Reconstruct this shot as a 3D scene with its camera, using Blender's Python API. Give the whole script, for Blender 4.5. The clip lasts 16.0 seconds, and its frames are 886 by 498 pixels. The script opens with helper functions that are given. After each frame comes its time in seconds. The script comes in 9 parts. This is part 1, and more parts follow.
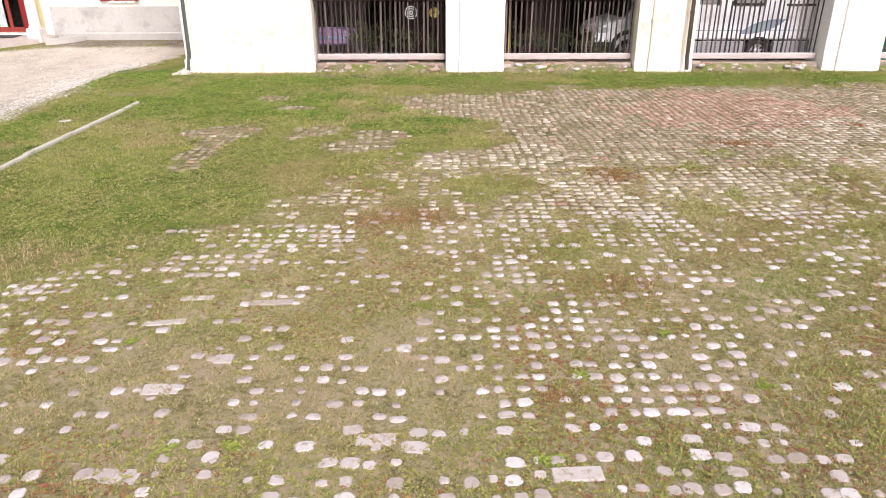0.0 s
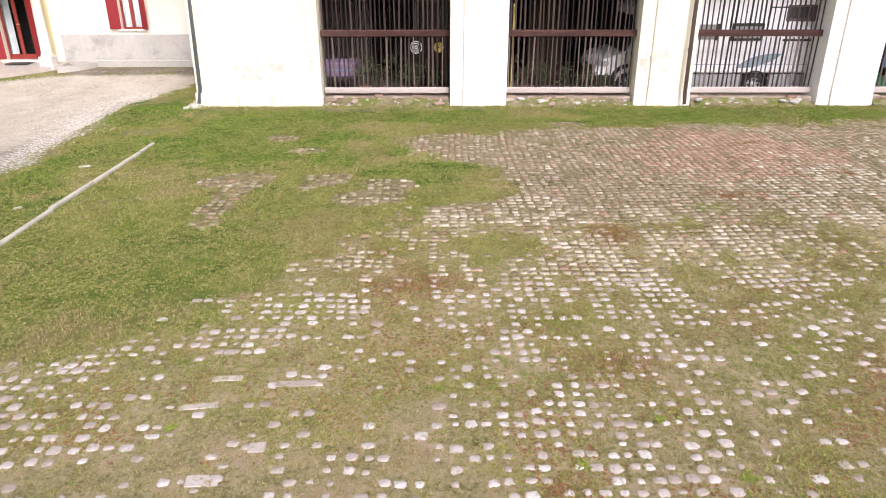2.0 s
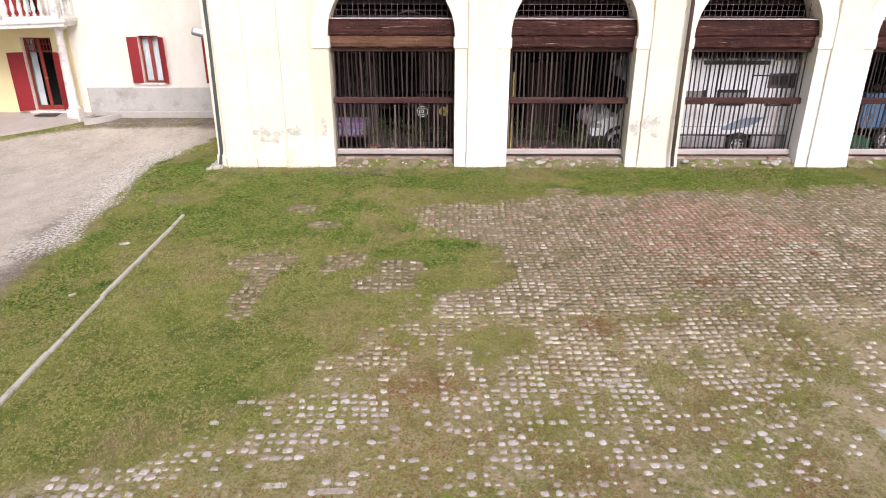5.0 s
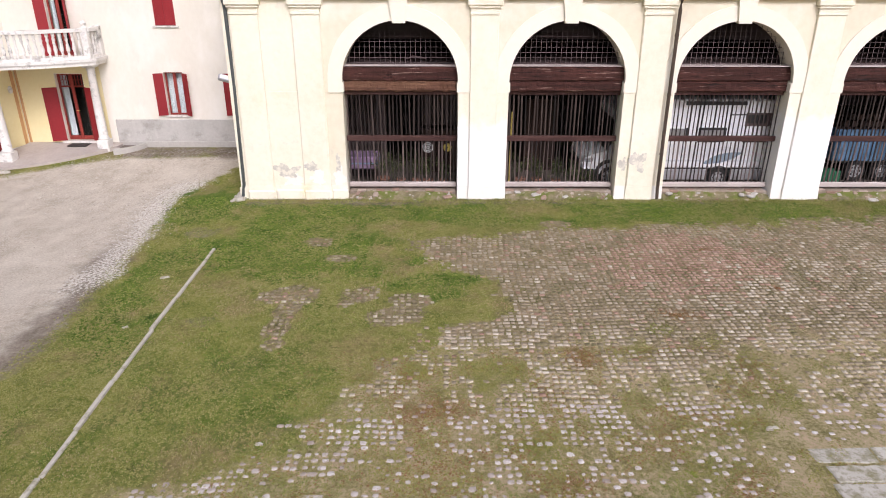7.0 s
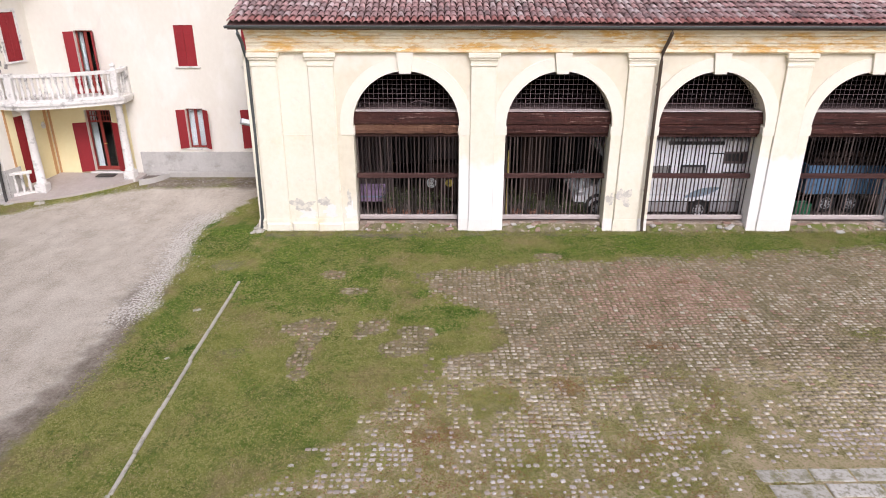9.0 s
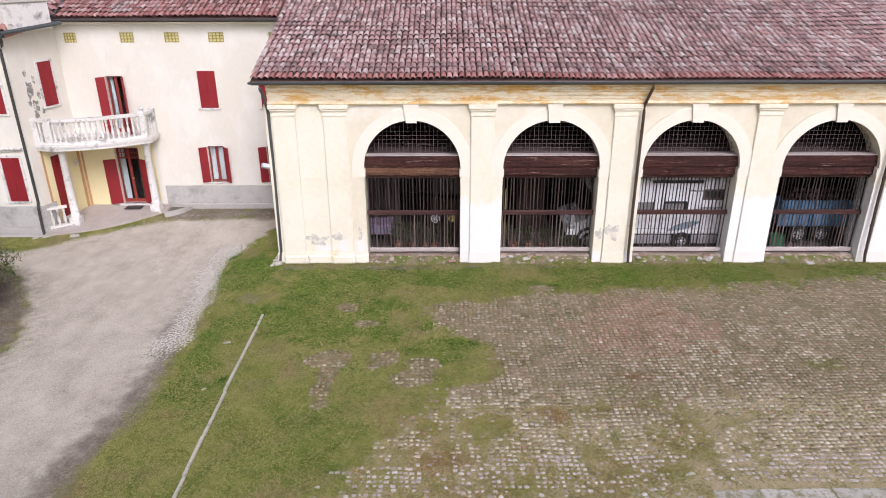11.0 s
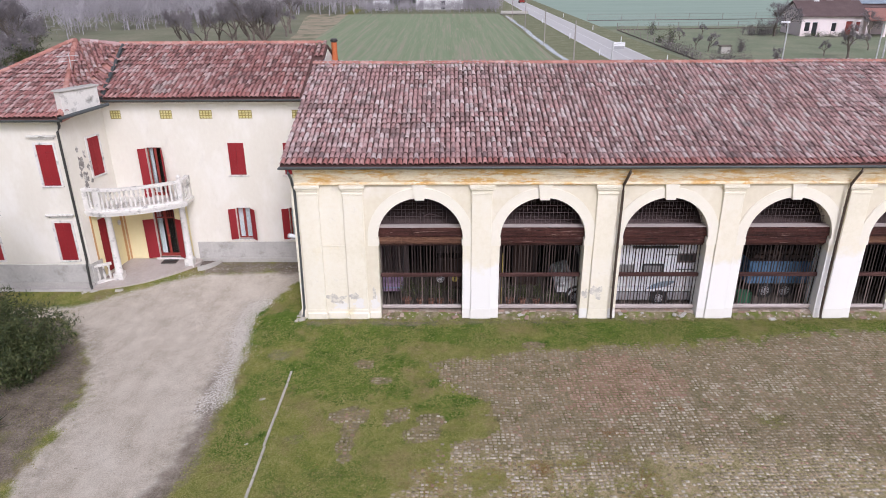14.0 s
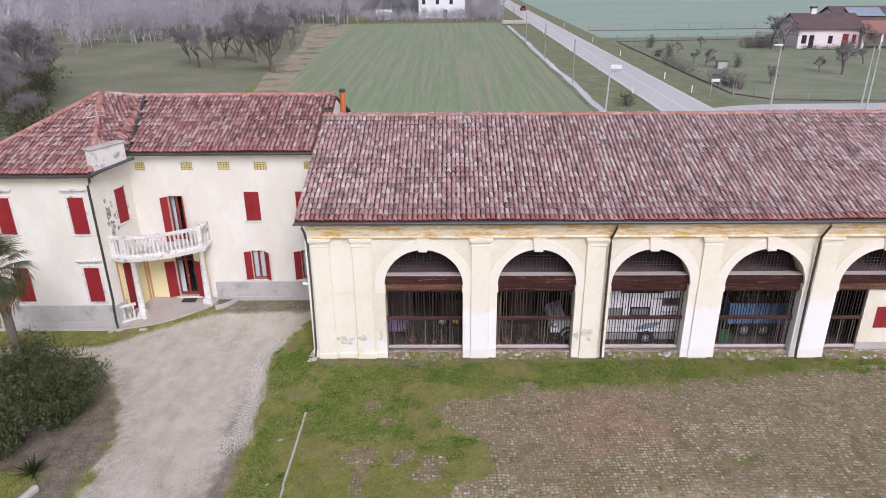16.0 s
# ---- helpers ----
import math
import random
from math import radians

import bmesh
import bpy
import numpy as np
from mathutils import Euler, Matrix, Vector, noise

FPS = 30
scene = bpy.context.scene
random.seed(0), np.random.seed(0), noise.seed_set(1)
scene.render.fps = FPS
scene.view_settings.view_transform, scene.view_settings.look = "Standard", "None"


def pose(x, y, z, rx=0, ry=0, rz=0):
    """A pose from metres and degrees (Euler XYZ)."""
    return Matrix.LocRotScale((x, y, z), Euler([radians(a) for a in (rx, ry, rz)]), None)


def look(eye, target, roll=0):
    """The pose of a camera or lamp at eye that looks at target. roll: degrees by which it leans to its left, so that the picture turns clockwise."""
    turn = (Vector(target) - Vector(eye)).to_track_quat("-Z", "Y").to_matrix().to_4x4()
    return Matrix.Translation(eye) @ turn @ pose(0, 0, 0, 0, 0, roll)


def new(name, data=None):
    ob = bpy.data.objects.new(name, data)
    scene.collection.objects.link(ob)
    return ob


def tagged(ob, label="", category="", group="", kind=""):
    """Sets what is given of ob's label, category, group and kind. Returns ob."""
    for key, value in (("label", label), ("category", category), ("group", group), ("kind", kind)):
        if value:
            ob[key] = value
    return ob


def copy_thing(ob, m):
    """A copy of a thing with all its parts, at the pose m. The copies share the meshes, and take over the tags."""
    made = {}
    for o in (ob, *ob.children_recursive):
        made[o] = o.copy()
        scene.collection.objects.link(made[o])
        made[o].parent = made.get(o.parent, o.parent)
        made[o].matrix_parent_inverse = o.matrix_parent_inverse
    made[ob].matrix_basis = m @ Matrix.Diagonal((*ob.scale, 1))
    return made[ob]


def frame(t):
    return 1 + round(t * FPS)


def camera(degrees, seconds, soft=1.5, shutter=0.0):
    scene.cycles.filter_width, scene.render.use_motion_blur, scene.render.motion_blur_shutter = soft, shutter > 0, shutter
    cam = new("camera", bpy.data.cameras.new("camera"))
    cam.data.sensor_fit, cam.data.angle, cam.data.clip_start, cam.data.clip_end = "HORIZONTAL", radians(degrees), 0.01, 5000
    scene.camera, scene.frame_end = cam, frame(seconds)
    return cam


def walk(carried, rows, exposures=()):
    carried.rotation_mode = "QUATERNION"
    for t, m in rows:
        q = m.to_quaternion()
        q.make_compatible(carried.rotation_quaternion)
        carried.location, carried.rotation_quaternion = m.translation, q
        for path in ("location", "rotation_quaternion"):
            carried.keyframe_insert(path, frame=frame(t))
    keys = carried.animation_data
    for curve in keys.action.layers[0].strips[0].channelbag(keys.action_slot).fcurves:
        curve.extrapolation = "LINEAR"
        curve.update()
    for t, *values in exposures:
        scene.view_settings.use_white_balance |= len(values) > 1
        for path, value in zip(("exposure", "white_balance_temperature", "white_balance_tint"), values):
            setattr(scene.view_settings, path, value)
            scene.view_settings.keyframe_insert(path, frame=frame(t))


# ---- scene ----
cam = camera(66.5, 16.0, soft=1.0)
PATH = [
    (0, (5.816, -16.208, 2.366), (5.827, -14.367, 1.586), -0.1),
    (0.5, (5.809, -16.240, 2.535), (5.817, -14.399, 1.755), -0.2),
    (1, (5.769, -16.293, 2.736), (5.778, -14.451, 1.956), -0.0),
    (1.5, (5.731, -16.324, 2.956), (5.743, -14.482, 2.176), 0.1),
    (2, (5.712, -16.318, 3.171), (5.724, -14.477, 2.391), -0.0),
    (2.5, (5.700, -16.325, 3.394), (5.710, -14.483, 2.614), -0.2),
    (3, (5.673, -16.357, 3.655), (5.686, -14.515, 2.876), -0.0),
    (3.5, (5.667, -16.416, 3.937), (5.679, -14.574, 3.156), 0.1),
    (4, (5.662, -16.530, 4.233), (5.673, -14.688, 3.453), 0.2),
    (6.5, (5.578, -17.774, 5.812), (5.583, -15.934, 5.028), 0.0),
    (7, (5.560, -18.094, 6.121), (5.564, -16.253, 5.340), 0.1),
    (7.5, (5.514, -18.403, 6.468), (5.521, -16.562, 5.687), 0.2),
    (8, (5.513, -18.693, 6.818), (5.519, -16.851, 6.038), 0.2),
    (8.5, (5.523, -18.995, 7.177), (5.526, -17.153, 6.397), 0.1),
    (9, (5.506, -19.326, 7.546), (5.508, -17.484, 6.766), 0.1),
    (11.5, (5.491, -20.994, 9.687), (5.484, -19.153, 8.905), -0.2),
    (12, (5.492, -21.297, 10.145), (5.484, -19.456, 9.364), -0.2),
    (12.5, (5.494, -21.632, 10.686), (5.483, -19.791, 9.904), -0.3),
    (13, (5.477, -21.973, 11.210), (5.465, -20.131, 10.430), -0.3),
    (13.5, (5.456, -22.291, 11.770), (5.443, -20.449, 10.990), -0.3),
    (14, (5.460, -22.577, 12.362), (5.445, -20.735, 11.583), -0.3),
    (14.5, (5.468, -22.869, 12.968), (5.452, -21.027, 12.189), -0.4),
    (15, (5.466, -23.141, 13.583), (5.448, -21.299, 12.804), -0.3),
    (15.5, (5.473, -23.429, 14.206), (5.454, -21.587, 13.427), -0.4),
    (16, (5.521, -23.692, 14.810), (5.498, -21.850, 14.031), -0.5),
]
EXPOSURE = [(0, 1.0, 6450, 19), (2.5, 0.9, 6450, 19), (4, 0.76, 6400, 20), (6.5, 0.47, 6280, 21), (9, 0.38, 6180, 21), (12, 0.28, 6030, 21), (16, 0.18, 5960, 21)]
walk(cam, [(t, look(eye, target, roll)) for t, eye, target, roll in PATH], EXPOSURE)

# ---------- world, sun ----------
world = bpy.data.worlds.new("sky")
scene.world = world
world.use_nodes = True
_wn, _wl = world.node_tree.nodes, world.node_tree.links
SUN_EL, SUN_AZ = radians(42), radians(160)
_sky = _wn.new("ShaderNodeTexSky")
_sky.sky_type, _sky.sun_disc = "NISHITA", False
_sky.sun_elevation, _sky.sun_rotation = SUN_EL, SUN_AZ
_sky.dust_density, _sky.ozone_density = 4.0, 1.0
_hsv = _wn.new("ShaderNodeHueSaturation")          # an overcast sky has little colour
_hsv.inputs["Saturation"].default_value = 0.22
_wl.new(_sky.outputs[0], _hsv.inputs["Color"])
_wl.new(_hsv.outputs[0], _wn["Background"].inputs["Color"])
_wn["Background"].inputs["Strength"].default_value = 0.13
_sun = bpy.data.lights.new("sun", "SUN")
_sun.energy, _sun.angle, _sun.color = 1.2, radians(22), (1.0, 0.975, 0.94)
_sunob = new("sun", _sun)
_sd = Vector((math.sin(SUN_AZ) * math.cos(SUN_EL), math.cos(SUN_AZ) * math.cos(SUN_EL), math.sin(SUN_EL)))
_sunob.matrix_world = look(_sd * 60, (0, 0, 0))


# ---------- materials ----------
def mat(name, cols, scale=1.5, fine=18.0, rough=0.85, bump=0.25, bscale=60.0, metal=0.0, rand="", spread=0.25, stretch=(1, 1, 1), stain=None, trans=0.0):
    """cols: two to four colours for a ramp over large and fine noise. rand: 'island' or 'object' adds a tone for each piece.
    stain: (colour, scale, low, high) a patchy second tone."""
    m = bpy.data.materials.new(name)
    m.use_nodes = True
    n, l = m.node_tree.nodes, m.node_tree.links
    b = n["Principled BSDF"]
    geo = n.new("ShaderNodeNewGeometry")
    mp = n.new("ShaderNodeMapping")
    mp.inputs["Scale"].default_value = stretch
    l.new(geo.outputs["Position"], mp.inputs["Vector"])

    def noi(s, det=4.0, ro=0.6):
        t = n.new("ShaderNodeTexNoise")
        t.inputs["Scale"].default_value, t.inputs["Detail"].default_value, t.inputs["Roughness"].default_value = s, det, ro
        l.new(mp.outputs[0], t.inputs["Vector"])
        return t.outputs["Fac"]

    def math_(op, a, c):
        k = n.new("ShaderNodeMath")
        k.operation = op
        for i, v in enumerate((a, c)):
            if isinstance(v, (int, float)):
                k.inputs[i].default_value = v
            else:
                l.new(v, k.inputs[i])
        return k.outputs[0]

    f = math_("ADD", math_("MULTIPLY", noi(scale), 0.6), math_("MULTIPLY", noi(fine), 0.4))
    if rand:
        if rand == "island":
            r = geo.outputs["Random Per Island"]
        else:
            r = n.new("ShaderNodeObjectInfo").outputs["Random"]
        f = math_("ADD", math_("MULTIPLY", f, 1 - spread), math_("MULTIPLY", r, spread))
    ramp = n.new("ShaderNodeValToRGB")
    e = ramp.color_ramp.elements
    lo, hi = (0.3, 0.7) if not rand else (0.32 - 0.25 * spread, 0.68 + 0.22 * spread)
    e[0].position, e[1].position = lo, hi
    e[0].color, e[1].color = (*cols[0], 1), (*cols[-1], 1)
    for i, c in enumerate(cols[1:-1]):
        k = e.new(lo + (hi - lo) * (i + 1) / (len(cols) - 1))
        k.color = (*c, 1)
    l.new(f, ramp.inputs[0])
    col = ramp.outputs[0]
    for st in (stain or ()):
        sr = n.new("ShaderNodeMapRange")
        sr.inputs["From Min"].default_value, sr.inputs["From Max"].default_value = st[2], st[3]
        l.new(noi(st[1], 6.0, 0.65), sr.inputs["Value"])
        mx = n.new("ShaderNodeMix")
        mx.data_type = "RGBA"
        l.new(sr.outputs[0], mx.inputs["Factor"])
        l.new(col, mx.inputs["A"])
        mx.inputs["B"].default_value = (*st[0], 1)
        col = mx.outputs["Result"]
    l.new(col, b.inputs["Base Color"])
    b.inputs["Roughness"].default_value, b.inputs["Metallic"].default_value = rough, metal
    b.inputs["Specular IOR Level"].default_value = 0.3
    if bump:
        bp = n.new("ShaderNodeBump")
        bp.inputs["Strength"].default_value, bp.inputs["Distance"].default_value = bump, 0.02
        l.new(noi(bscale, 5.0), bp.inputs["Height"])
        l.new(bp.outputs[0], b.inputs["Normal"])
    m["kind"] = "procedural"
    return m


def zone_mat():
    """The yard: gravel, turf and soil laid out by the ground's own zone attribute, broken up by noise."""
    m = bpy.data.materials.new("yard_ground")
    m.use_nodes = True
    n, l = m.node_tree.nodes, m.node_tree.links
    b = n["Principled BSDF"]
    geo = n.new("ShaderNodeNewGeometry")
    at = n.new("ShaderNodeAttribute")
    at.attribute_name = "zone"
    sep = n.new("ShaderNodeSeparateColor")
    l.new(at.outputs["Color"], sep.inputs[0])

    def noi(s, det=6.0, ro=0.65):
        t = n.new("ShaderNodeTexNoise")
        t.inputs["Scale"].default_value, t.inputs["Detail"].default_value, t.inputs["Roughness"].default_value = s, det, ro
        l.new(geo.outputs["Position"], t.inputs["Vector"])
        return t.outputs["Fac"]

    def ramp(fac, stops):
        r = n.new("ShaderNodeValToRGB")
        e = r.color_ramp.elements
        e[0].position, e[1].position = stops[0][0], stops[-1][0]
        e[0].color, e[1].color = (*stops[0][1], 1), (*stops[-1][1], 1)
        for p, c in stops[1:-1]:
            e.new(p).color = (*c, 1)
        l.new(fac, r.inputs[0])
        return r.outputs[0]

    def mix(fac, a, c):
        k = n.new("ShaderNodeMix")
        k.data_type = "RGBA"
        l.new(fac, k.inputs["Factor"])
        l.new(a, k.inputs["A"])
        l.new(c, k.inputs["B"])
        return k.outputs["Result"]

    def edge(ch, s, lo=0.78, hi=1.1):
        """A ragged threshold of one channel."""
        a = n.new("ShaderNodeMath")
        a.operation = "MULTIPLY_ADD"
        l.new(noi(s), a.inputs[0])
        a.inputs[1].default_value = 0.9
        l.new(ch, a.inputs[2])
        r = n.new("ShaderNodeMapRange")
        r.inputs["From Min"].default_value, r.inputs["From Max"].default_value = lo, hi
        l.new(a.outputs[0], r.inputs["Value"])
        return r.outputs[0]

    att = n.new("ShaderNodeAttribute")
    att.attribute_name = "tint"
    sp2 = n.new("ShaderNodeSeparateColor")
    l.new(att.outputs["Color"], sp2.inputs[0])
    def two(big, fine, wt=0.66, gain=3.0):
        """Broad patches and grain together, spread about the middle."""
        a = n.new("ShaderNodeMix")
        a.data_type = "FLOAT"
        a.inputs["Factor"].default_value = wt
        l.new(noi(big, 4.0, 0.6), a.inputs[2])
        l.new(noi(fine, 9.0, 0.82), a.inputs[3])
        k = n.new("ShaderNodeMath")
        k.operation = "MULTIPLY_ADD"
        l.new(a.outputs[0], k.inputs[0])
        k.inputs[1].default_value, k.inputs[2].default_value = gain, 0.5 - 0.5 * gain
        return k.outputs[0]

    soil = ramp(two(2.6, 17), [(0.14, (0.1, 0.092, 0.034)), (0.33, (0.225, 0.2, 0.085)), (0.48, (0.33, 0.282, 0.15)), (0.62, (0.42, 0.345, 0.215)), (0.76, (0.45, 0.31, 0.22)), (0.9, (0.53, 0.44, 0.32))])
    brown = ramp(two(1.7, 14), [(0.1, (0.062, 0.06, 0.024)), (0.34, (0.152, 0.13, 0.064)), (0.56, (0.242, 0.196, 0.116)), (0.76, (0.32, 0.232, 0.155)), (0.92, (0.4, 0.33, 0.22))])
    soil = mix(edge(sp2.outputs["Red"], 5, 0.75, 1.15), soil, brown)
    green = ramp(two(3.0, 17), [(0.15, (0.065, 0.08, 0.014)), (0.42, (0.165, 0.175, 0.034)), (0.6, (0.265, 0.25, 0.06)), (0.85, (0.37, 0.31, 0.12))])
    soil = mix(edge(sp2.outputs["Green"], 6, 0.8, 1.15), soil, green)
    turf = ramp(two(1.5, 18), [(0.08, (0.045, 0.064, 0.01)), (0.36, (0.13, 0.158, 0.028)), (0.52, (0.205, 0.218, 0.05)), (0.68, (0.285, 0.262, 0.09)), (0.87, (0.36, 0.3, 0.16))])
    grav = ramp(two(1.5, 22, 0.78), [(0.05, (0.19, 0.155, 0.115)), (0.36, (0.42, 0.368, 0.296)), (0.58, (0.56, 0.502, 0.416)), (0.88, (0.76, 0.705, 0.61))])
    tm = n.new("ShaderNodeMapping")
    tm.inputs["Scale"].default_value, tm.inputs["Rotation"].default_value = (1.0, 0.5, 1.0), (0, 0, radians(-14))
    l.new(geo.outputs["Position"], tm.inputs["Vector"])
    tn = n.new("ShaderNodeTexNoise")
    tn.inputs["Scale"].default_value, tn.inputs["Detail"].default_value, tn.inputs["Roughness"].default_value = 1.1, 9.0, 0.72
    l.new(tm.outputs[0], tn.inputs["Vector"])
    wear = ramp(tn.outputs["Fac"], [(0.34, (0.3, 0.252, 0.19)), (0.46, (0.46, 0.41, 0.335)), (0.6, (0.62, 0.572, 0.485))])
    k = n.new("ShaderNodeMix")
    k.data_type = "RGBA"
    k.inputs["Factor"].default_value = 0.42
    l.new(grav, k.inputs["A"])
    l.new(wear, k.inputs["B"])
    dry = ramp(noi(9, 8.0, 0.75), [(0.3, (0.13, 0.115, 0.045)), (0.7, (0.27, 0.22, 0.1))])
    pr = n.new("ShaderNodeMapRange")
    pr.inputs["From Min"].default_value, pr.inputs["From Max"].default_value = 0.47, 0.66
    l.new(noi(0.8), pr.inputs["Value"])
    turf = mix(pr.outputs[0], turf, dry)
    lush = ramp(two(1.8, 18), [(0.08, (0.018, 0.036, 0.005)), (0.36, (0.05, 0.098, 0.01)), (0.55, (0.09, 0.148, 0.019)), (0.8, (0.17, 0.19, 0.042))])
    turf = mix(edge(sp2.outputs["Blue"], 2.5, 0.7, 1.2), turf, lush)
    col = mix(edge(sep.outputs["Green"], 9), soil, turf)
    col = mix(edge(sep.outputs["Red"], 16, 0.72, 1.05), col, k.outputs["Result"])
    mud = ramp(two(2.0, 14), [(0.15, (0.085, 0.066, 0.05)), (0.45, (0.175, 0.142, 0.112)), (0.7, (0.265, 0.225, 0.182)), (0.9, (0.34, 0.3, 0.25))])
    col = mix(edge(sep.outputs["Blue"], 4, 0.72, 1.25), col, mud)
    clod = ramp(noi(30, 6.0, 0.7), [(0.3, (0.15, 0.12, 0.09)), (0.6, (0.27, 0.23, 0.185)), (0.8, (0.38, 0.335, 0.28))])
    chip = ramp(noi(38, 5.0, 0.7), [(0.35, (0.4, 0.36, 0.3)), (0.55, (0.7, 0.67, 0.61)), (0.75, (0.82, 0.8, 0.76))])
    col = mix(edge(att.outputs["Alpha"], 9, 0.98, 1.12), col, clod)
    col = mix(edge(att.outputs["Alpha"], 17, 0.99, 1.08), col, chip)
    l.new(col, b.inputs["Base Color"])
    b.inputs["Roughness"].default_value = 0.95
    b.inputs["Specular IOR Level"].default_value = 0.2
    bp = n.new("ShaderNodeBump")
    bp.inputs["Strength"].default_value, bp.inputs["Distance"].default_value = 1.0, 0.03
    l.new(noi(45, 8.0, 0.8), bp.inputs["Height"])
    l.new(bp.outputs[0], b.inputs["Normal"])
    return m


def glass_mat():
    m = bpy.data.materials.new("window_glass")
    m.use_nodes = True
    b = m.node_tree.nodes["Principled BSDF"]
    b.inputs["Base Color"].default_value = (0.8, 0.85, 0.85, 1)
    b.inputs["Roughness"].default_value = 0.05
    b.inputs["Transmission Weight"].default_value = 1.0
    b.inputs["IOR"].default_value = 1.2
    return m


CREAM = ((0.66, 0.6, 0.455), (0.72, 0.665, 0.52), (0.76, 0.715, 0.59))
M_BARN = mat("barn_plaster", CREAM, 0.5, 6, 0.9, 0.15, 40, stain=[((0.56, 0.52, 0.43), 1.3, 0.6, 0.78), ((0.79, 0.745, 0.64), 0.5, 0.5, 0.65)])
M_WHITEWASH = mat("whitewash", ((0.74, 0.715, 0.65), (0.79, 0.77, 0.72)), 0.8, 9, 0.9, 0.15, 40, stain=[((0.62, 0.57, 0.45), 1.5, 0.68, 0.8)])
M_TRIM = mat("trim_plaster", ((0.71, 0.66, 0.505), (0.785, 0.735, 0.595), (0.81, 0.775, 0.665)), 0.6, 8, 0.9, 0.1, 40, stain=[((0.6, 0.56, 0.47), 1.7, 0.6, 0.8), ((0.74, 0.64, 0.4), 0.9, 0.6, 0.8)])


def whitewashed_to(top):
    """Cream plaster with whitewash brushed over its lower part, up to a ragged line."""
    m = mat("whitewashed_plaster", ((0.71, 0.66, 0.505), (0.785, 0.735, 0.595), (0.81, 0.775, 0.665)), 0.6, 8, 0.9, 0.1, 40)
    n, l = m.node_tree.nodes, m.node_tree.links
    b = n["Principled BSDF"]
    src = b.inputs["Base Color"].links[0].from_socket
    geo, sep, noi, add = n.new("ShaderNodeNewGeometry"), n.new("ShaderNodeSeparateXYZ"), n.new("ShaderNodeTexNoise"), n.new("ShaderNodeMath")
    l.new(geo.outputs["Position"], sep.inputs[0])
    l.new(geo.outputs["Position"], noi.inputs["Vector"])
    noi.inputs["Scale"].default_value, noi.inputs["Detail"].default_value = 2.2, 6.0
    add.operation = "MULTIPLY_ADD"
    l.new(noi.outputs["Fac"], add.inputs[0])
    add.inputs[1].default_value = 1.3
    l.new(sep.outputs["Z"], add.inputs[2])
    rng_ = n.new("ShaderNodeMapRange")
    rng_.inputs["From Min"].default_value, rng_.inputs["From Max"].default_value = top + 0.45, top + 0.85
    l.new(add.outputs[0], rng_.inputs["Value"])
    mx = n.new("ShaderNodeMix")
    mx.data_type = "RGBA"
    l.new(rng_.outputs[0], mx.inputs["Factor"])
    mx.inputs["A"].default_value = (0.82, 0.805, 0.765, 1)
    l.new(src, mx.inputs["B"])
    l.new(mx.outputs["Result"], b.inputs["Base Color"])
    return m


M_PIERS = {z: whitewashed_to(z) for z in (2.1, 2.3, 2.6)}
M_ARCH = mat("pale_arch_plaster", ((0.76, 0.715, 0.59), (0.81, 0.775, 0.67)), 0.6, 8, 0.9, 0.1, 40, stain=[((0.66, 0.62, 0.53), 1.7, 0.64, 0.8)])
M_CORNICE = mat("weathered_cornice_plaster", ((0.56, 0.43, 0.24), (0.7, 0.61, 0.43), (0.8, 0.755, 0.64)), 1.1, 12, 0.9, 0.4, 30, stretch=(1, 1, 4),
                stain=[((0.62, 0.37, 0.11), 0.8, 0.45, 0.6), ((0.74, 0.66, 0.48), 2.6, 0.5, 0.58), ((0.32, 0.3, 0.27), 1.6, 0.58, 0.78)])
M_HOUSE = mat("house_plaster", ((0.69, 0.65, 0.555), (0.765, 0.73, 0.64)), 0.4, 7, 0.9, 0.12, 40, stretch=(1.2, 1.2, 0.7), stain=[((0.64, 0.605, 0.53), 1.3, 0.6, 0.8), ((0.79, 0.76, 0.69), 0.4, 0.46, 0.62), ((0.5, 0.46, 0.4), 5.0, 0.7, 0.8)])
M_PLINTH = mat("grey_cement_plinth", ((0.38, 0.365, 0.335), (0.52, 0.505, 0.47)), 0.9, 10, 0.9, 0.25, 30, stain=[((0.27, 0.25, 0.22), 1.6, 0.55, 0.75), ((0.6, 0.58, 0.54), 2.2, 0.6, 0.75)])
M_YELLOW = mat("pale_yellow_plaster", ((0.76, 0.66, 0.36), (0.82, 0.74, 0.46)), 0.6, 8, 0.9, 0.1, 40)
M_OCHRE = mat("ochre_band", ((0.5, 0.27, 0.11), (0.6, 0.36, 0.17)), 0.8, 8, 0.9, 0.1, 40)
M_RED = mat("red_shutter_paint", ((0.22, 0.014, 0.018), (0.31, 0.026, 0.03)), 1.5, 20, 0.55, 0.08, 60, rand="object", spread=0.2)
M_STONEW = mat("white_cast_stone", ((0.6, 0.575, 0.53), (0.78, 0.76, 0.72)), 1.5, 14, 0.85, 0.2, 50, stain=[((0.2, 0.19, 0.17), 3.0, 0.53, 0.72)])
M_IRON = mat("dark_painted_metal", ((0.05, 0.05, 0.045), (0.085, 0.08, 0.075)), 2, 20, 0.5, 0.05, 60, metal=0.3)
M_GUTTER = mat("grey_metal_gutter", ((0.075, 0.085, 0.085), (0.12, 0.13, 0.13)), 1.0, 12, 0.45, 0.05, 60, metal=0.4)
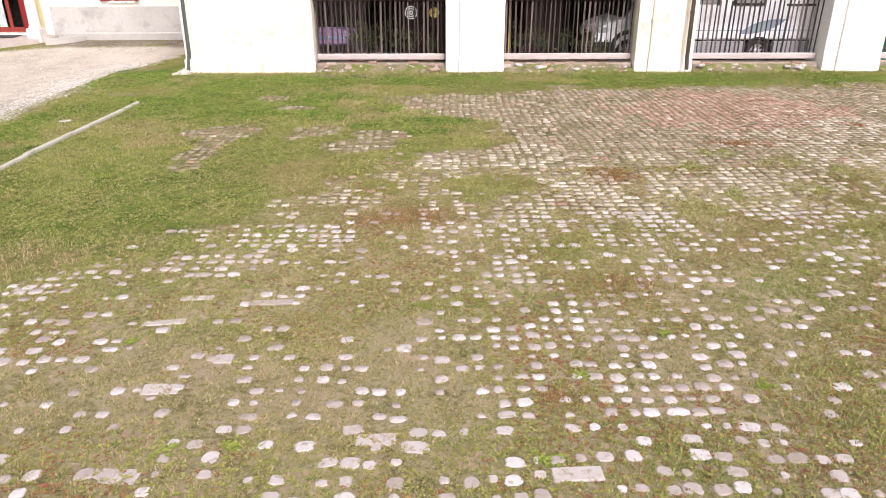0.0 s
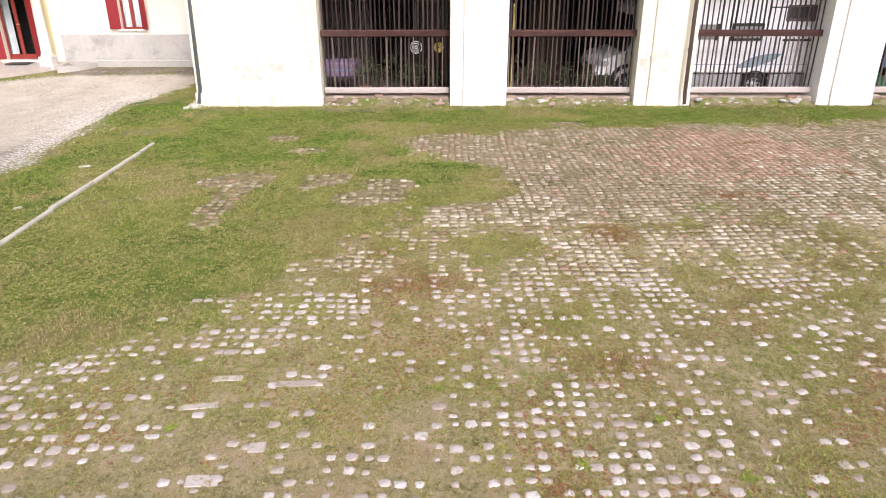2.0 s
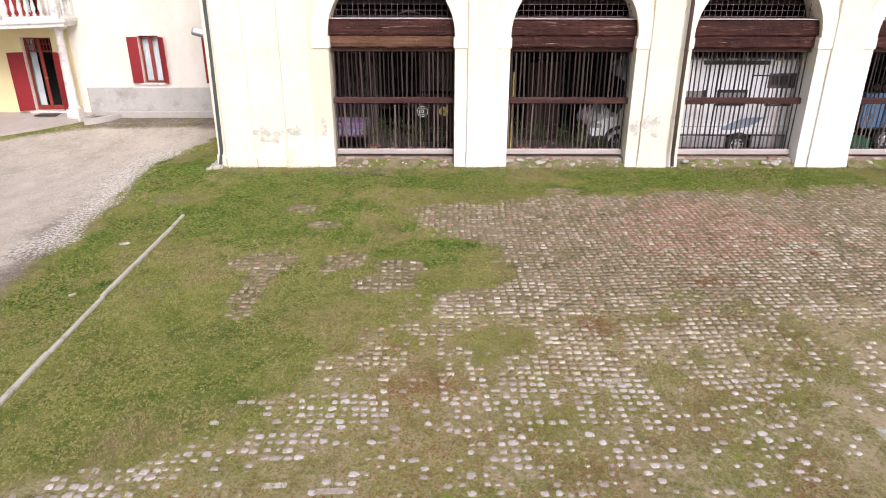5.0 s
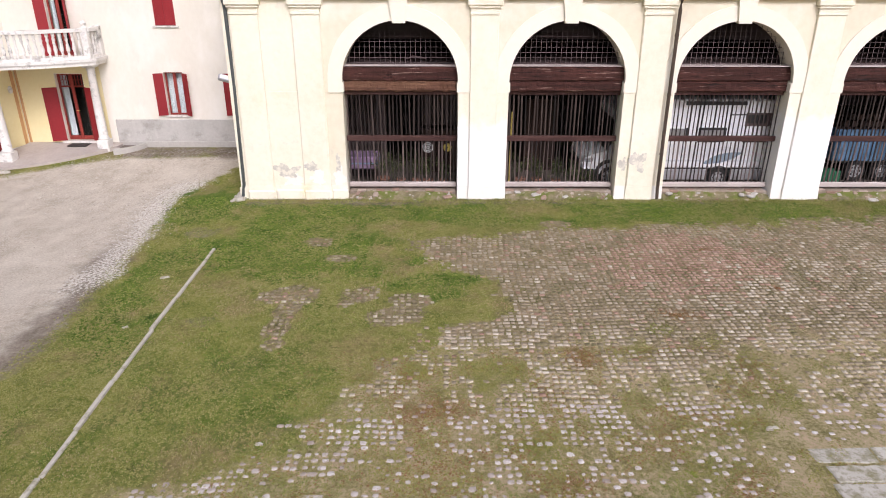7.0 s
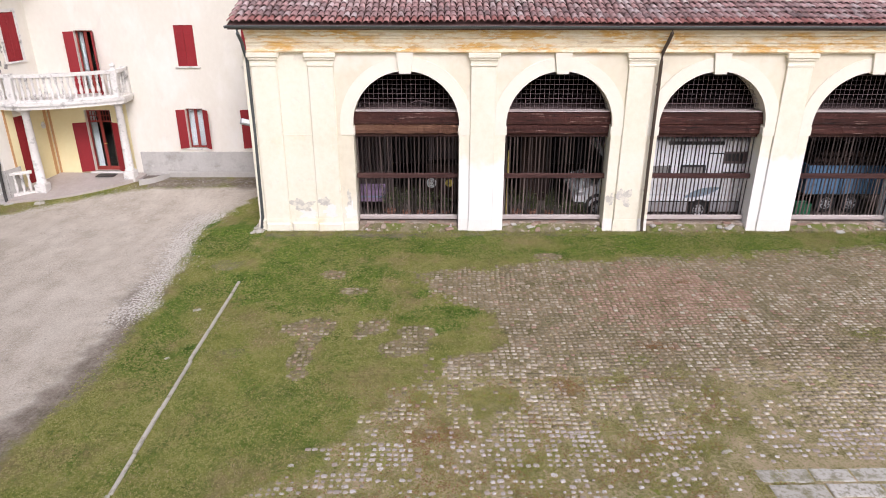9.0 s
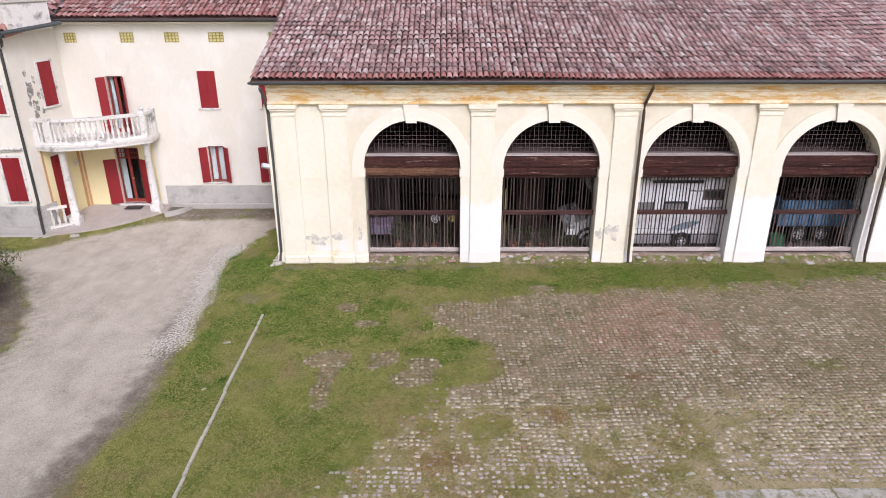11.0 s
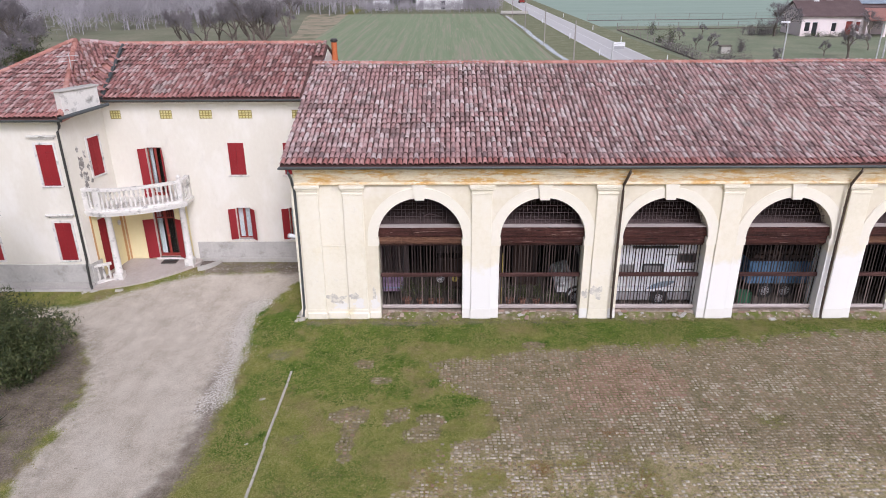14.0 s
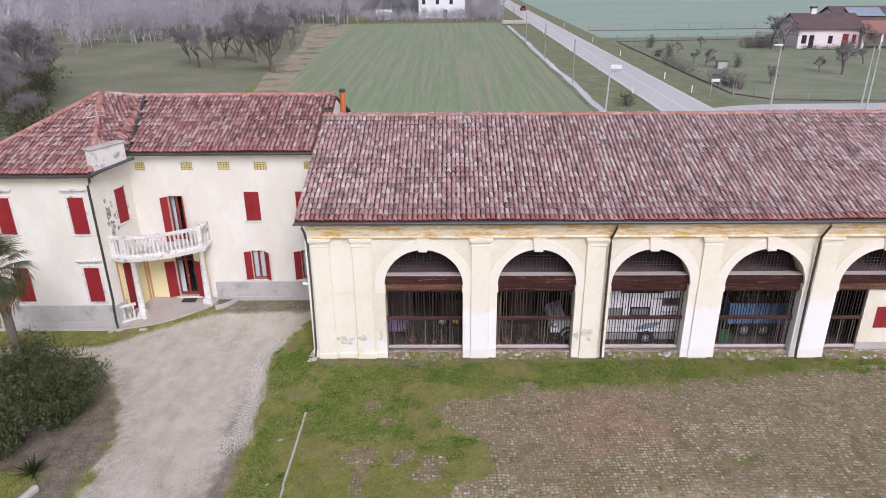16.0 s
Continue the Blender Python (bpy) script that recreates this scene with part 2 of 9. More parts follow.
M_PIPE = mat("brown_copper_pipe", ((0.06, 0.045, 0.035), (0.11, 0.08, 0.06)), 1.5, 14, 0.5, 0.05, 60, metal=0.4)
M_BEAM = mat("dark_old_timber", ((0.012, 0.005, 0.004), (0.05, 0.016, 0.012), (0.12, 0.045, 0.033)), 2.5, 24, 0.75, 1.0, 30, stretch=(0.3, 2, 5), stain=[((0.34, 0.23, 0.19), 3.4, 0.61, 0.7), ((0.008, 0.004, 0.004), 4.5, 0.58, 0.64)])
M_BEAM2 = mat("brown_old_timber", ((0.05, 0.022, 0.015), (0.13, 0.06, 0.036), (0.27, 0.15, 0.09)), 2.5, 22, 0.8, 1.0, 30, stretch=(0.25, 2, 5), stain=[((0.03, 0.015, 0.012), 3.0, 0.58, 0.66)])
M_SLAT = mat("grey_brown_slat_wood", ((0.009, 0.0065, 0.006), (0.024, 0.016, 0.014), (0.075, 0.054, 0.047)), 2.0, 20, 0.85, 0.4, 40, rand="object", spread=0.55, stretch=(3, 3, 0.3))
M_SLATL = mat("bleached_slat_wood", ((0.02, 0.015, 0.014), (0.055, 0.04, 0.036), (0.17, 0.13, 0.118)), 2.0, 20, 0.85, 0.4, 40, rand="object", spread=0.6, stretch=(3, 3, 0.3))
M_SLATD = mat("dark_slat_wood", ((0.008, 0.006, 0.006), (0.022, 0.015, 0.013), (0.06, 0.046, 0.04)), 2.0, 20, 0.85, 0.4, 40, rand="object", spread=0.55, stretch=(3, 3, 0.3))
M_RAIL = mat("weathered_rail_wood", ((0.36, 0.305, 0.285), (0.56, 0.5, 0.475)), 2.0, 20, 0.85, 0.4, 40, stretch=(0.3, 3, 3))
M_RAILD = mat("dark_rail_wood", ((0.022, 0.01, 0.009), (0.06, 0.026, 0.022), (0.12, 0.065, 0.055)), 2.0, 20, 0.85, 0.5, 40, stretch=(0.3, 3, 3))
M_BRICK = mat("red_sill_brick", ((0.2, 0.12, 0.09), (0.32, 0.22, 0.17), (0.43, 0.37, 0.31)), 3, 20, 0.9, 0.4, 50, rand="object", spread=0.4)
M_SILL = mat("earthy_brick_sill", ((0.15, 0.12, 0.09), (0.25, 0.2, 0.155), (0.38, 0.325, 0.27)), 2.5, 18, 0.95, 0.6, 30, stain=[((0.45, 0.41, 0.36), 2.5, 0.58, 0.68)])
M_BANK = mat("mossy_rubble_earth", ((0.1, 0.085, 0.05), (0.19, 0.165, 0.09), (0.3, 0.24, 0.17)), 3.0, 22, 0.95, 0.8, 30, stain=[((0.12, 0.14, 0.03), 2.2, 0.46, 0.58), ((0.4, 0.34, 0.28), 6.0, 0.58, 0.66)])
M_WIRE = mat("rusty_wire", ((0.09, 0.07, 0.07), (0.16, 0.125, 0.125)), 4, 30, 0.7, 0.1, 60, metal=0.3)
TILE = ((0.2, 0.145, 0.142), (0.33, 0.215, 0.205), (0.41, 0.25, 0.238), (0.46, 0.35, 0.338), (0.54, 0.47, 0.455))
TILE_RED = ((0.125, 0.075, 0.072), (0.25, 0.122, 0.112), (0.33, 0.158, 0.146), (0.385, 0.245, 0.23), (0.45, 0.355, 0.335))
TSTAIN = [((0.1, 0.085, 0.082), 1.1, 0.54, 0.78), ((0.36, 0.32, 0.3), 7.0, 0.58, 0.76), ((0.04, 0.035, 0.034), 16.0, 0.66, 0.8)]
M_TILE = mat("old_roof_tile", TILE, 0.7, 14, 0.9, 0.3, 50, rand="island", spread=0.5, stain=TSTAIN)
M_TILEH = mat("red_house_roof_tile", TILE_RED, 0.7, 14, 0.9, 0.3, 50, rand="island", spread=0.5, stain=TSTAIN)
M_TILEO = mat("old_roof_tile_single", TILE, 0.7, 14, 0.9, 0.3, 50, rand="object", spread=0.5, stain=TSTAIN)
M_TILENEW = mat("newer_red_tile", ((0.24, 0.1, 0.09), (0.34, 0.15, 0.135), (0.44, 0.27, 0.25)), 1.0, 14, 0.85, 0.2, 50, rand="island", spread=0.5)
M_RIDGE = mat("orange_ridge_tile", ((0.3, 0.13, 0.1), (0.42, 0.2, 0.16), (0.48, 0.31, 0.27)), 1.0, 14, 0.85, 0.2, 50, rand="island", spread=0.5)
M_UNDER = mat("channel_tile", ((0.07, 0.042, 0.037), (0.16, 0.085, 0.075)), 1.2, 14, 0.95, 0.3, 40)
COB = ((0.27, 0.215, 0.185), (0.37, 0.32, 0.29), (0.45, 0.405, 0.385), (0.54, 0.51, 0.5))
M_COB = mat("porphyry_cobble", COB, 0.5, 20, 0.85, 0.3, 60, rand="island", spread=0.45, stain=[((0.26, 0.22, 0.15), 22.0, 0.52, 0.68)])
M_COBB = mat("brown_worn_cobble", ((0.18, 0.145, 0.09), (0.245, 0.198, 0.132), (0.305, 0.25, 0.178), (0.38, 0.325, 0.25)), 0.7, 20, 0.85, 0.3, 60, rand="island", spread=0.55, stretch=(1, 0.4, 1), stain=[((0.14, 0.125, 0.06), 1.2, 0.52, 0.68), ((0.17, 0.15, 0.075), 5.0, 0.56, 0.72)])
M_COBP = mat("pale_worn_cobble", ((0.25, 0.2, 0.135), (0.335, 0.28, 0.205), (0.42, 0.365, 0.285), (0.52, 0.47, 0.39)), 0.7, 20, 0.85, 0.3, 60, rand="island", spread=0.5, stretch=(1, 0.4, 1), stain=[((0.17, 0.15, 0.08), 5.0, 0.56, 0.72)])
M_COBR = mat("pinkish_worn_cobble", ((0.24, 0.145, 0.1), (0.3, 0.19, 0.14), (0.36, 0.24, 0.18), (0.41, 0.3, 0.235)), 0.7, 20, 0.85, 0.3, 60, rand="island", spread=0.5, stretch=(1, 0.4, 1), stain=[((0.15, 0.12, 0.07), 5.0, 0.58, 0.74)])
M_LUSH = mat("fresh_grass_blades", ((0.055, 0.115, 0.01), (0.11, 0.19, 0.02), (0.19, 0.265, 0.036), (0.33, 0.33, 0.09)), 1.0, 6, 0.75, 0, rand="island", spread=0.5, stain=[((0.05, 0.1, 0.012), 2.2, 0.54, 0.7), ((0.28, 0.25, 0.08), 1.4, 0.62, 0.75)])
M_COBO = mat("porphyry_cobble_single", COB, 0.5, 20, 0.85, 0.3, 60, rand="object", spread=0.45, stain=[((0.26, 0.22, 0.15), 22.0, 0.52, 0.68)])
M_SLAB = mat("pale_stone_slab", ((0.31, 0.29, 0.245), (0.42, 0.4, 0.355), (0.51, 0.495, 0.455)), 1.5, 16, 0.85, 0.35, 40, rand="object", spread=0.35, stain=[((0.2, 0.19, 0.11), 4.0, 0.5, 0.62), ((0.25, 0.235, 0.18), 14.0, 0.5, 0.62)])
M_KERB = mat("kerb_stone", ((0.36, 0.335, 0.28), (0.52, 0.49, 0.43)), 1.5, 18, 0.9, 0.3, 50, stain=[((0.2, 0.19, 0.11), 4.0, 0.52, 0.68)])
M_GRAVEL = mat("loose_gravel", ((0.3, 0.265, 0.22), (0.46, 0.42, 0.36), (0.64, 0.6, 0.54)), 1.5, 18, 0.9, 0.2, 50, rand="island", spread=0.6)
M_GRASS = mat("grass_blades", ((0.1, 0.125, 0.022), (0.185, 0.205, 0.045), (0.29, 0.28, 0.085), (0.42, 0.35, 0.165)), 1.0, 6, 0.75, 0, rand="island", spread=0.5, stain=[((0.3, 0.24, 0.1), 0.8, 0.52, 0.72), ((0.07, 0.105, 0.016), 2.6, 0.56, 0.72)])
M_DRY = mat("dry_grass_blades", ((0.19, 0.17, 0.07), (0.33, 0.28, 0.14), (0.46, 0.365, 0.23), (0.42, 0.22, 0.15)), 1.0, 6, 0.8, 0, rand="island", spread=0.6)
M_MOSS = mat("yellow_green_moss", ((0.16, 0.16, 0.03), (0.26, 0.25, 0.05), (0.36, 0.32, 0.1)), 1.0, 6, 0.85, 0, rand="island", spread=0.6)
M_REDHERB = mat("reddish_dry_herb", ((0.13, 0.08, 0.03), (0.24, 0.13, 0.055), (0.36, 0.13, 0.075)), 1.0, 6, 0.85, 0, rand="island", spread=0.6)
M_LIME = mat("bright_herb_leaf", ((0.12, 0.16, 0.02), (0.2, 0.25, 0.035), (0.3, 0.32, 0.07)), 1.0, 6, 0.7, 0, rand="island", spread=0.6)
M_LEAF = mat("oleander_leaf", ((0.022, 0.034, 0.012), (0.055, 0.072, 0.024), (0.12, 0.125, 0.05)), 0.8, 6, 0.6, 0, rand="island", spread=0.6)
M_PALM = mat("palm_leaf", ((0.014, 0.024, 0.008), (0.036, 0.05, 0.014), (0.1, 0.11, 0.035)), 0.8, 6, 0.55, 0, rand="island", spread=0.5)
M_PALMDRY = mat("dry_palm_leaf", ((0.1, 0.055, 0.03), (0.26, 0.17, 0.09)), 0.8, 6, 0.8, 0, rand="island", spread=0.5)
M_BARK = mat("bark", ((0.1, 0.08, 0.065), (0.2, 0.17, 0.145)), 2, 20, 0.95, 0.5, 40, stretch=(1, 1, 0.3))
M_TWIG = mat("bare_twigs", ((0.15, 0.135, 0.138), (0.26, 0.238, 0.245)), 1, 8, 0.95, 0, rand="island", spread=0.4)
# Distance haze is put into the pale grey of these twigs.
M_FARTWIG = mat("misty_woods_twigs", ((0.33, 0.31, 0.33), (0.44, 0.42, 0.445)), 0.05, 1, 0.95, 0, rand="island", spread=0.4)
M_WHITEV = mat("white_vehicle_paint", ((0.86, 0.86, 0.87), (0.9, 0.9, 0.91)), 0.6, 6, 0.5, 0.0)
M_GREYV = mat("grey_vehicle_skirt", ((0.3, 0.3, 0.31), (0.38, 0.38, 0.39)), 0.8, 8, 0.5, 0.0)
M_BLACK = mat("black_plastic", ((0.018, 0.018, 0.018), (0.035, 0.035, 0.035)), 2, 20, 0.6, 0.1, 50)
M_RIM = mat("silver_hubcap", ((0.42, 0.42, 0.43), (0.55, 0.55, 0.56)), 3, 20, 0.4, 0.0, metal=0.5)
M_DECAL = mat("blue_grey_decal", ((0.22, 0.29, 0.36), (0.34, 0.4, 0.46)), 2, 10, 0.4, 0.0)
M_DARKGLASS = mat("tinted_glass", ((0.02, 0.022, 0.025), (0.05, 0.052, 0.055)), 1, 6, 0.12, 0.0)
M_GREYGLASS = mat("grey_blind_window", ((0.22, 0.21, 0.21), (0.32, 0.31, 0.3)), 1, 6, 0.25, 0.0)
M_BLUE = mat("blue_trailer_paint", ((0.09, 0.2, 0.35), (0.16, 0.29, 0.45)), 2, 14, 0.6, 0.1, 40, stain=[((0.05, 0.06, 0.07), 2.5, 0.56, 0.7)])
M_GREEN = mat("green_plastic", ((0.014, 0.1, 0.05), (0.03, 0.15, 0.075)), 2, 14, 0.5, 0.05, 40)
M_TERRA = mat("terracotta", ((0.24, 0.115, 0.08), (0.36, 0.19, 0.135)), 3, 18, 0.9, 0.15, 40)
M_LILAC = mat("lilac_cloth", ((0.26, 0.17, 0.29), (0.4, 0.28, 0.43)), 3, 20, 0.95, 0.2, 60)
M_BLUECLOTH = mat("blue_cloth_band", ((0.2, 0.3, 0.45), (0.3, 0.4, 0.55)), 3, 20, 0.95, 0.2, 60)
# Plaster darkened so that the barn's inner shade sits in its colour.
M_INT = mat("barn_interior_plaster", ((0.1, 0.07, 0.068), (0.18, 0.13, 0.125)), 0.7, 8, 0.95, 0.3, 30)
M_INTWOOD = mat("interior_board", ((0.025, 0.015, 0.012), (0.065, 0.038, 0.03)), 1.5, 14, 0.85, 0.3, 40, stretch=(4, 4, 0.4), rand="object", spread=0.4)
M_LOFT = mat("dusty_loft_board", ((0.1, 0.068, 0.068), (0.19, 0.135, 0.13)), 1.2, 14, 0.9, 0.3, 40)
M_OLDBOARD = mat("old_grey_board", ((0.09, 0.066, 0.063), (0.19, 0.145, 0.14)), 1.5, 14, 0.9, 0.3, 40, stretch=(4, 4, 0.4), rand="object", spread=0.4)
M_PEEL = mat("peeled_grey_plaster", ((0.44, 0.415, 0.36), (0.58, 0.55, 0.47)), 3, 18, 0.95, 0.4, 30, stain=[((0.7, 0.66, 0.55), 7.0, 0.46, 0.58)])
M_GRIME = mat("blackened_flaking_plaster", ((0.16, 0.15, 0.135), (0.34, 0.32, 0.29)), 3, 18, 0.95, 0.4, 30, stain=[((0.62, 0.6, 0.54), 6.0, 0.5, 0.58)])
M_EARTH = mat("barn_floor_earth", ((0.11, 0.09, 0.075), (0.2, 0.165, 0.14)), 1.5, 14, 0.95, 0.3, 30)
M_CURT = mat("pale_curtain", ((0.55, 0.56, 0.57), (0.76, 0.77, 0.77)), 3, 20, 0.9, 0.1, 40, stretch=(6, 6, 0.5))
M_CURTR = mat("brown_red_curtain", ((0.13, 0.05, 0.04), (0.2, 0.085, 0.07)), 3, 20, 0.9, 0.1, 40)
M_DOORWOOD = mat("red_brown_door_frame", ((0.2, 0.03, 0.022), (0.3, 0.05, 0.036)), 2, 16, 0.6, 0.1, 50)
# Near-black: the shade of the unlit rooms is put into the colour.
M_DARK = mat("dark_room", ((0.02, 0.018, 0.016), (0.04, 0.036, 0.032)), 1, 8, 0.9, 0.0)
M_GLASS = glass_mat()
M_YGRILLE = mat("yellow_grille_paint", ((0.5, 0.38, 0.08), (0.62, 0.5, 0.14)), 2, 14, 0.6, 0.0)
M_GRILLE = mat("yellow_vent_grille", ((0.36, 0.29, 0.09), (0.5, 0.41, 0.15)), 2, 14, 0.7, 0.0)
M_YBACK = mat("yellowed_vent_mesh", ((0.74, 0.66, 0.26), (0.88, 0.82, 0.46)), 4, 20, 0.8, 0.1, 50)
M_PORCH = mat("porch_paving", ((0.36, 0.315, 0.28), (0.48, 0.43, 0.39)), 1.2, 12, 0.8, 0.15, 40)
M_CONC = mat("worn_concrete", ((0.36, 0.34, 0.31), (0.5, 0.48, 0.44)), 1.2, 14, 0.9, 0.3, 40)
M_FIELD = mat("crop_field", ((0.2, 0.195, 0.125), (0.185, 0.24, 0.135), (0.215, 0.27, 0.16), (0.3, 0.265, 0.2)), 0.12, 1.2, 0.95, 0.3, 4, stretch=(10.0, 0.16, 1),
              stain=[((0.29, 0.25, 0.19), 0.12, 0.5, 0.72), ((0.34, 0.285, 0.225), 0.6, 0.52, 0.7)])
# The meadow's green is paled and greyed: far haze put into the colour.
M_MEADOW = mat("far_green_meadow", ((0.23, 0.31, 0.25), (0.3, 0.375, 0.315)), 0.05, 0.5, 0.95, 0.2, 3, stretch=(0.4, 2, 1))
M_GARDEN = mat("garden_grass", ((0.13, 0.165, 0.095), (0.185, 0.21, 0.135), (0.27, 0.255, 0.18)), 0.16, 1.8, 0.95, 0.3, 6)
M_ORCHARD = mat("rough_orchard_grass", ((0.125, 0.14, 0.085), (0.18, 0.185, 0.12), (0.25, 0.225, 0.165)), 0.1, 1.2, 0.95, 0.3, 6)
M_ROUGH = mat("rough_verge_grass", ((0.12, 0.135, 0.07), (0.17, 0.18, 0.1), (0.27, 0.25, 0.17)), 0.5, 3.5, 0.95, 0.4, 8)
M_STRAW = mat("dry_straw_margin", ((0.24, 0.205, 0.14), (0.38, 0.32, 0.23)), 0.3, 3, 0.95, 0.4, 8, stain=[((0.16, 0.17, 0.1), 0.22, 0.5, 0.6)])
M_ROAD = mat("grey_asphalt_road", ((0.43, 0.42, 0.41), (0.52, 0.51, 0.5)), 0.3, 6, 0.85, 0.1, 30, stretch=(1, 0.1, 1))
M_LINE = mat("white_road_line", ((0.6, 0.6, 0.58), (0.7, 0.7, 0.68)), 1, 8, 0.8, 0.0)
M_POST = mat("grey_wood_post", ((0.25, 0.22, 0.2), (0.36, 0.33, 0.3)), 2, 14, 0.9, 0.2, 40)
M_GALV = mat("galvanised_pole", ((0.45, 0.46, 0.46), (0.58, 0.58, 0.58)), 2, 14, 0.5, 0.0, metal=0.3)
M_SIGN = mat("white_sign_board", ((0.68, 0.69, 0.7), (0.78, 0.78, 0.79)), 2, 10, 0.5, 0.0)
M_PINKW = mat("pale_pink_house_wall", ((0.74, 0.63, 0.62), (0.8, 0.72, 0.71)), 0.5, 6, 0.9, 0.1, 30)
M_BROOF = mat("dark_brown_far_roof", ((0.09, 0.06, 0.06), (0.14, 0.1, 0.095)), 0.6, 8, 0.9, 0.3, 20)
M_RROOF = mat("reddish_far_roof", ((0.26, 0.12, 0.1), (0.34, 0.18, 0.15)), 0.6, 8, 0.9, 0.3, 20)
M_SOLAR = mat("solar_panel", ((0.2, 0.25, 0.31), (0.3, 0.35, 0.4)), 1, 6, 0.2, 0.0)
M_ORANGE = mat("orange_flue", ((0.5, 0.13, 0.045), (0.6, 0.19, 0.07)), 2, 10, 0.7, 0.05)


def water_mat():
    m = bpy.data.materials.new("ditch_water")
    m.use_nodes = True
    b = m.node_tree.nodes["Principled BSDF"]
    # The sky's reflection is put into this pale base colour.
    b.inputs["Base Color"].default_value = (0.46, 0.5, 0.5, 1)
    b.inputs["Roughness"].default_value = 0.08
    b.inputs["Specular IOR Level"].default_value = 0.9
    return m


M_WATER = water_mat()


# ---------- mesh helpers ----------
class Mesh:
    """Vertices and faces of one part, put together from simple pieces."""

    def __init__(self):
        self.v, self.f = [], []

    def add(self, verts, faces, m=None):
        k = len(self.v)
        self.v += [tuple(m @ Vector(p)) if m else tuple(p) for p in verts]
        self.f += [tuple(i + k for i in q) for q in faces]
        return self

    def box(self, x0, x1, y0, y1, z0, z1, c=0.0, m=None):
        if c <= 0:
            v = [(x, y, z) for x in (x0, x1) for y in (y0, y1) for z in (z0, z1)]
            return self.add(v, [(0, 1, 3, 2), (4, 6, 7, 5), (0, 4, 5, 1), (2, 3, 7, 6), (0, 2, 6, 4), (1, 5, 7, 3)], m)
        c = min(c, (x1 - x0) * 0.45, (y1 - y0) * 0.45, (z1 - z0) * 0.45)
        X, Y, Z = (x0, x1), (y0, y1), (z0, z1)
        v, ix = [], {}
        for i in (0, 1):
            for j in (0, 1):
                for k in (0, 1):
                    sx, sy, sz = 1 - 2 * i, 1 - 2 * j, 1 - 2 * k
                    for a in range(3):
                        ix[i, j, k, a] = len(v)
                        v.append((X[i] + sx * c * (a != 0), Y[j] + sy * c * (a != 1), Z[k] + sz * c * (a != 2)))
        f = []
        for i in (0, 1):
            f.append([ix[i, 0, 0, 0], ix[i, 0, 1, 0], ix[i, 1, 1, 0], ix[i, 1, 0, 0]])
            f.append([ix[0, i, 0, 1], ix[0, i, 1, 1], ix[1, i, 1, 1], ix[1, i, 0, 1]])
            f.append([ix[0, 0, i, 2], ix[0, 1, i, 2], ix[1, 1, i, 2], ix[1, 0, i, 2]])
            for j in (0, 1):
                f.append([ix[i, j, 0, 0], ix[i, j, 1, 0], ix[i, j, 1, 1], ix[i, j, 0, 1]])
                f.append([ix[i, 0, j, 0], ix[i, 1, j, 0], ix[i, 1, j, 2], ix[i, 0, j, 2]])
                f.append([ix[0, i, j, 1], ix[1, i, j, 1], ix[1, i, j, 2], ix[0, i, j, 2]])
                for k in (0, 1):
                    f.append([ix[i, j, k, 0], ix[i, j, k, 1], ix[i, j, k, 2]])
        return self.add(v, f, m)

    def lathe(self, prof, seg=12, m=None, arc=1.0):
        v, f = [], []
        for r, z in prof:
            for s in range(seg):
                a = 2 * math.pi * s / seg
                v.append((r * math.cos(a), r * math.sin(a), z))
        for i in range(len(prof) - 1):
            for s in range(seg):
                t = (s + 1) % seg
                f.append((i * seg + s, i * seg + t, (i + 1) * seg + t, (i + 1) * seg + s))
        if prof[0] != prof[-1]:
            f.append(tuple(range(seg))[::-1])
            f.append(tuple((len(prof) - 1) * seg + s for s in range(seg)))
        return self.add(v, f, m)

    def tube(self, pts, rad, seg=8):
        pts = [Vector(p) for p in pts]
        rad = rad if isinstance(rad, (list, tuple)) else [rad] * len(pts)
        v, f = [], []
        for i, p in enumerate(pts):
            d = (pts[min(i + 1, len(pts) - 1)] - pts[max(i - 1, 0)]).normalized()
            a = d.orthogonal().normalized() if abs(d.z) > 0.99 else d.cross(Vector((0, 0, 1))).normalized()
            b = d.cross(a)
            for s in range(seg):
                t = 2 * math.pi * s / seg
                v.append(tuple(p + rad[i] * (math.cos(t) * a + math.sin(t) * b)))
        for i in range(len(pts) - 1):
            for s in range(seg):
                t = (s + 1) % seg
                f.append((i * seg + s, i * seg + t, (i + 1) * seg + t, (i + 1) * seg + s))
        f.append(tuple(range(seg)))
        f.append(tuple((len(pts) - 1) * seg + s for s in range(seg)))
        return self.add(v, f)

    def prism(self, poly, z0, z1, m=None):
        """A plan polygon raised from z0 to z1."""
        n = len(poly)
        v = [(x, y, z0) for x, y in poly] + [(x, y, z1) for x, y in poly]
        f = [tuple(range(n))[::-1], tuple(range(n, 2 * n))]
        f += [(i, (i + 1) % n, n + (i + 1) % n, n + i) for i in range(n)]
        return self.add(v, f, m)

    def sweep(self, prof, x0, x1, m=None):
        """A profile of (y, z) drawn along x."""
        n = len(prof)
        v = [(x0, y, z) for y, z in prof] + [(x1, y, z) for y, z in prof]
        f = [tuple(range(n)), tuple(range(n, 2 * n))[::-1]]
        f += [(i, n + i, n + (i + 1) % n, (i + 1) % n) for i in range(n)]
        return self.add(v, f, m)


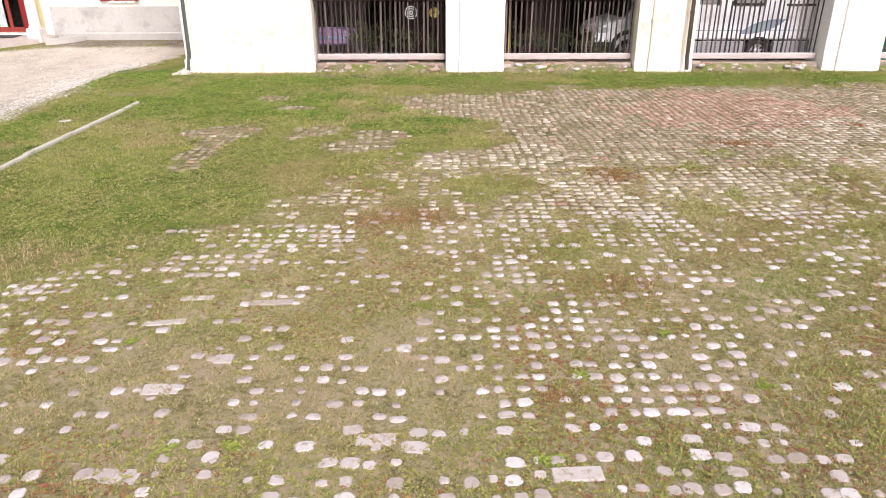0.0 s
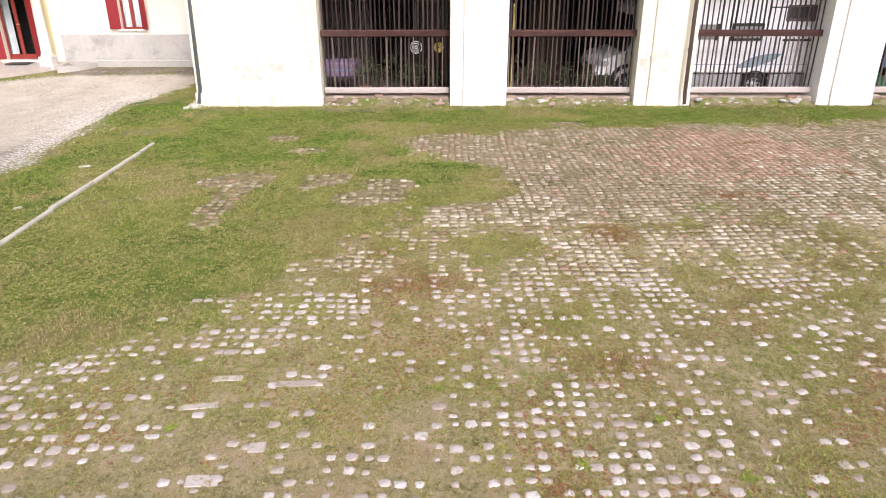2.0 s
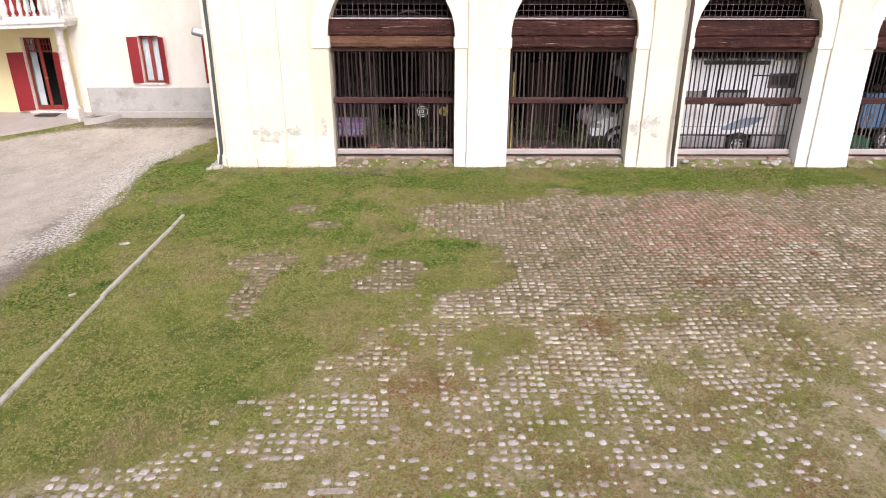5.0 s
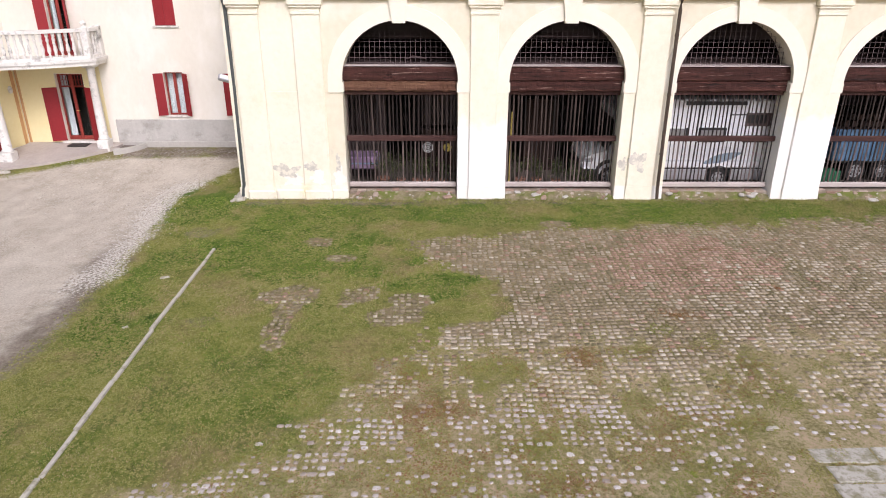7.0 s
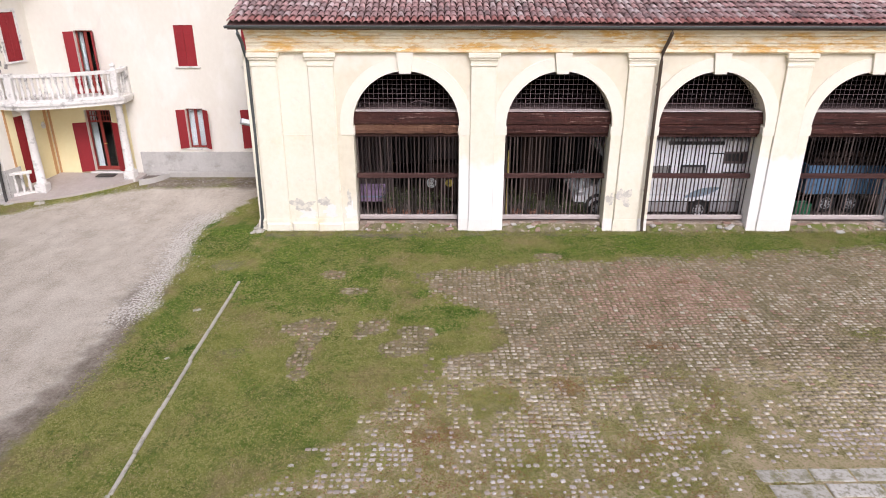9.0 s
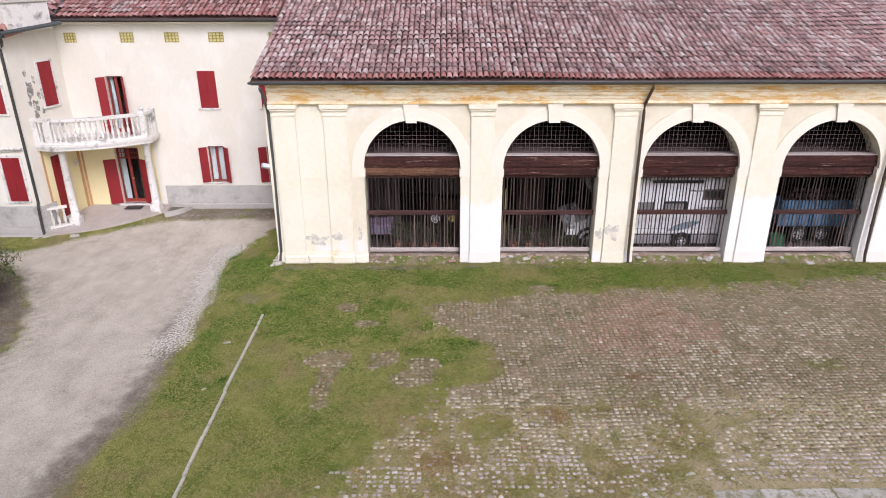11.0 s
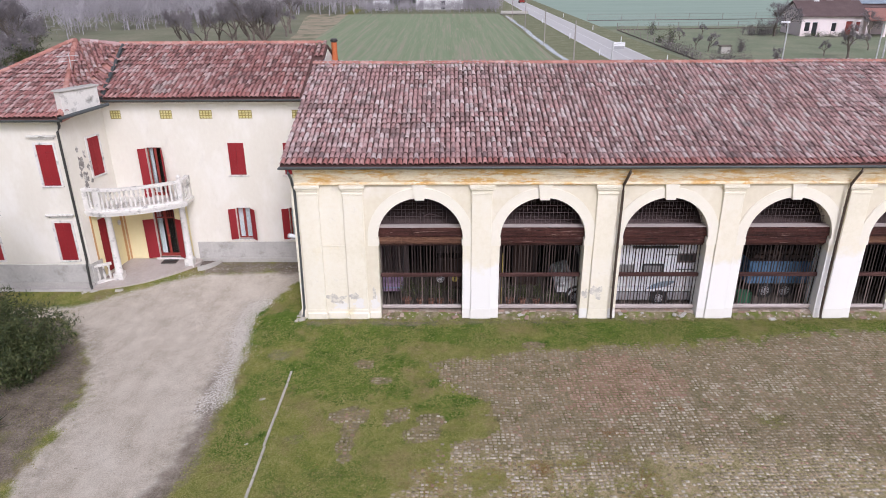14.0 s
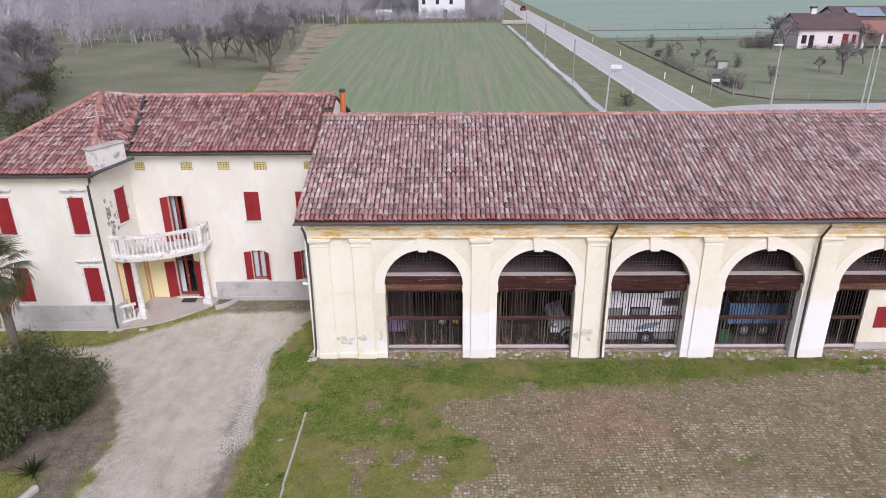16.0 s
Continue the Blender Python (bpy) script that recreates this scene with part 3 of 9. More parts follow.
def put(name, me, material, parent=None, label="", smooth=False, weld=False):
    """One part: a Mesh under a thing or a part."""
    d = bpy.data.meshes.new(name)
    d.from_pydata(me.v, [], me.f)
    bm = bmesh.new()
    bm.from_mesh(d)
    if weld:
        bmesh.ops.remove_doubles(bm, verts=bm.verts, dist=0.0005)
    bmesh.ops.recalc_face_normals(bm, faces=bm.faces)
    bm.to_mesh(d)
    bm.free()
    if smooth:
        d.polygons.foreach_set("use_smooth", [True] * len(d.polygons))
    d.materials.append(material)
    ob = new(name, d)
    if parent:
        ob.parent = parent
    if label:
        tagged(ob, label)
    return ob


def share(name, src, m, parent):
    """Another piece on the mesh of src."""
    ob = new(name, src.data)
    ob.parent = parent
    ob.matrix_basis = m
    return ob


def thing(name, label, category, group="", at=(0, 0, 0), turn=0.0):
    ob = new(name)
    ob.empty_display_size = 0.1
    ob.matrix_basis = pose(*at, 0, 0, turn)
    return tagged(ob, label, category, group)


def mesh_arrays(name, verts, faces, material, parent=None):
    """One mesh out of arrays: verts n x 3, faces m x k."""
    d = bpy.data.meshes.new(name)
    k = faces.shape[1]
    d.vertices.add(len(verts))
    d.vertices.foreach_set("co", verts.astype(np.float32).ravel())
    d.loops.add(faces.size)
    d.loops.foreach_set("vertex_index", faces.astype(np.int32).ravel())
    d.polygons.add(len(faces))
    d.polygons.foreach_set("loop_start", np.arange(0, faces.size, k, dtype=np.int32))
    d.update(calc_edges=True)
    d.validate()
    d.materials.append(material)
    ob = new(name, d)
    if parent:
        ob.parent = parent
    return ob


def repeat(verts, faces, mats):
    """Base verts and faces repeated by an array of 3 x 4 matrices."""
    v, f = np.array(verts, float), np.array(faces, int)
    out = np.einsum("nij,vj->nvi", mats[:, :, :3], v) + mats[:, None, :, 3]
    ff = f[None] + (np.arange(len(mats)) * len(v))[:, None, None]
    return out.reshape(-1, 3), ff.reshape(-1, f.shape[1])


def holed_wall(me, u0, u1, z0, z1, thick, holes, m):
    """A wall in its own u (along), v (into), w (up) frame, with rectangular holes (u0, u1, z0, z1) through it."""
    us = sorted({u0, u1, *[h[0] for h in holes], *[h[1] for h in holes]})
    zs = sorted({z0, z1, *[h[2] for h in holes], *[h[3] for h in holes]})
    for i in range(len(us) - 1):
        for j in range(len(zs) - 1):
            a, b, c, d = us[i], us[i + 1], zs[j], zs[j + 1]
            if any(h[0] <= a and b <= h[1] and h[2] <= c and d <= h[3] for h in holes):
                continue
            me.add([(a, 0, c), (b, 0, c), (b, 0, d), (a, 0, d)], [(0, 1, 2, 3)], m)
            me.add([(a, thick, c), (b, thick, c), (b, thick, d), (a, thick, d)], [(3, 2, 1, 0)], m)
    for a, b, c, d in [*holes, (u0, u1, z0, z1)]:
        me.add([(a, 0, c), (b, 0, c), (b, 0, d), (a, 0, d), (a, thick, c), (b, thick, c), (b, thick, d), (a, thick, d)],
               [(0, 4, 5, 1), (1, 5, 6, 2), (2, 6, 7, 3), (3, 7, 4, 0)], m)


def smooth01(a, b, x):
    t = np.clip((x - a) / (b - a), 0, 1)
    return t * t * (3 - 2 * t)


def vnoise(x, y, s, seed=0):
    """Smooth value noise on arrays, 0 to 1."""
    x, y = np.asarray(x, float) * s, np.asarray(y, float) * s
    xi, yi = np.floor(x).astype(int), np.floor(y).astype(int)
    fx, fy = x - xi, y - yi
    fx, fy = fx * fx * (3 - 2 * fx), fy * fy * (3 - 2 * fy)

    def h(i, j):
        k = np.sin(i * 127.1 + j * 311.7 + seed * 74.7) * 43758.5453
        return k - np.floor(k)

    return (h(xi, yi) * (1 - fx) + h(xi + 1, yi) * fx) * (1 - fy) + (h(xi, yi + 1) * (1 - fx) + h(xi + 1, yi + 1) * fx) * fy


def fnoise(x, y, s, seed=0):
    return 0.55 * vnoise(x, y, s, seed) + 0.3 * vnoise(x, y, s * 2.3, seed + 5) + 0.15 * vnoise(x, y, s * 5.1, seed + 9)


# ---------- the yard's plan: where gravel, turf, mud and paving lie ----------
def site(x, y):
    """From the surveyor's plan to the barn's axes."""
    return 0.9835 * x - 0.0147 * y + 0.125, 0.0191 * x + 1.077 * y - 0.11


def ground_z(x, y):
    x, y = np.asarray(x, float), np.asarray(y, float)
    up = 0.3 * smooth01(1.0, 4.8, y) * (1 - smooth01(-0.6, -0.1, x)) * smooth01(-40, -16, x) * (1 - smooth01(14, 30, y))
    near = smooth01(-40, -20, x) * (1 - smooth01(28, 40, x)) * smooth01(-40, -20, y) * (1 - smooth01(6, 12, y))
    return up + near * 0.025 * (fnoise(x, y, 0.7, 3) - 0.5)


def lawn_edge(y):
    """x of the border between the turf and the cobbles."""
    return np.interp(y, [-16, -10.9, -10.35, -9.95, -9.3, -9.0, -8.65, -8.3, -7.85, -7.6, -7.1, -6.75, -6.5, -5.85, -5.15, -4.75, -4.55, -3.9, -2.8, -2.3, 0],
                     [0.3, 0.6, 1.9, 3.1, 3.3, 3.5, 3.75, 4.1, 4.4, 4.9, 4.95, 5.3, 6.2, 6.75, 6.7, 6.2, 5.5, 5.05, 4.7, 7.5, 30])


def paved(x, y):
    """0 to 1: cobbles rather than turf."""
    e = (fnoise(x, y, 1.1, 11) - 0.5) * 1.1 + (fnoise(x, y, 3.4, 12) - 0.5) * 1.5
    side = smooth01(-0.45, 0.5, x - lawn_edge(y) + e)
    front = 1 - smooth01(-0.6, 0.6, y - np.interp(x, [4, 6.2, 8.3, 9.7, 13, 16.5, 18.5, 27], [-2.7, -2.55, -2.2, -2.05, -1.85, -1.5, -1.3, -1.2]) + e)
    return side * front


PATCHES = [  # bare cobbled patches in the turf: x, y, radius x, radius y
    (2.1, -5.55, 0.3, 0.28), (2.5, -5.5, 0.35, 0.35), (2.45, -6.15, 0.2, 0.45), (2.4, -6.85, 0.22, 0.3), (2.46, -7.25, 0.16, 0.18), (3.8, -5.55, 0.32, 0.3), (3.55, -5.8, 0.2, 0.2),
    (4.75, -5.8, 0.35, 0.22), (4.55, -6.35, 0.42, 0.3), (3.2, -3.85, 0.34, 0.16), (2.55, -2.95, 0.3, 0.25), (8.4, -1.95, 0.4, 0.25)]
WEEDS = [  # clumps of weeds among the cobbles: x, y, radius x, radius y, dry
    (4.95, -8.1, 0.3, 0.36, 0), (6.3, -8.05, 0.55, 0.36, 0), (6.1, -8.45, 0.2, 0.22, 0), (7.75, -7.85, 0.22, 0.32, 1), (10.0, -6.42, 0.5, 0.16, 1), (6.75, -9.85, 0.28, 0.18, 0),
    (11.75, -8.1, 0.3, 0.16, 0), (10.0, -8.4, 0.28, 0.16, 0), (9.05, -8.75, 0.22, 0.2, 0), (8.85, -7.5, 0.22, 0.3, 0), (10.15, -7.35, 0.35, 0.25, 0), (14.9, -6.0, 0.5, 0.3, 0),
    (10.6, -9.1, 0.4, 0.2, 0), (9.8, -9.5, 0.4, 0.22, 0), (9.45, -6.95, 0.25, 0.2, 0), (8.35, -9.0, 0.3, 0.35, 0), (10.7, -7.85, 0.2, 0.25, 0), (8.05, -12.25, 0.42, 0.3, 0),
    (8.05, -11.75, 0.3, 0.15, 0), (6.3, -11.97, 0.14, 0.06, 1), (5.3, -9.1, 0.5, 0.25, 1), (7.1, -10.6, 0.3, 0.2, 1), (11.75, -3.55, 0.25, 0.07, 1), (12.4, -5.4, 0.12, 0.06, 1)]
TUFTS = [(4.48, -12.33, 0.09), (6.17, -12.45, 0.09), (6.49, -11.76, 0.07), (4.11, -12.36, 0.1), (7.6, -11.9, 0.06), (5.5, -10.9, 0.06), (3.5, -11.3, 0.06), (8.7, -10.4, 0.08), (7.2, -11.3, 0.06)]
PALE = [  # where the stones lie bare and pale: x, y, radius x, radius y
    (7.45, -8.75, 0.55, 0.55), (7.4, -8.2, 0.45, 0.35), (7.75, -9.1, 0.4, 0.3), (6.8, -6.6, 0.55, 0.45), (5.6, -7.4, 0.6, 0.4), (6.7, -7.2, 0.7, 0.35), (8.6, -7.15, 0.45, 0.3),
    (8.6, -8.05, 0.4, 0.4), (9.35, -8.2, 0.3, 0.6), (11.2, -6.9, 0.7, 0.55), (11.65, -7.45, 0.6, 0.3), (12.8, -7.0, 0.6, 0.6), (12.3, -5.5, 0.8, 0.7), (13.6, -4.5, 0.5, 0.5),
    (14.8, -5.5, 0.6, 0.4), (15.8, -4.4, 0.9, 0.6), (13.5, -8.2, 0.9, 0.4), (12.6, -8.5, 0.6, 0.3), (4.3, -9.6, 0.6, 0.35), (3.6, -10.1, 0.6, 0.25), (5.5, -9.05, 0.12, 0.5),
    (6.5, -9.0, 0.4, 0.2), (9.1, -8.95, 0.4, 0.3), (5.2, -7.95, 0.25, 0.2), (4.4, -8.4, 0.35, 0.35), (10.9, -5.9, 0.5, 0.35)]


def blob(x, y, cx, cy, rx, ry):
    d = np.sqrt(((x - cx) / rx) ** 2 + ((y - cy) / ry) ** 2) + (fnoise(x, y, 3.0, 21) - 0.5) * 0.9
    return 1 - smooth01(0.7, 1.15, d)


def blobs(x, y, spots):
    """The strongest of several ragged spots (x, y, radius x, radius y, weight)."""
    x, y = np.asarray(x, float), np.asarray(y, float)
    out = np.zeros(x.shape)
    flat, fx, fy = out.reshape(-1), x.reshape(-1), y.reshape(-1)
    for cx, cy, rx, ry, wt in spots:
        i = np.flatnonzero((np.abs(fx - cx) < 1.6 * rx) & (np.abs(fy - cy) < 1.6 * ry))
        if len(i):
            flat[i] = np.maximum(flat[i], wt * blob(fx[i], fy[i], cx, cy, rx, ry))
    return out


def bare(x, y):
    """0 to 1: stones free of turf."""
    return blobs(x, y, [(*q, 1.0) for q in PALE])


def patches(x, y):
    return blobs(x, y, [(cx, cy, rx * 1.3, ry * 1.3, 1.0) for cx, cy, rx, ry in PATCHES])


def streaks(x, y, seed, lo, hi):
    """Ragged bands that run with the columns of stones."""
    return smooth01(lo, hi, fnoise(x, y * 0.55 + 0.12 * x, 1.1, seed))


def greens(x, y):
    """0 to 1: where grass has closed over the paving."""
    x, y = np.asarray(x, float), np.asarray(y, float)
    g = 0.16 * streaks(x, y, 33, 0.5, 0.7) * (0.2 + 0.8 * (1 - smooth01(-6.8, -5.4, y)))
    g = g * (1 - bare(x, y))
    return np.maximum(g, blobs(x, y, [(cx, cy, rx * 1.2, ry * 1.2, 0.25 if dry else (0.68 if cx < 8 else 0.42)) for cx, cy, rx, ry, dry in WEEDS]))


def lush(x, y):
    """0 to 1: fresh green turf rather than thin yellowed turf."""
    x, y = np.asarray(x, float), np.asarray(y, float)
    n = fnoise(x, y, 0.9, 37)
    strip = smooth01(-2.6, -1.6, y) * (1 - smooth01(0.6, 2.0, y)) * 0.8
    upper = blob(x, y, 2.3, -3.0, 3.4, 2.0)
    arm = 0.8 * blob(x, y, 5.4, -5.2, 1.3, 0.6)
    lower = 0.4 * blob(x, y, 1.8, -8.4, 2.8, 2.8)
    left = 0.7 * blob(x, y, -0.7, -5.5, 0.7, 4.0)
    return np.clip(np.maximum.reduce([strip, upper * 0.95, arm * 0.9, lower, left, 0.15 + 0 * x]) * np.clip(4.6 * n - 1.4, 0.05, 1.3), 0, 1)


def stone_shows(x, y):
    """Chance that a cobble shows out of the turf."""
    p = paved(x, y)
    n = fnoise(x, y, 0.55, 31)
    c = np.clip(0.62 + (n - 0.5) * 1.3, 0.15, 0.92)
    c = np.where(y < -9.9, np.clip(0.54 + (n - 0.5) * 0.9, 0.2, 0.85) * np.interp(x, [6.2, 8.0, 10.0], [1.0, 0.86, 0.78]), c)
    c = np.clip(c + 0.45 * smooth01(-8.0, -6.3, y), 0, 0.96) * (1 - 0.85 * greens(x, y))
    c = np.maximum(c, 0.9 * bare(x, y))
    p = p * c
    p = np.maximum(p, 0.72 * smooth01(0.35, 0.8, patches(x, y)))
    slab = (x > 10.25) & (y < -9.8) & (y > -12.2)
    p = np.where(slab, 0, p)
    return p * (x < 27)


def drive_edge(y):
    return np.interp(y, [-30, -9.7, -8.5, -7.0, -5.9, -4.7, -3.3, -2.3, -0.8, 0.4, 1.0, 2.2, 3.2, 5], [-2.4, -1.96, -1.72, -1.45, -1.42, -1.48, -1.55, -1.5, -1.65, -1.9, -1.7, -0.9, -0.4, -0.2])


def shrub_edge(y):
    return np.interp(y, [-30, -8.2, -7.0, -5.6, -4.5, -3.0, -1.3, 0.25, 0.9, 3], [-6.0, -6.1, -6.23, -6.25, -6.3, -6.9, -8.0, -9.5, -22, -22])


def gravel(x, y):
    e = (fnoise(x, y, 0.9, 41) - 0.5) * 0.55 + (fnoise(x, y, 3.6, 42) - 0.5) * 0.6
    right = 1 - smooth01(-0.75, 0.15, x + e - drive_edge(y))
    left = smooth01(-0.35, 0.6, x + e - shrub_edge(y))
    top = 1 - smooth01(-0.7, 0.5, y + e * 0.4 - np.interp(x, [-22, -9.5, -8.3, -7, -5.6, -4.8, 0], [0.9, 1.1, 1.9, 2.6, 3.4, 3.5, 3.7]))
    return right * left * top


def mud(x, y):
    e = (fnoise(x, y, 0.8, 51) - 0.5) * 0.5 + (fnoise(x, y, 3.1, 52) - 0.5) * 0.4
    d = x + e - drive_edge(y) + 0.5
    a = (1 - smooth01(0.1, 0.8, np.abs(d))) * (1 - smooth01(-3.4, -1.4, y))
    b = blob(x, y, -0.45, -2.35, 0.55, 0.4) * 0.8
    litter = (1 - smooth01(-0.5, 0.5, x + 1.6 * e - shrub_edge(y))) * (1 - smooth01(-0.2, 0.5, y)) * (1 - smooth01(-2.5, -0.6, shrub_edge(y) - 3.2 - x - 6.0 * (y > -6)))
    d2 = blob(x, y, 0.9, -6.5, 0.45, 0.25) * 0.75
    foot = (1 - smooth01(0.1, 0.55, np.abs(y + 0.15) + (fnoise(x, y, 1.7, 57) - 0.5) * 0.5)) * (x > 0.1) * (x < 27) * 0.8
    wall = (1 - smooth01(0.2, 0.9, np.abs(y - 3.9) + (fnoise(x, y, 1.3, 59) - 0.5) * 0.8)) * (x > -5.2) * (x < -0.1) * 0.75
    wash = 0.34 * (1 - smooth01(0.0, 1.3, np.abs(d + 0.4))) * (1 - smooth01(-1.5, 1.0, y)) + 0.34 * (1 - smooth01(0.0, 1.5, np.abs(x + e - shrub_edge(y) - 0.4))) * (1 - smooth01(-0.2, 1.2, y))
    return np.maximum.reduce([wall, wash, 0.12 * patches(x, y), a * 0.72, b * 0.65, litter * 0.85, d2 * 0.6, foot])


def rubble_band(x, y):
    """0 to 0.6: clods and broken stone along the drive's border, thinning into its middle."""
    e = (fnoise(x, y, 0.9, 53) - 0.5) * 0.8
    d = drive_edge(y) - x + e
    a = smooth01(-0.5, 0.3, d) * (1 - smooth01(0.7, 1.9, d)) * smooth01(-8.5, -4.5, y) * (1 - smooth01(1.2, 2.6, y))
    by_house = (1 - smooth01(0.3, 1.1, np.abs(y + e - np.interp(x, [-9.5, -8.3, -7, -5.6, -4.8, 0], [1.1, 1.9, 2.6, 3.4, 3.5, 3.6])))) * (x > -9) * (x < 0)
    return np.maximum.reduce([0.6 * a, 0.47 * by_house, 0.47 * gravel(x, y) * smooth01(0.5, 0.66, fnoise(x, y, 0.45, 54))])


def grid_axis(lo, hi, step, far):
    mid = np.arange(lo, hi + 1e-6, step)
    out = [lo]
    s = step
    while out[-1] > -far:
        s *= 1.35
        out.append(out[-1] - s)
    up = [hi]
    s = step
    while up[-1] < far:
        s *= 1.35
        up.append(up[-1] + s)
    return np.array(out[:0:-1] + list(mid) + up[1:])


def build_ground():
    xs, ys = grid_axis(-16, 27, 0.14, 3500), grid_axis(-15.5, 6, 0.14, 3500)
    X, Y = np.meshgrid(xs, ys)
    Z = ground_z(X, Y)
    SX, SY = site(X, Y)
    verts = np.stack([SX.ravel(), SY.ravel(), Z.ravel()], 1)
    w = len(xs)
    i = (np.arange(len(ys) - 1)[:, None] * w + np.arange(w - 1)[None]).ravel()
    ob = mesh_arrays("ground", verts, np.stack([i, i + 1, i + w + 1, i + w], 1), zone_mat())
    ob.data.polygons.foreach_set("use_smooth", [True] * len(ob.data.polygons))
    g = gravel(X, Y).ravel()
    p = paved(X, Y).ravel()
    p = np.maximum(p, 1.3 * patches(X, Y).ravel())
    col = np.zeros((len(verts), 4))
    col[:, 0], col[:, 1], col[:, 2], col[:, 3] = g * 0.9, np.clip(0.85 - 0.6 * p, 0, 1), mud(X, Y).ravel(), 1
    a = ob.data.color_attributes.new("zone", "FLOAT_COLOR", "POINT")
    a.data.foreach_set("color", col.astype(np.float32).ravel())
    tint = np.zeros((len(verts), 4))
    warm = smooth01(-9.0, -6.0, Y + (fnoise(X, Y, 0.5, 35) - 0.5) * 2.5) * 0.95
    tint[:, 0], tint[:, 1], tint[:, 2], tint[:, 3] = warm.ravel(), (greens(X, Y) * 0.85).ravel(), lush(X, Y).ravel(), rubble_band(X, Y).ravel()
    a = ob.data.color_attributes.new("tint", "FLOAT_COLOR", "POINT")
    a.data.foreach_set("color", tint.astype(np.float32).ravel())
    tagged(ob, "flat yard ground of turf, worn gravel drive and bare soil", "ground", kind="structure")


build_ground()

# ---------- barn ----------
BAY, C0, HALF = 4.4, 4.46, 1.53          # spacing of the arches, first centre, half width
SPRING, WALLTOP, THICK = 3.24, 6.0, 0.75
NB, BX0, BX1, BY1 = 5, 0.14, 27.0, 14.2
centres = [C0 + BAY * i for i in range(NB)]
barn = thing("barn", "long cream-plastered arcaded barn with a mossy tiled roof", "barn")


def barn_front():
    me = Mesh()
    z1 = WALLTOP
    edges = [BX0] + [c + BAY / 2 for c in centres[:-1]] + [BX1]
    seg = 28
    for i, c in enumerate(centres):
        a, b = edges[i], edges[i + 1]
        for y in (0.0, THICK):
            for u0, u1 in ((a, c - HALF), (c + HALF, b)):
                me.add([(u0, y, 0), (u1, y, 0), (u1, y, z1), (u0, y, z1)], [(0, 1, 2, 3)])
            pts = [(c - HALF, SPRING)] + [(c - HALF * math.cos(math.pi * k / seg), SPRING + HALF * math.sin(math.pi * k / seg)) for k in range(1, seg)] + [(c + HALF, SPRING)]
            for p, q in zip(pts, pts[1:]):
                me.add([(p[0], y, p[1]), (q[0], y, q[1]), (q[0], y, z1), (p[0], y, z1)], [(0, 1, 2, 3)])
        path = [(c - HALF, 0)] + pts + [(c + HALF, 0)]
        for p, q in zip(path, path[1:]):
            me.add([(p[0], 0, p[1]), (q[0], 0, q[1]), (q[0], THICK, q[1]), (p[0], THICK, p[1])], [(0, 1, 2, 3)])
    me.add([(BX0, 0, 0), (BX0, THICK, 0), (BX0, THICK, z1), (BX0, 0, z1)], [(0, 1, 2, 3)])
    me.add([(BX0, 0, z1), (BX1, 0, z1), (BX1, THICK, z1), (BX0, THICK, z1)], [(0, 1, 2, 3)])
    put("front_wall", me, M_BARN, barn, weld=True)
    # side and back walls, with the gable up to the roof
    me = Mesh()
    prof = [(THICK, 0), (BY1, 0), (BY1, WALLTOP), (7.0, 8.3), (THICK, 6.18)]
    put("gable_wall", me.sweep(prof, BX0, BX0 + 0.45), M_BARN, barn)
    put("gable_wall", Mesh().sweep(prof, BX1 - 0.45, BX1), M_BARN, barn)
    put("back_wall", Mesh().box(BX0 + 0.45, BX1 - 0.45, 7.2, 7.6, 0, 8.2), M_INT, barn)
    put("rear_wall", Mesh().box(BX0 + 0.45, BX1 - 0.45, BY1 - 0.4, BY1, 0, WALLTOP), M_BARN, barn)
    put("earth_floor", Mesh().box(BX0 + 0.45, BX1 - 0.45, 0.6, 7.2, -0.2, 0.06), M_EARTH, barn)
    put("loft_floor", Mesh().box(BX0 + 0.45, BX1 - 0.45, 0.5, 7.2, 3.5, 3.58), M_LOFT, barn)
    me = Mesh()
    x = 1.2
    while x < BX1 - 0.6:
        me.box(x, x + 0.16, 0.8, 7.2, 3.28, 3.52, 0.01)
        x += 0.85
    put("loft_joists", me, M_INTWOOD, barn)
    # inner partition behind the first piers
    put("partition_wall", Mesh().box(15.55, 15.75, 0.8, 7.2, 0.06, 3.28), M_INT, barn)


barn_front()

PIL = 0.36
pil_x = [0.535, 2.105] + [c + BAY / 2 for c in centres]
white = {2: 2.1, 4: 2.3, 5: 2.6, 6: 2.6}


def pilaster(i, x):
    """A flat pilaster with a splayed foot, a two-step capital and, on some, a whitewashed lower part."""
    y = -0.07
    put("pilaster", Mesh().box(x - PIL, x + PIL, y, 0.02, -0.05, 4.9, 0.015), M_PIERS[white[i]] if i in white else M_TRIM, barn)
    cap = Mesh()
    cap.box(x - PIL - 0.02, x + PIL + 0.02, y - 0.025, 0.02, 4.9, 4.97, 0.012)
    cap.box(x - PIL - 0.005, x + PIL + 0.005, y - 0.008, 0.02, 4.97, 5.06, 0.005)
    cap.box(x - PIL - 0.05, x + PIL + 0.05, y - 0.055, 0.02, 5.06, 5.13, 0.02)
    cap.box(x - PIL - 0.085, x + PIL + 0.085, y - 0.09, 0.02, 5.13, 5.27, 0.02)
    put("capital", cap, M_TRIM, barn)


for i, x in enumerate(pil_x):
    pilaster(i, x)

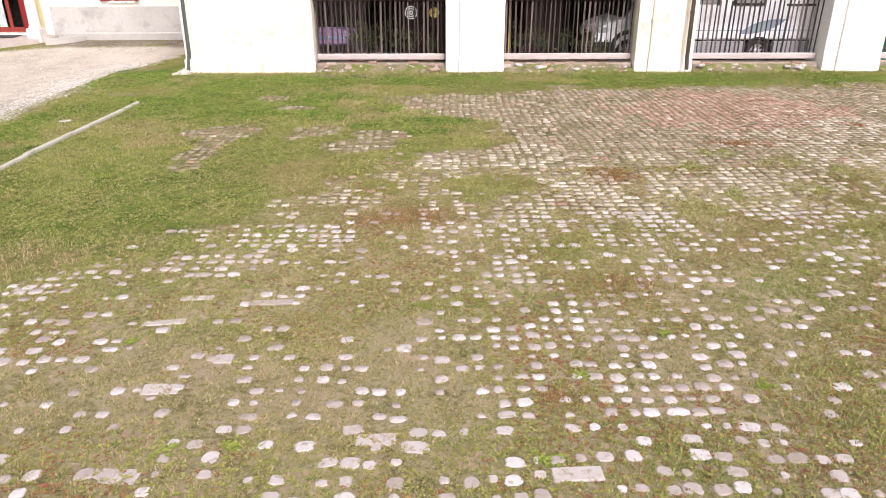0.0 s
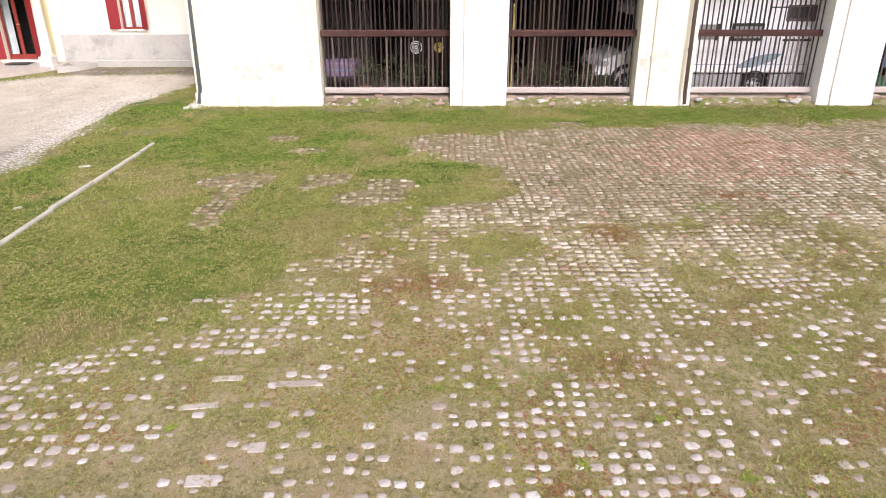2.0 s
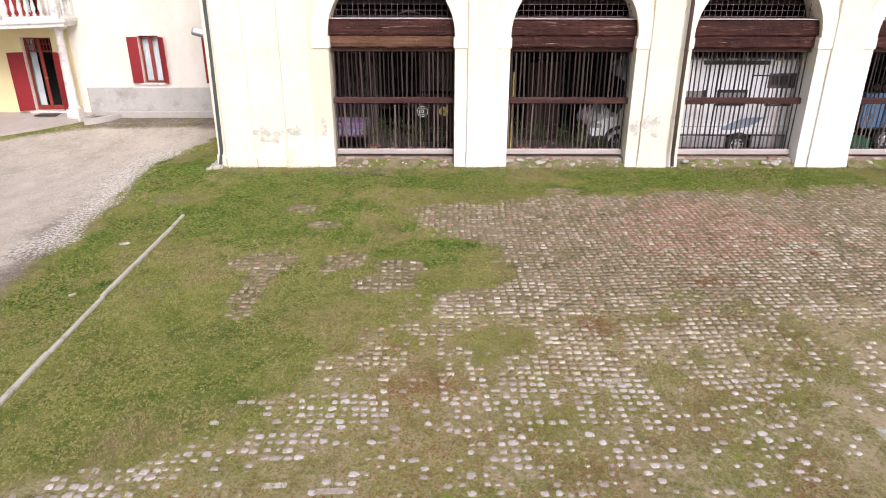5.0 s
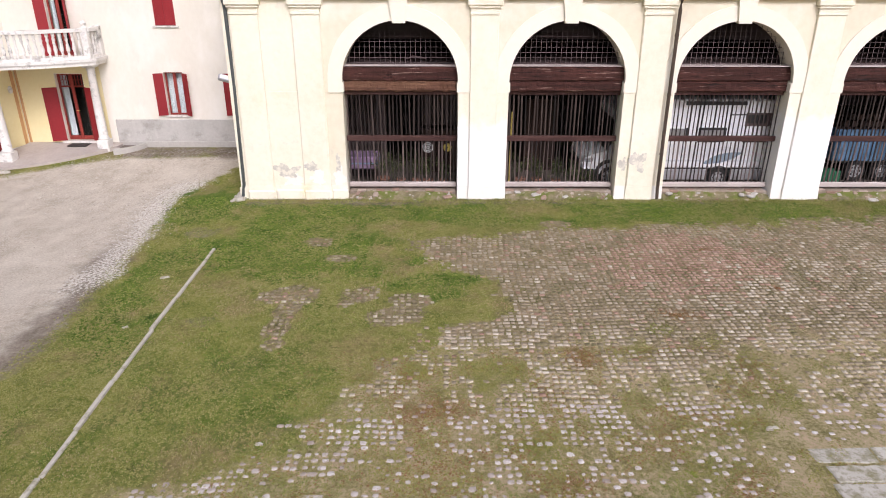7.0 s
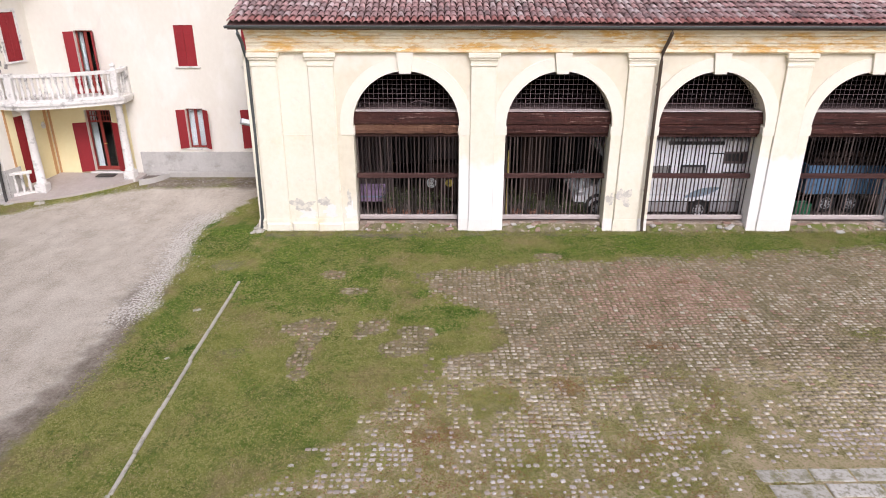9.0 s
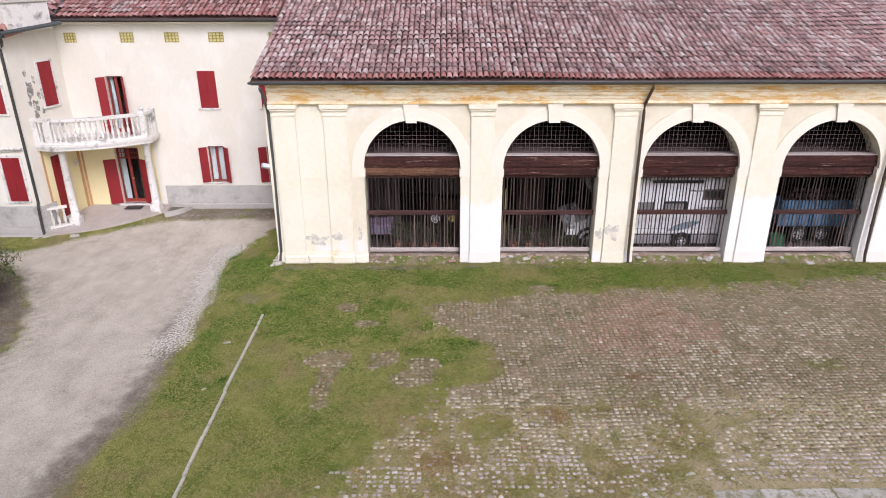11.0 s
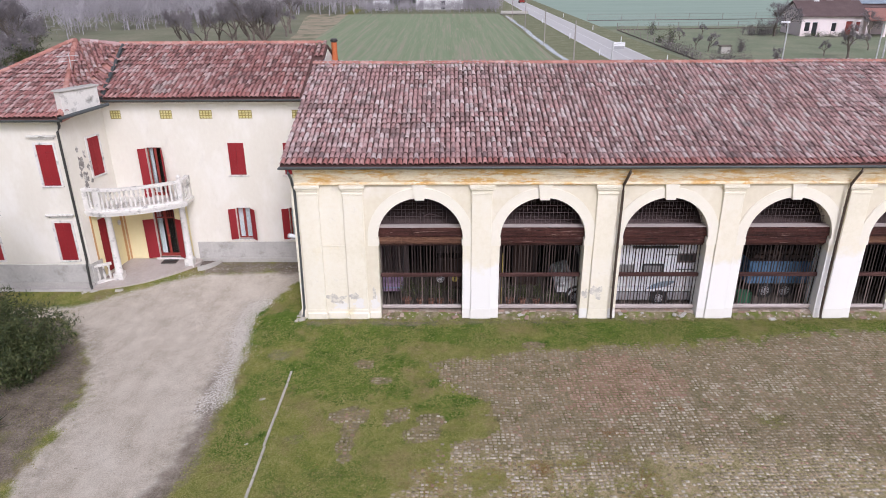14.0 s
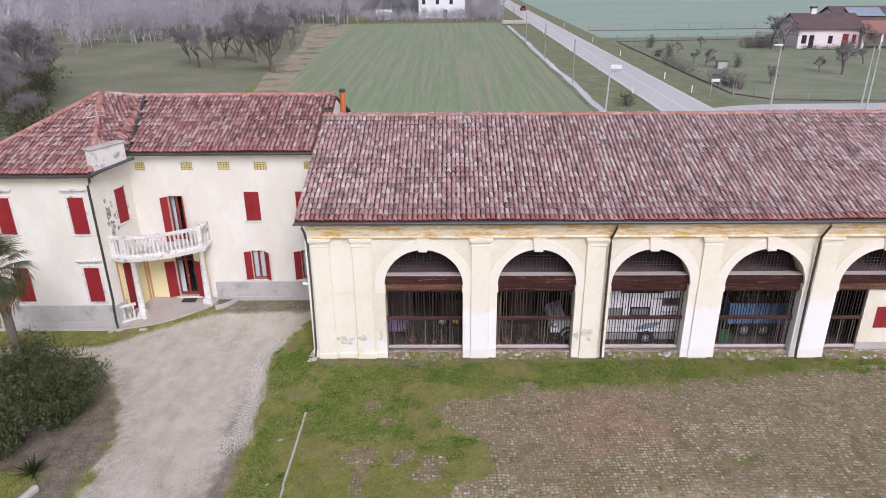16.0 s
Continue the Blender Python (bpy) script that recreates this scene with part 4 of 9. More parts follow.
def stain_patch(x, z, rx, rz, seed, y=-0.078, material=None):
    """A thin ragged patch where the paint has come off the plaster."""
    n = 40
    v, f = [], []
    for k in range(n):
        a = 2 * math.pi * k / n
        r = 0.55 + 0.75 * noise.noise((math.cos(a) * 1.3 + seed, math.sin(a) * 1.3, seed * 0.7)) + 0.35 * noise.noise((math.cos(a) * 5 + seed, math.sin(a) * 5, seed)) + 0.25
        v.append((x + rx * r * math.cos(a), y, z + rz * r * math.sin(a)))
    v += [(p, 0.0, q) for p, _, q in v]
    f = [tuple(range(n))] + [(i, (i + 1) % n, n + (i + 1) % n, n + i) for i in range(n)]
    put("peeled_patch", Mesh().add(v, f), material or M_PEEL, barn)


stain_patch(1.38, 0.52, 0.34, 0.2, 12.3, -0.0195, M_WHITEWASH)
stain_patch(2.1, 0.6, 0.36, 0.26, 14.9, -0.0735, M_WHITEWASH)
stain_patch(2.72, 0.6, 0.18, 0.3, 17.2, -0.0045, M_WHITEWASH)
stain_patch(1.32, 0.8, 0.38, 0.22, 3.1, -0.021)
stain_patch(1.98, 0.92, 0.2, 0.14, 5.7, -0.075)
stain_patch(10.98, 1.05, 0.26, 0.3, 8.2, -0.075)
stain_patch(10.55, 1.0, 0.12, 0.2, 2.4, -0.016)
stain_patch(2.7, 1.05, 0.07, 0.25, 6.5, -0.006)

# splayed plaster foot of the corner and of each pier
def splay(a, b, y0, y1, m_):
    put("splayed_foot", Mesh().add([(a - 0.02, y0, -0.05), (b + 0.02, y0, -0.05), (b + 0.003, y1, 0.38), (a - 0.003, y1, 0.38), (a - 0.02, 0.03, -0.05), (b + 0.02, 0.03, -0.05), (b + 0.003, 0.03, 0.38), (a - 0.003, 0.03, 0.38)],
                                   [(0, 1, 2, 3), (3, 2, 6, 7), (0, 3, 7, 4), (1, 5, 6, 2)]), m_, barn)


for i, x in enumerate(pil_x[:-1]):
    splay(x - PIL, x + PIL, -0.105, -0.081, M_WHITEWASH if i in white else M_TRIM)
splay(0.92, 1.72, -0.05, -0.02, M_TRIM)
for a, b, y_ in ((0.15, 0.92, -0.13), (0.93, 1.72, -0.075), (1.73, 2.49, -0.13), (2.5, 2.94, -0.06)):
    put("plinth_block", Mesh().box(a, b, y_, 0.02, -0.05, 0.27, 0.05), M_TRIM, barn)
splay(2.5, 2.93, -0.05, -0.006, M_BARN)
for c in centres[:-1]:
    splay(c + HALF + 0.01, c + BAY / 2 - PIL - 0.03, -0.05, -0.016, M_WHITEWASH)
    splay(c + BAY / 2 + PIL + 0.03, c + BAY - HALF - 0.01, -0.05, -0.016, M_WHITEWASH)

# whitewashed lower jambs of the piers
for i, c in enumerate(centres[1:]):
    x = c - BAY / 2
    for a, b in ((x - (BAY / 2 - HALF) - 0.003, x - PIL - 0.002), (x + PIL + 0.002, x + (BAY / 2 - HALF) + 0.003)):
        put("jamb", Mesh().box(a, b, -0.01, THICK + 0.008, 0.02, 2.95, 0.008), (M_PIERS[2.1], M_TRIM, M_PIERS[2.3], M_PIERS[2.6])[i], barn)
# the recessed panel between the corner pilasters, with its string line
put("string_line", Mesh().box(0.9, 1.745, -0.028, 0.01, 2.93, 2.965, 0.006), M_TRIM, barn)
put("upper_panel", Mesh().box(0.9, 1.745, -0.012, 0.01, 2.965, 5.26, 0.004), M_TRIM, barn)
put("recessed_panel", Mesh().box(0.9, 1.745, -0.016, 0.01, -0.02, 2.93, 0.004), M_TRIM, barn)


def archivolt(c):
    """The flat band round an arch, its imposts and its keystone."""
    ro, ri, y, seg = HALF + 0.37, HALF - 0.004, -0.035, 28
    v, f = [], []
    ang = [math.pi * k / seg for k in range(seg + 1)]
    pts = [(c - ri, c - ro, 2.95, 2.95)] + [(c - ri * math.cos(a), c - ro * math.cos(a), SPRING + ri * math.sin(a), SPRING + ro * math.sin(a)) for a in ang] + [(c + ri, c + ro, 2.95, 2.95)]
    for xi, xo, zi, zo in pts:
        v += [(xi, y, zi), (xo, y, zo), (xi, 0.06, zi), (xo, 0.02, zo)]
    for k in range(len(pts) - 1):
        a, b = 4 * k, 4 * k + 4
        f += [(a, b, b + 1, a + 1), (a, a + 2, b + 2, b), (a + 1, b + 1, b + 3, a + 3)]
    f += [(0, 1, 3, 2), (4 * len(pts) - 4, 4 * len(pts) - 2, 4 * len(pts) - 1, 4 * len(pts) - 3)]
    put("archivolt", Mesh().add(v, f), M_ARCH, barn)
    k = Mesh()
    z0, z1, a, b = 4.7, 5.275, 0.165, 0.24
    k.add([(c - a, -0.1, z0), (c + a, -0.1, z0), (c + b, -0.11, z1), (c - b, -0.11, z1), (c - a, 0.1, z0), (c + a, 0.1, z0), (c + b, 0.02, z1), (c - b, 0.02, z1)],
          [(0, 1, 2, 3), (0, 4, 5, 1), (1, 5, 6, 2), (0, 3, 7, 4), (3, 2, 6, 7)])
    put("keystone", k, M_ARCH, barn)
    for s in (-1, 1):
        x0, x1 = sorted((c + s * (HALF - 0.035), c + s * (HALF + 0.01)))
        put("impost_block", Mesh().box(x0, x1, -0.03, THICK - 0.05, 2.95, 3.2, 0.01), M_ARCH, barn)


for c in centres:
    archivolt(c)

# the narrow return of the corner behind its downpipe
put("corner_return", Mesh().box(-0.06, BX0 + 0.01, 0.03, 0.6, -0.05, 5.26, 0.012), M_TRIM, barn)
put("corner_return_foot", Mesh().box(-0.1, BX0 + 0.01, -0.01, 0.6, -0.05, 0.32, 0.03), M_TRIM, barn)
# entablature: fascia, mouldings and cornice under the eaves
prof = [(0.0, 5.262), (-0.1, 5.262), (-0.13, 5.3), (-0.1, 5.34), (-0.075, 5.36), (-0.075, 5.44), (-0.1, 5.45), (-0.1, 5.53), (-0.125, 5.54), (-0.125, 5.64), (-0.15, 5.66), (-0.15, 5.71), (-0.19, 5.73), (-0.19, 5.79), (-0.24, 5.84), (-0.27, 5.93), (-0.27, 5.99), (0.0, 5.99)]
put("cornice", Mesh().sweep(prof, BX0 - 0.03, BX1), M_CORNICE, barn, "weathered ochre-stained plaster cornice")

# ---------- roofs ----------
TW, TL = 0.182, 0.345


def tile_mesh():
    """A half-barrel tile along +y, its lower end at y = 0."""
    v, f, seg = [], [], 5
    for y, ro, lift in ((0.0, 0.09, 0.05), (0.43, 0.068, 0.0)):
        for t in (0.0, 0.02):
            for k in range(seg + 1):
                a = math.pi * (0.04 + 0.92 * k / seg)
                v.append(((ro - t) * math.cos(a), y, lift + (ro - t) * 0.95 * math.sin(a)))
    n = seg + 1
    for k in range(seg):
        f.append((k, k + 1, 2 * n + k + 1, 2 * n + k))
        f.append((k, n + k, n + k + 1, k + 1))
    f.append((0, 2 * n, 3 * n, n))
    f.append((seg, n + seg, 3 * n + seg, 2 * n + seg))
    return v, f


TV, TF = tile_mesh()


def lay_tiles(roof, O, U, V, width, length, inside, rng, singles=None, eave_new=False, material=None):
    """Rows of barrel tiles on the plane O + u U + v V. singles: a function of (u, v) picking the pieces that are objects of their own."""
    N = U.cross(V).normalized()
    B = Matrix((U, V, N)).transposed()
    nu, nv = int(width / TW), int(length / TL) + 1
    mats, solo = [], []
    new_row = []
    for i in range(nu):
        wob = rng.uniform(-0.012, 0.012)
        for j in range(nv):
            u, v = (i + 0.5) * TW + wob + rng.uniform(-0.01, 0.01), j * TL + rng.uniform(-0.018, 0.018)
            if not inside(u, v):
                continue
            sag = 0.02 * math.sin(u * 0.9 + 1.3) + 0.018 * math.sin(v * 1.7 + u * 0.31)
            p = O + U * u + V * v + N * (0.02 + sag + rng.uniform(-0.004, 0.006))
            r = B @ Matrix.Rotation(rng.uniform(-0.045, 0.045), 3, "Z") @ Matrix.Rotation(rng.uniform(-0.015, 0.02), 3, "X")
            m = np.array([[*r[k], p[k]] for k in range(3)])
            if singles and singles(u, v):
                solo.append(m)
            elif eave_new and j == 0:
                new_row.append(m)
            else:
                mats.append(m)
    if mats:
        vv, ff = repeat(TV, TF, np.array(mats))
        tagged(mesh_arrays("roof_tiles", vv, ff, material or M_TILE, roof), kind="stuff")
    if new_row:
        vv, ff = repeat(TV, TF, np.array(new_row))
        tagged(mesh_arrays("eave_tiles", vv, ff, M_TILENEW, roof), "newer red tiles along the eaves", kind="stuff")
    if solo:
        d = bpy.data.meshes.new("roof_tile")
        d.from_pydata(TV, [], TF)
        d.materials.append(M_TILEO)
        for m in solo:
            o = new("roof_tile", d)
            o.parent = roof
            o.matrix_basis = Matrix([list(q) for q in m] + [[0, 0, 0, 1]])


def channel_sheet(O, U, V, poly_uv):
    """The bed of channel tiles below the barrels: a thick plain sheet."""
    N = U.cross(V).normalized()
    top = [O + U * u + V * v for u, v in poly_uv]
    n = len(top)
    v = [tuple(p) for p in top] + [tuple(p - N * 0.12) for p in top]
    f = [tuple(range(n)), tuple(range(n, 2 * n))[::-1]] + [(i, (i + 1) % n, n + (i + 1) % n, n + i) for i in range(n)]
    return Mesh().add(v, f)


def ridge_tiles(roof, p, q, rng, material=None):
    p, q = Vector(p), Vector(q)
    d = (q - p).normalized()
    n = int((q - p).length / 0.34)
    me = Mesh()
    side = d.cross(Vector((0, 0, 1))).normalized()
    upv = side.cross(d)
    for i in range(n):
        a, b = p + d * (i * 0.34 + rng.uniform(-0.01, 0.01)), p + d * (i * 0.34 + 0.38)
        v = []
        for c, r in ((a, 0.125), (b, 0.1)):
            for t in (0, 0.018):
                for k in range(7):
                    w = math.pi * k / 6
                    v.append(tuple(c + side * (r - t) * math.cos(w) + upv * ((r - t) * math.sin(w) - 0.02)))
        f = []
        for k in range(6):
            f += [(k, k + 1, 14 + k + 1, 14 + k), (k, 7 + k, 8 + k, k + 1), (14 + k, 14 + k + 1, 21 + k + 1, 21 + k)]
        me.add(v, f)
    return put("ridge_tiles", me, material or M_TILENEW, roof)


def build_barn_roof():
    rng = random.Random(5)
    x0, x1, ye, ze, yr, zr = -0.28, 27.3, -0.34, 6.0, 7.0, 8.36
    O, U = Vector((x0, ye, ze)), Vector((1, 0, 0))
    V = Vector((0, yr - ye, zr - ze))
    L = V.length
    V.normalize()
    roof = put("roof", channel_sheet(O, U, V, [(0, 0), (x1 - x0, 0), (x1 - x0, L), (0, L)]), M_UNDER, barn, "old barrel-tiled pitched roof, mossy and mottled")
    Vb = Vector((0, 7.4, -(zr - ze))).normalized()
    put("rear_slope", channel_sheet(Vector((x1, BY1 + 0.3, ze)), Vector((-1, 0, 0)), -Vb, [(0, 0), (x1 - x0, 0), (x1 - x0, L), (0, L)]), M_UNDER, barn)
    lay_tiles(roof, O, U, V, x1 - x0, L - 0.1, lambda u, v: True, rng, singles=lambda u, v: v < 1.0 and 0.0 < u < 18.0 and v > 0.2, eave_new=True)
    ridge_tiles(roof, (x0, yr, zr + 0.09), (x1, yr, zr + 0.09), rng, M_RIDGE)
    # red verge tiles along the gable edge
    g = Mesh()
    pts = [(x1 + 0.3, ye - 0.09, ze - 0.02), (x0 - 0.04, ye - 0.09, ze - 0.02)]
    prof = [(-0.075 * math.cos(math.pi * k / 8), -0.075 * math.sin(math.pi * k / 8)) for k in range(9)]
    prof += [(0.066 * math.cos(math.pi * k / 8), -0.066 * math.sin(math.pi * k / 8)) for k in range(9)]
    g.sweep([(ye - 0.08 + a, ze - 0.0 + b) for a, b in prof], x0 - 0.04, x1)
    put("gutter", g, M_GUTTER, barn)


build_barn_roof()


def downpipe(x, knee=0.0):
    me = Mesh()
    y0 = -0.42
    me.tube([(x, y0, 5.95), (x, y0, 5.82), (x - knee * 0.3, -0.3, 5.6), (x - knee, -0.2, 5.3), (x - knee, -0.17, 5.05), (x - knee, -0.17, 4.9), (x - knee, -0.15, 2.0), (x - knee, -0.2, 0.35), (x - knee, -0.26, 0.08)], 0.048, 8)
    for z in (4.4, 2.9, 1.3):
        me.tube([(x - knee, -0.155, z), (x - knee, -0.155, z + 0.05)], 0.058, 8)
    put("downpipe", me, M_PIPE, barn)


downpipe(11.66, 0.12)
downpipe(19.47, 0.12)
# the corner downpipe runs down the gable side
me = Mesh()
me.tube([(0.0, -0.4, 5.95), (0.0, -0.38, 5.8), (0.04, -0.2, 5.55), (0.05, -0.1, 5.3), (0.07, 0.02, 5.0), (0.07, 0.05, 3.0), (0.03, 0.03, 0.4), (-0.02, -0.02, 0.06)], 0.048, 8)
put("corner_downpipe", me, M_GUTTER, barn)


# ---------- arch fillings: beams, wire mesh, slatted gates ----------
def wire_grid(c):
    me = Mesh()
    s, y, r = 0.135, 0.4, 0.0045
    k = -11
    while k <= 11:
        x = k * s
        if abs(x) < HALF - 0.02:
            h = math.sqrt(HALF ** 2 - x * x)
            me.box(c + x - r, c + x + r, y - r, y + r, 3.58, SPRING + h)
        k += 1
    z = 3.66
    while z < SPRING + HALF - 0.05:
        w = math.sqrt(max(HALF ** 2 - (z - SPRING) ** 2, 0.01))
        me.box(c - w, c + w, y - r, y + r, z - r, z + r)
        z += s
    put("wire_mesh", me, M_WIRE, barn)


def timber(name, x0, x1, y0, y1, z0, z1, m, rng, parent):
    """A hewn beam with uneven faces."""
    me = Mesh()
    n = 22
    v, f = [], []
    for i in range(n + 1):
        x = x0 + (x1 - x0) * i / n
        a, b, c_, d = [rng.uniform(-0.018, 0.018) for _ in range(4)]
        for y, z in ((y0 + a, z0 + 0.03), (y0 + 0.03, z0 + b), (y1, z0 + b), (y1, z1), (y0 + 0.03, z1 + c_), (y0 + d, z1 - 0.03)):
            v.append((x, y, z))
    for i in range(n):
        for k in range(6):
            f.append((6 * i + k, 6 * i + (k + 1) % 6, 6 * i + 6 + (k + 1) % 6, 6 * i + 6 + k))
    f += [tuple(range(6)), tuple(6 * n + k for k in range(6))]
    return put(name, me.add(v, f), m, parent)


SLAT = {}
DARKSLAT = {2, 3, 4}


def gate(c, i, rng):
    x0, x1 = c - HALF + 0.02, c + HALF - 0.02
    if i == 4:
        x1 = c - 0.12
    g = tagged(new("slatted_gate"), "weathered slatted wooden gate")
    g.parent = barn
    y = 0.32
    put("top_plank", Mesh().box(x0, x1, y - 0.05, y + 0.05, 2.84, 2.95, 0.01), M_RAILD, g)
    put("middle_rail", Mesh().box(x0 - 0.01, x1 + 0.01, y - 0.055, y + 0.03, 1.57, 1.72, 0.012), M_RAILD, g)
    put("bottom_rail", Mesh().box(x0, x1, y - 0.06, y + 0.05, 0.25, 0.39, 0.02), M_RAIL, g)
    n = round((x1 - x0) / 0.113)
    for z0, z1 in ((1.72, 2.84), (0.39, 1.57)):
        key = (round(z1 - z0, 2), z0 >= 1 and i in DARKSLAT)
        for k in range(n):
            x = x0 + (k + 0.5) * (x1 - x0) / n + rng.uniform(-0.014, 0.014)
            w = rng.uniform(0.65, 1.3)
            m = pose(x, y + 0.012, z0 - 0.01, 0, rng.uniform(-1.1, 1.1), rng.uniform(-8, 8)) @ Matrix.Diagonal((w, 1, 1 + (rng.uniform(-0.03, 0.02) if z0 < 1 else 0), 1))
            if key not in SLAT:
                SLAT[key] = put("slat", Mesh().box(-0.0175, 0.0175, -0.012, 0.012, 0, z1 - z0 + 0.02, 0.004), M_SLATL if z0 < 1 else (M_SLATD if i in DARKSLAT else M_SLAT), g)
                SLAT[key].matrix_basis = m
            else:
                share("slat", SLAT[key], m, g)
    return g


rng = random.Random(9)
for i, c in enumerate(centres):
    wire_grid(c)
    timber("upper_beam", c - HALF + 0.0, c + HALF, 0.12, 0.5, 3.23, 3.6, M_BEAM, rng, barn)
    timber("lower_beam", c - HALF + 0.03, c + HALF - 0.03, 0.15, 0.5, 2.95, 3.225, M_BEAM2 if i in (0, 4) else M_BEAM, rng, barn)
    gate(c, i, rng)
    put("ledge_board", Mesh().box(c - HALF + 0.02, c + HALF - 0.02, 0.1, 0.42, 3.605, 3.625, 0.006), M_RAIL, barn)
    bank_v, bank_f = [], []
    for k in range(25):
        x = c - HALF + 0.02 + (2 * HALF - 0.04) * k / 24
        for yy, zz in ((-0.34, -0.03), (-0.2, 0.035), (-0.05, 0.1), (0.08, 0.16), (0.14, 0.17), (0.14, -0.05)):
            edge_ = min(1.0, 0.45 + 3.0 * min(k, 24 - k) / 24)
            bank_v.append((x, yy + rng.uniform(-0.03, 0.03) * (yy < 0.1), zz * (edge_ if zz > 0 else 1) + rng.uniform(-0.02, 0.02) * (zz > 0)))
    for k in range(24):
        bank_f += [(6 * k + q, 6 * k + (q + 1) % 6, 6 * k + 6 + (q + 1) % 6, 6 * k + 6 + q) for q in range(6)]
    put("rubble_bank", Mesh().add(bank_v, bank_f + [tuple(range(6)), tuple(144 + q for q in range(6))]), M_BANK, barn, "bank of earth, moss and rubble before the gate")
    sill = put("brick_sill", Mesh().box(c - HALF + 0.01, c + HALF - 0.01, 0.12, 0.6, -0.12, 0.19, 0.03), M_SILL, barn)
    k = 0
    x = c - HALF + 0.04
    while x < c + HALF - 0.28:
        w = rng.uniform(0.2, 0.27)
        if rng.random() < 0.55:
            b = put("brick", Mesh().box(0, w - 0.015, 0, 0.12, 0, 0.06, 0.012), M_BRICK, sill)
            b.matrix_basis = pose(x, 0.13 + rng.uniform(-0.05, 0.04), rng.uniform(0.1, 0.175), rng.uniform(-3, 3), rng.uniform(-3, 3), rng.uniform(-6, 6))
        x += w
    for _ in range(20):
        q = rng.uniform(c - 1.4, c + 1.4)
        s = rng.choice((0.025, 0.035, 0.05, 0.06, 0.09, 0.13))
        rub = Mesh().box(-s, s, -s * 0.6, s * 0.6, -0.02, s * 0.4, s * 0.2, pose(q, *((lambda f: (-0.28 + 0.4 * f, 0.0 + 0.15 * f))(rng.random())), rng.uniform(-12, 12), rng.uniform(-12, 12), rng.uniform(0, 90)))
        put("rubble_stone", rub, M_BRICK if rng.random() < 0.6 else M_CONC, sill)
# plain infill of the fifth arch with a red-shuttered window
c = centres[4]
me = Mesh()
holed_wall(me, c - 0.08, c + HALF - 0.01, 0.0, 2.86, 0.18, [(c + 0.42, c + 1.12, 1.15, 2.1)], pose(0, 0.3, 0))
put("infill_wall", me, M_BARN, barn, "plastered wall filling half the arch", weld=True)
put("infill_plinth", Mesh().box(c - 0.1, c + HALF - 0.012, 0.26, 0.3, -0.05, 0.5, 0.01), M_CONC, barn)
for s in (0, 1):
    put("red_shutter", Mesh().box(c + 0.42 + 0.35 * s + 0.004, c + 0.77 + 0.35 * s - 0.004, 0.29, 0.33, 1.15, 2.1, 0.006), M_RED, barn)
# security floodlight on the corner
fl = thing("floodlight", "small grey security floodlight on a bracket by the corner downpipe", "floodlight", at=(-0.16, 0.1, 3.26))
put("lamp_body", Mesh().box(-0.19, 0.15, -0.1, 0.06, -0.06, 0.1, 0.03, pose(0, 0, 0, -30, 18, 20)), M_GREYV, fl)
put("glass_front", Mesh().box(-0.15, 0.11, -0.105, -0.099, -0.035, 0.075, 0.002, pose(0, 0, 0, -30, 18, 20)), M_GALV, fl)
put("bracket", Mesh().tube([(0.05, 0, 0), (0.16, 0.02, -0.03), (0.26, 0.02, -0.03)], 0.02, 6), M_IRON, fl)


# ---------- house ----------
house = thing("house", "two-storey cream farmhouse with red shutters and a curved balcony", "house")
HY, WY = 4.65, 2.5                       # the main front, the wing's front
W0, W1 = -14.4, -9.12                    # the wing's sides
CORNER = Vector((-8.52, HY, 0))          # where the canted side meets the main front
MAIN = pose(0, HY, 0)
WING = pose(0, WY, 0)
_cd = Vector((CORNER.x - W1, HY - WY, 0))
CANT = Matrix.Translation((W1, WY, 0)) @ Matrix.Rotation(math.atan2(_cd.y, _cd.x), 4, "Z")
CLEN = _cd.length


def leaf(name, w, h, parent, m):
    """A shutter leaf: boarded panel with ledges, hinged at x = 0."""
    me = Mesh().box(0, w, -0.02, 0.02, 0, h, 0.005)
    n = max(2, round(w / 0.12))
    for k in range(1, n):
        me.box(w * k / n - 0.004, w * k / n + 0.004, -0.024, -0.019, 0.02, h - 0.02)
    for z in (0.18 * h, 0.78 * h):
        me.box(0.02, w - 0.02, -0.032, -0.02, z, z + 0.07, 0.004)
    ob = put(name, me, M_RED, parent)
    ob.matrix_basis = m
    return ob


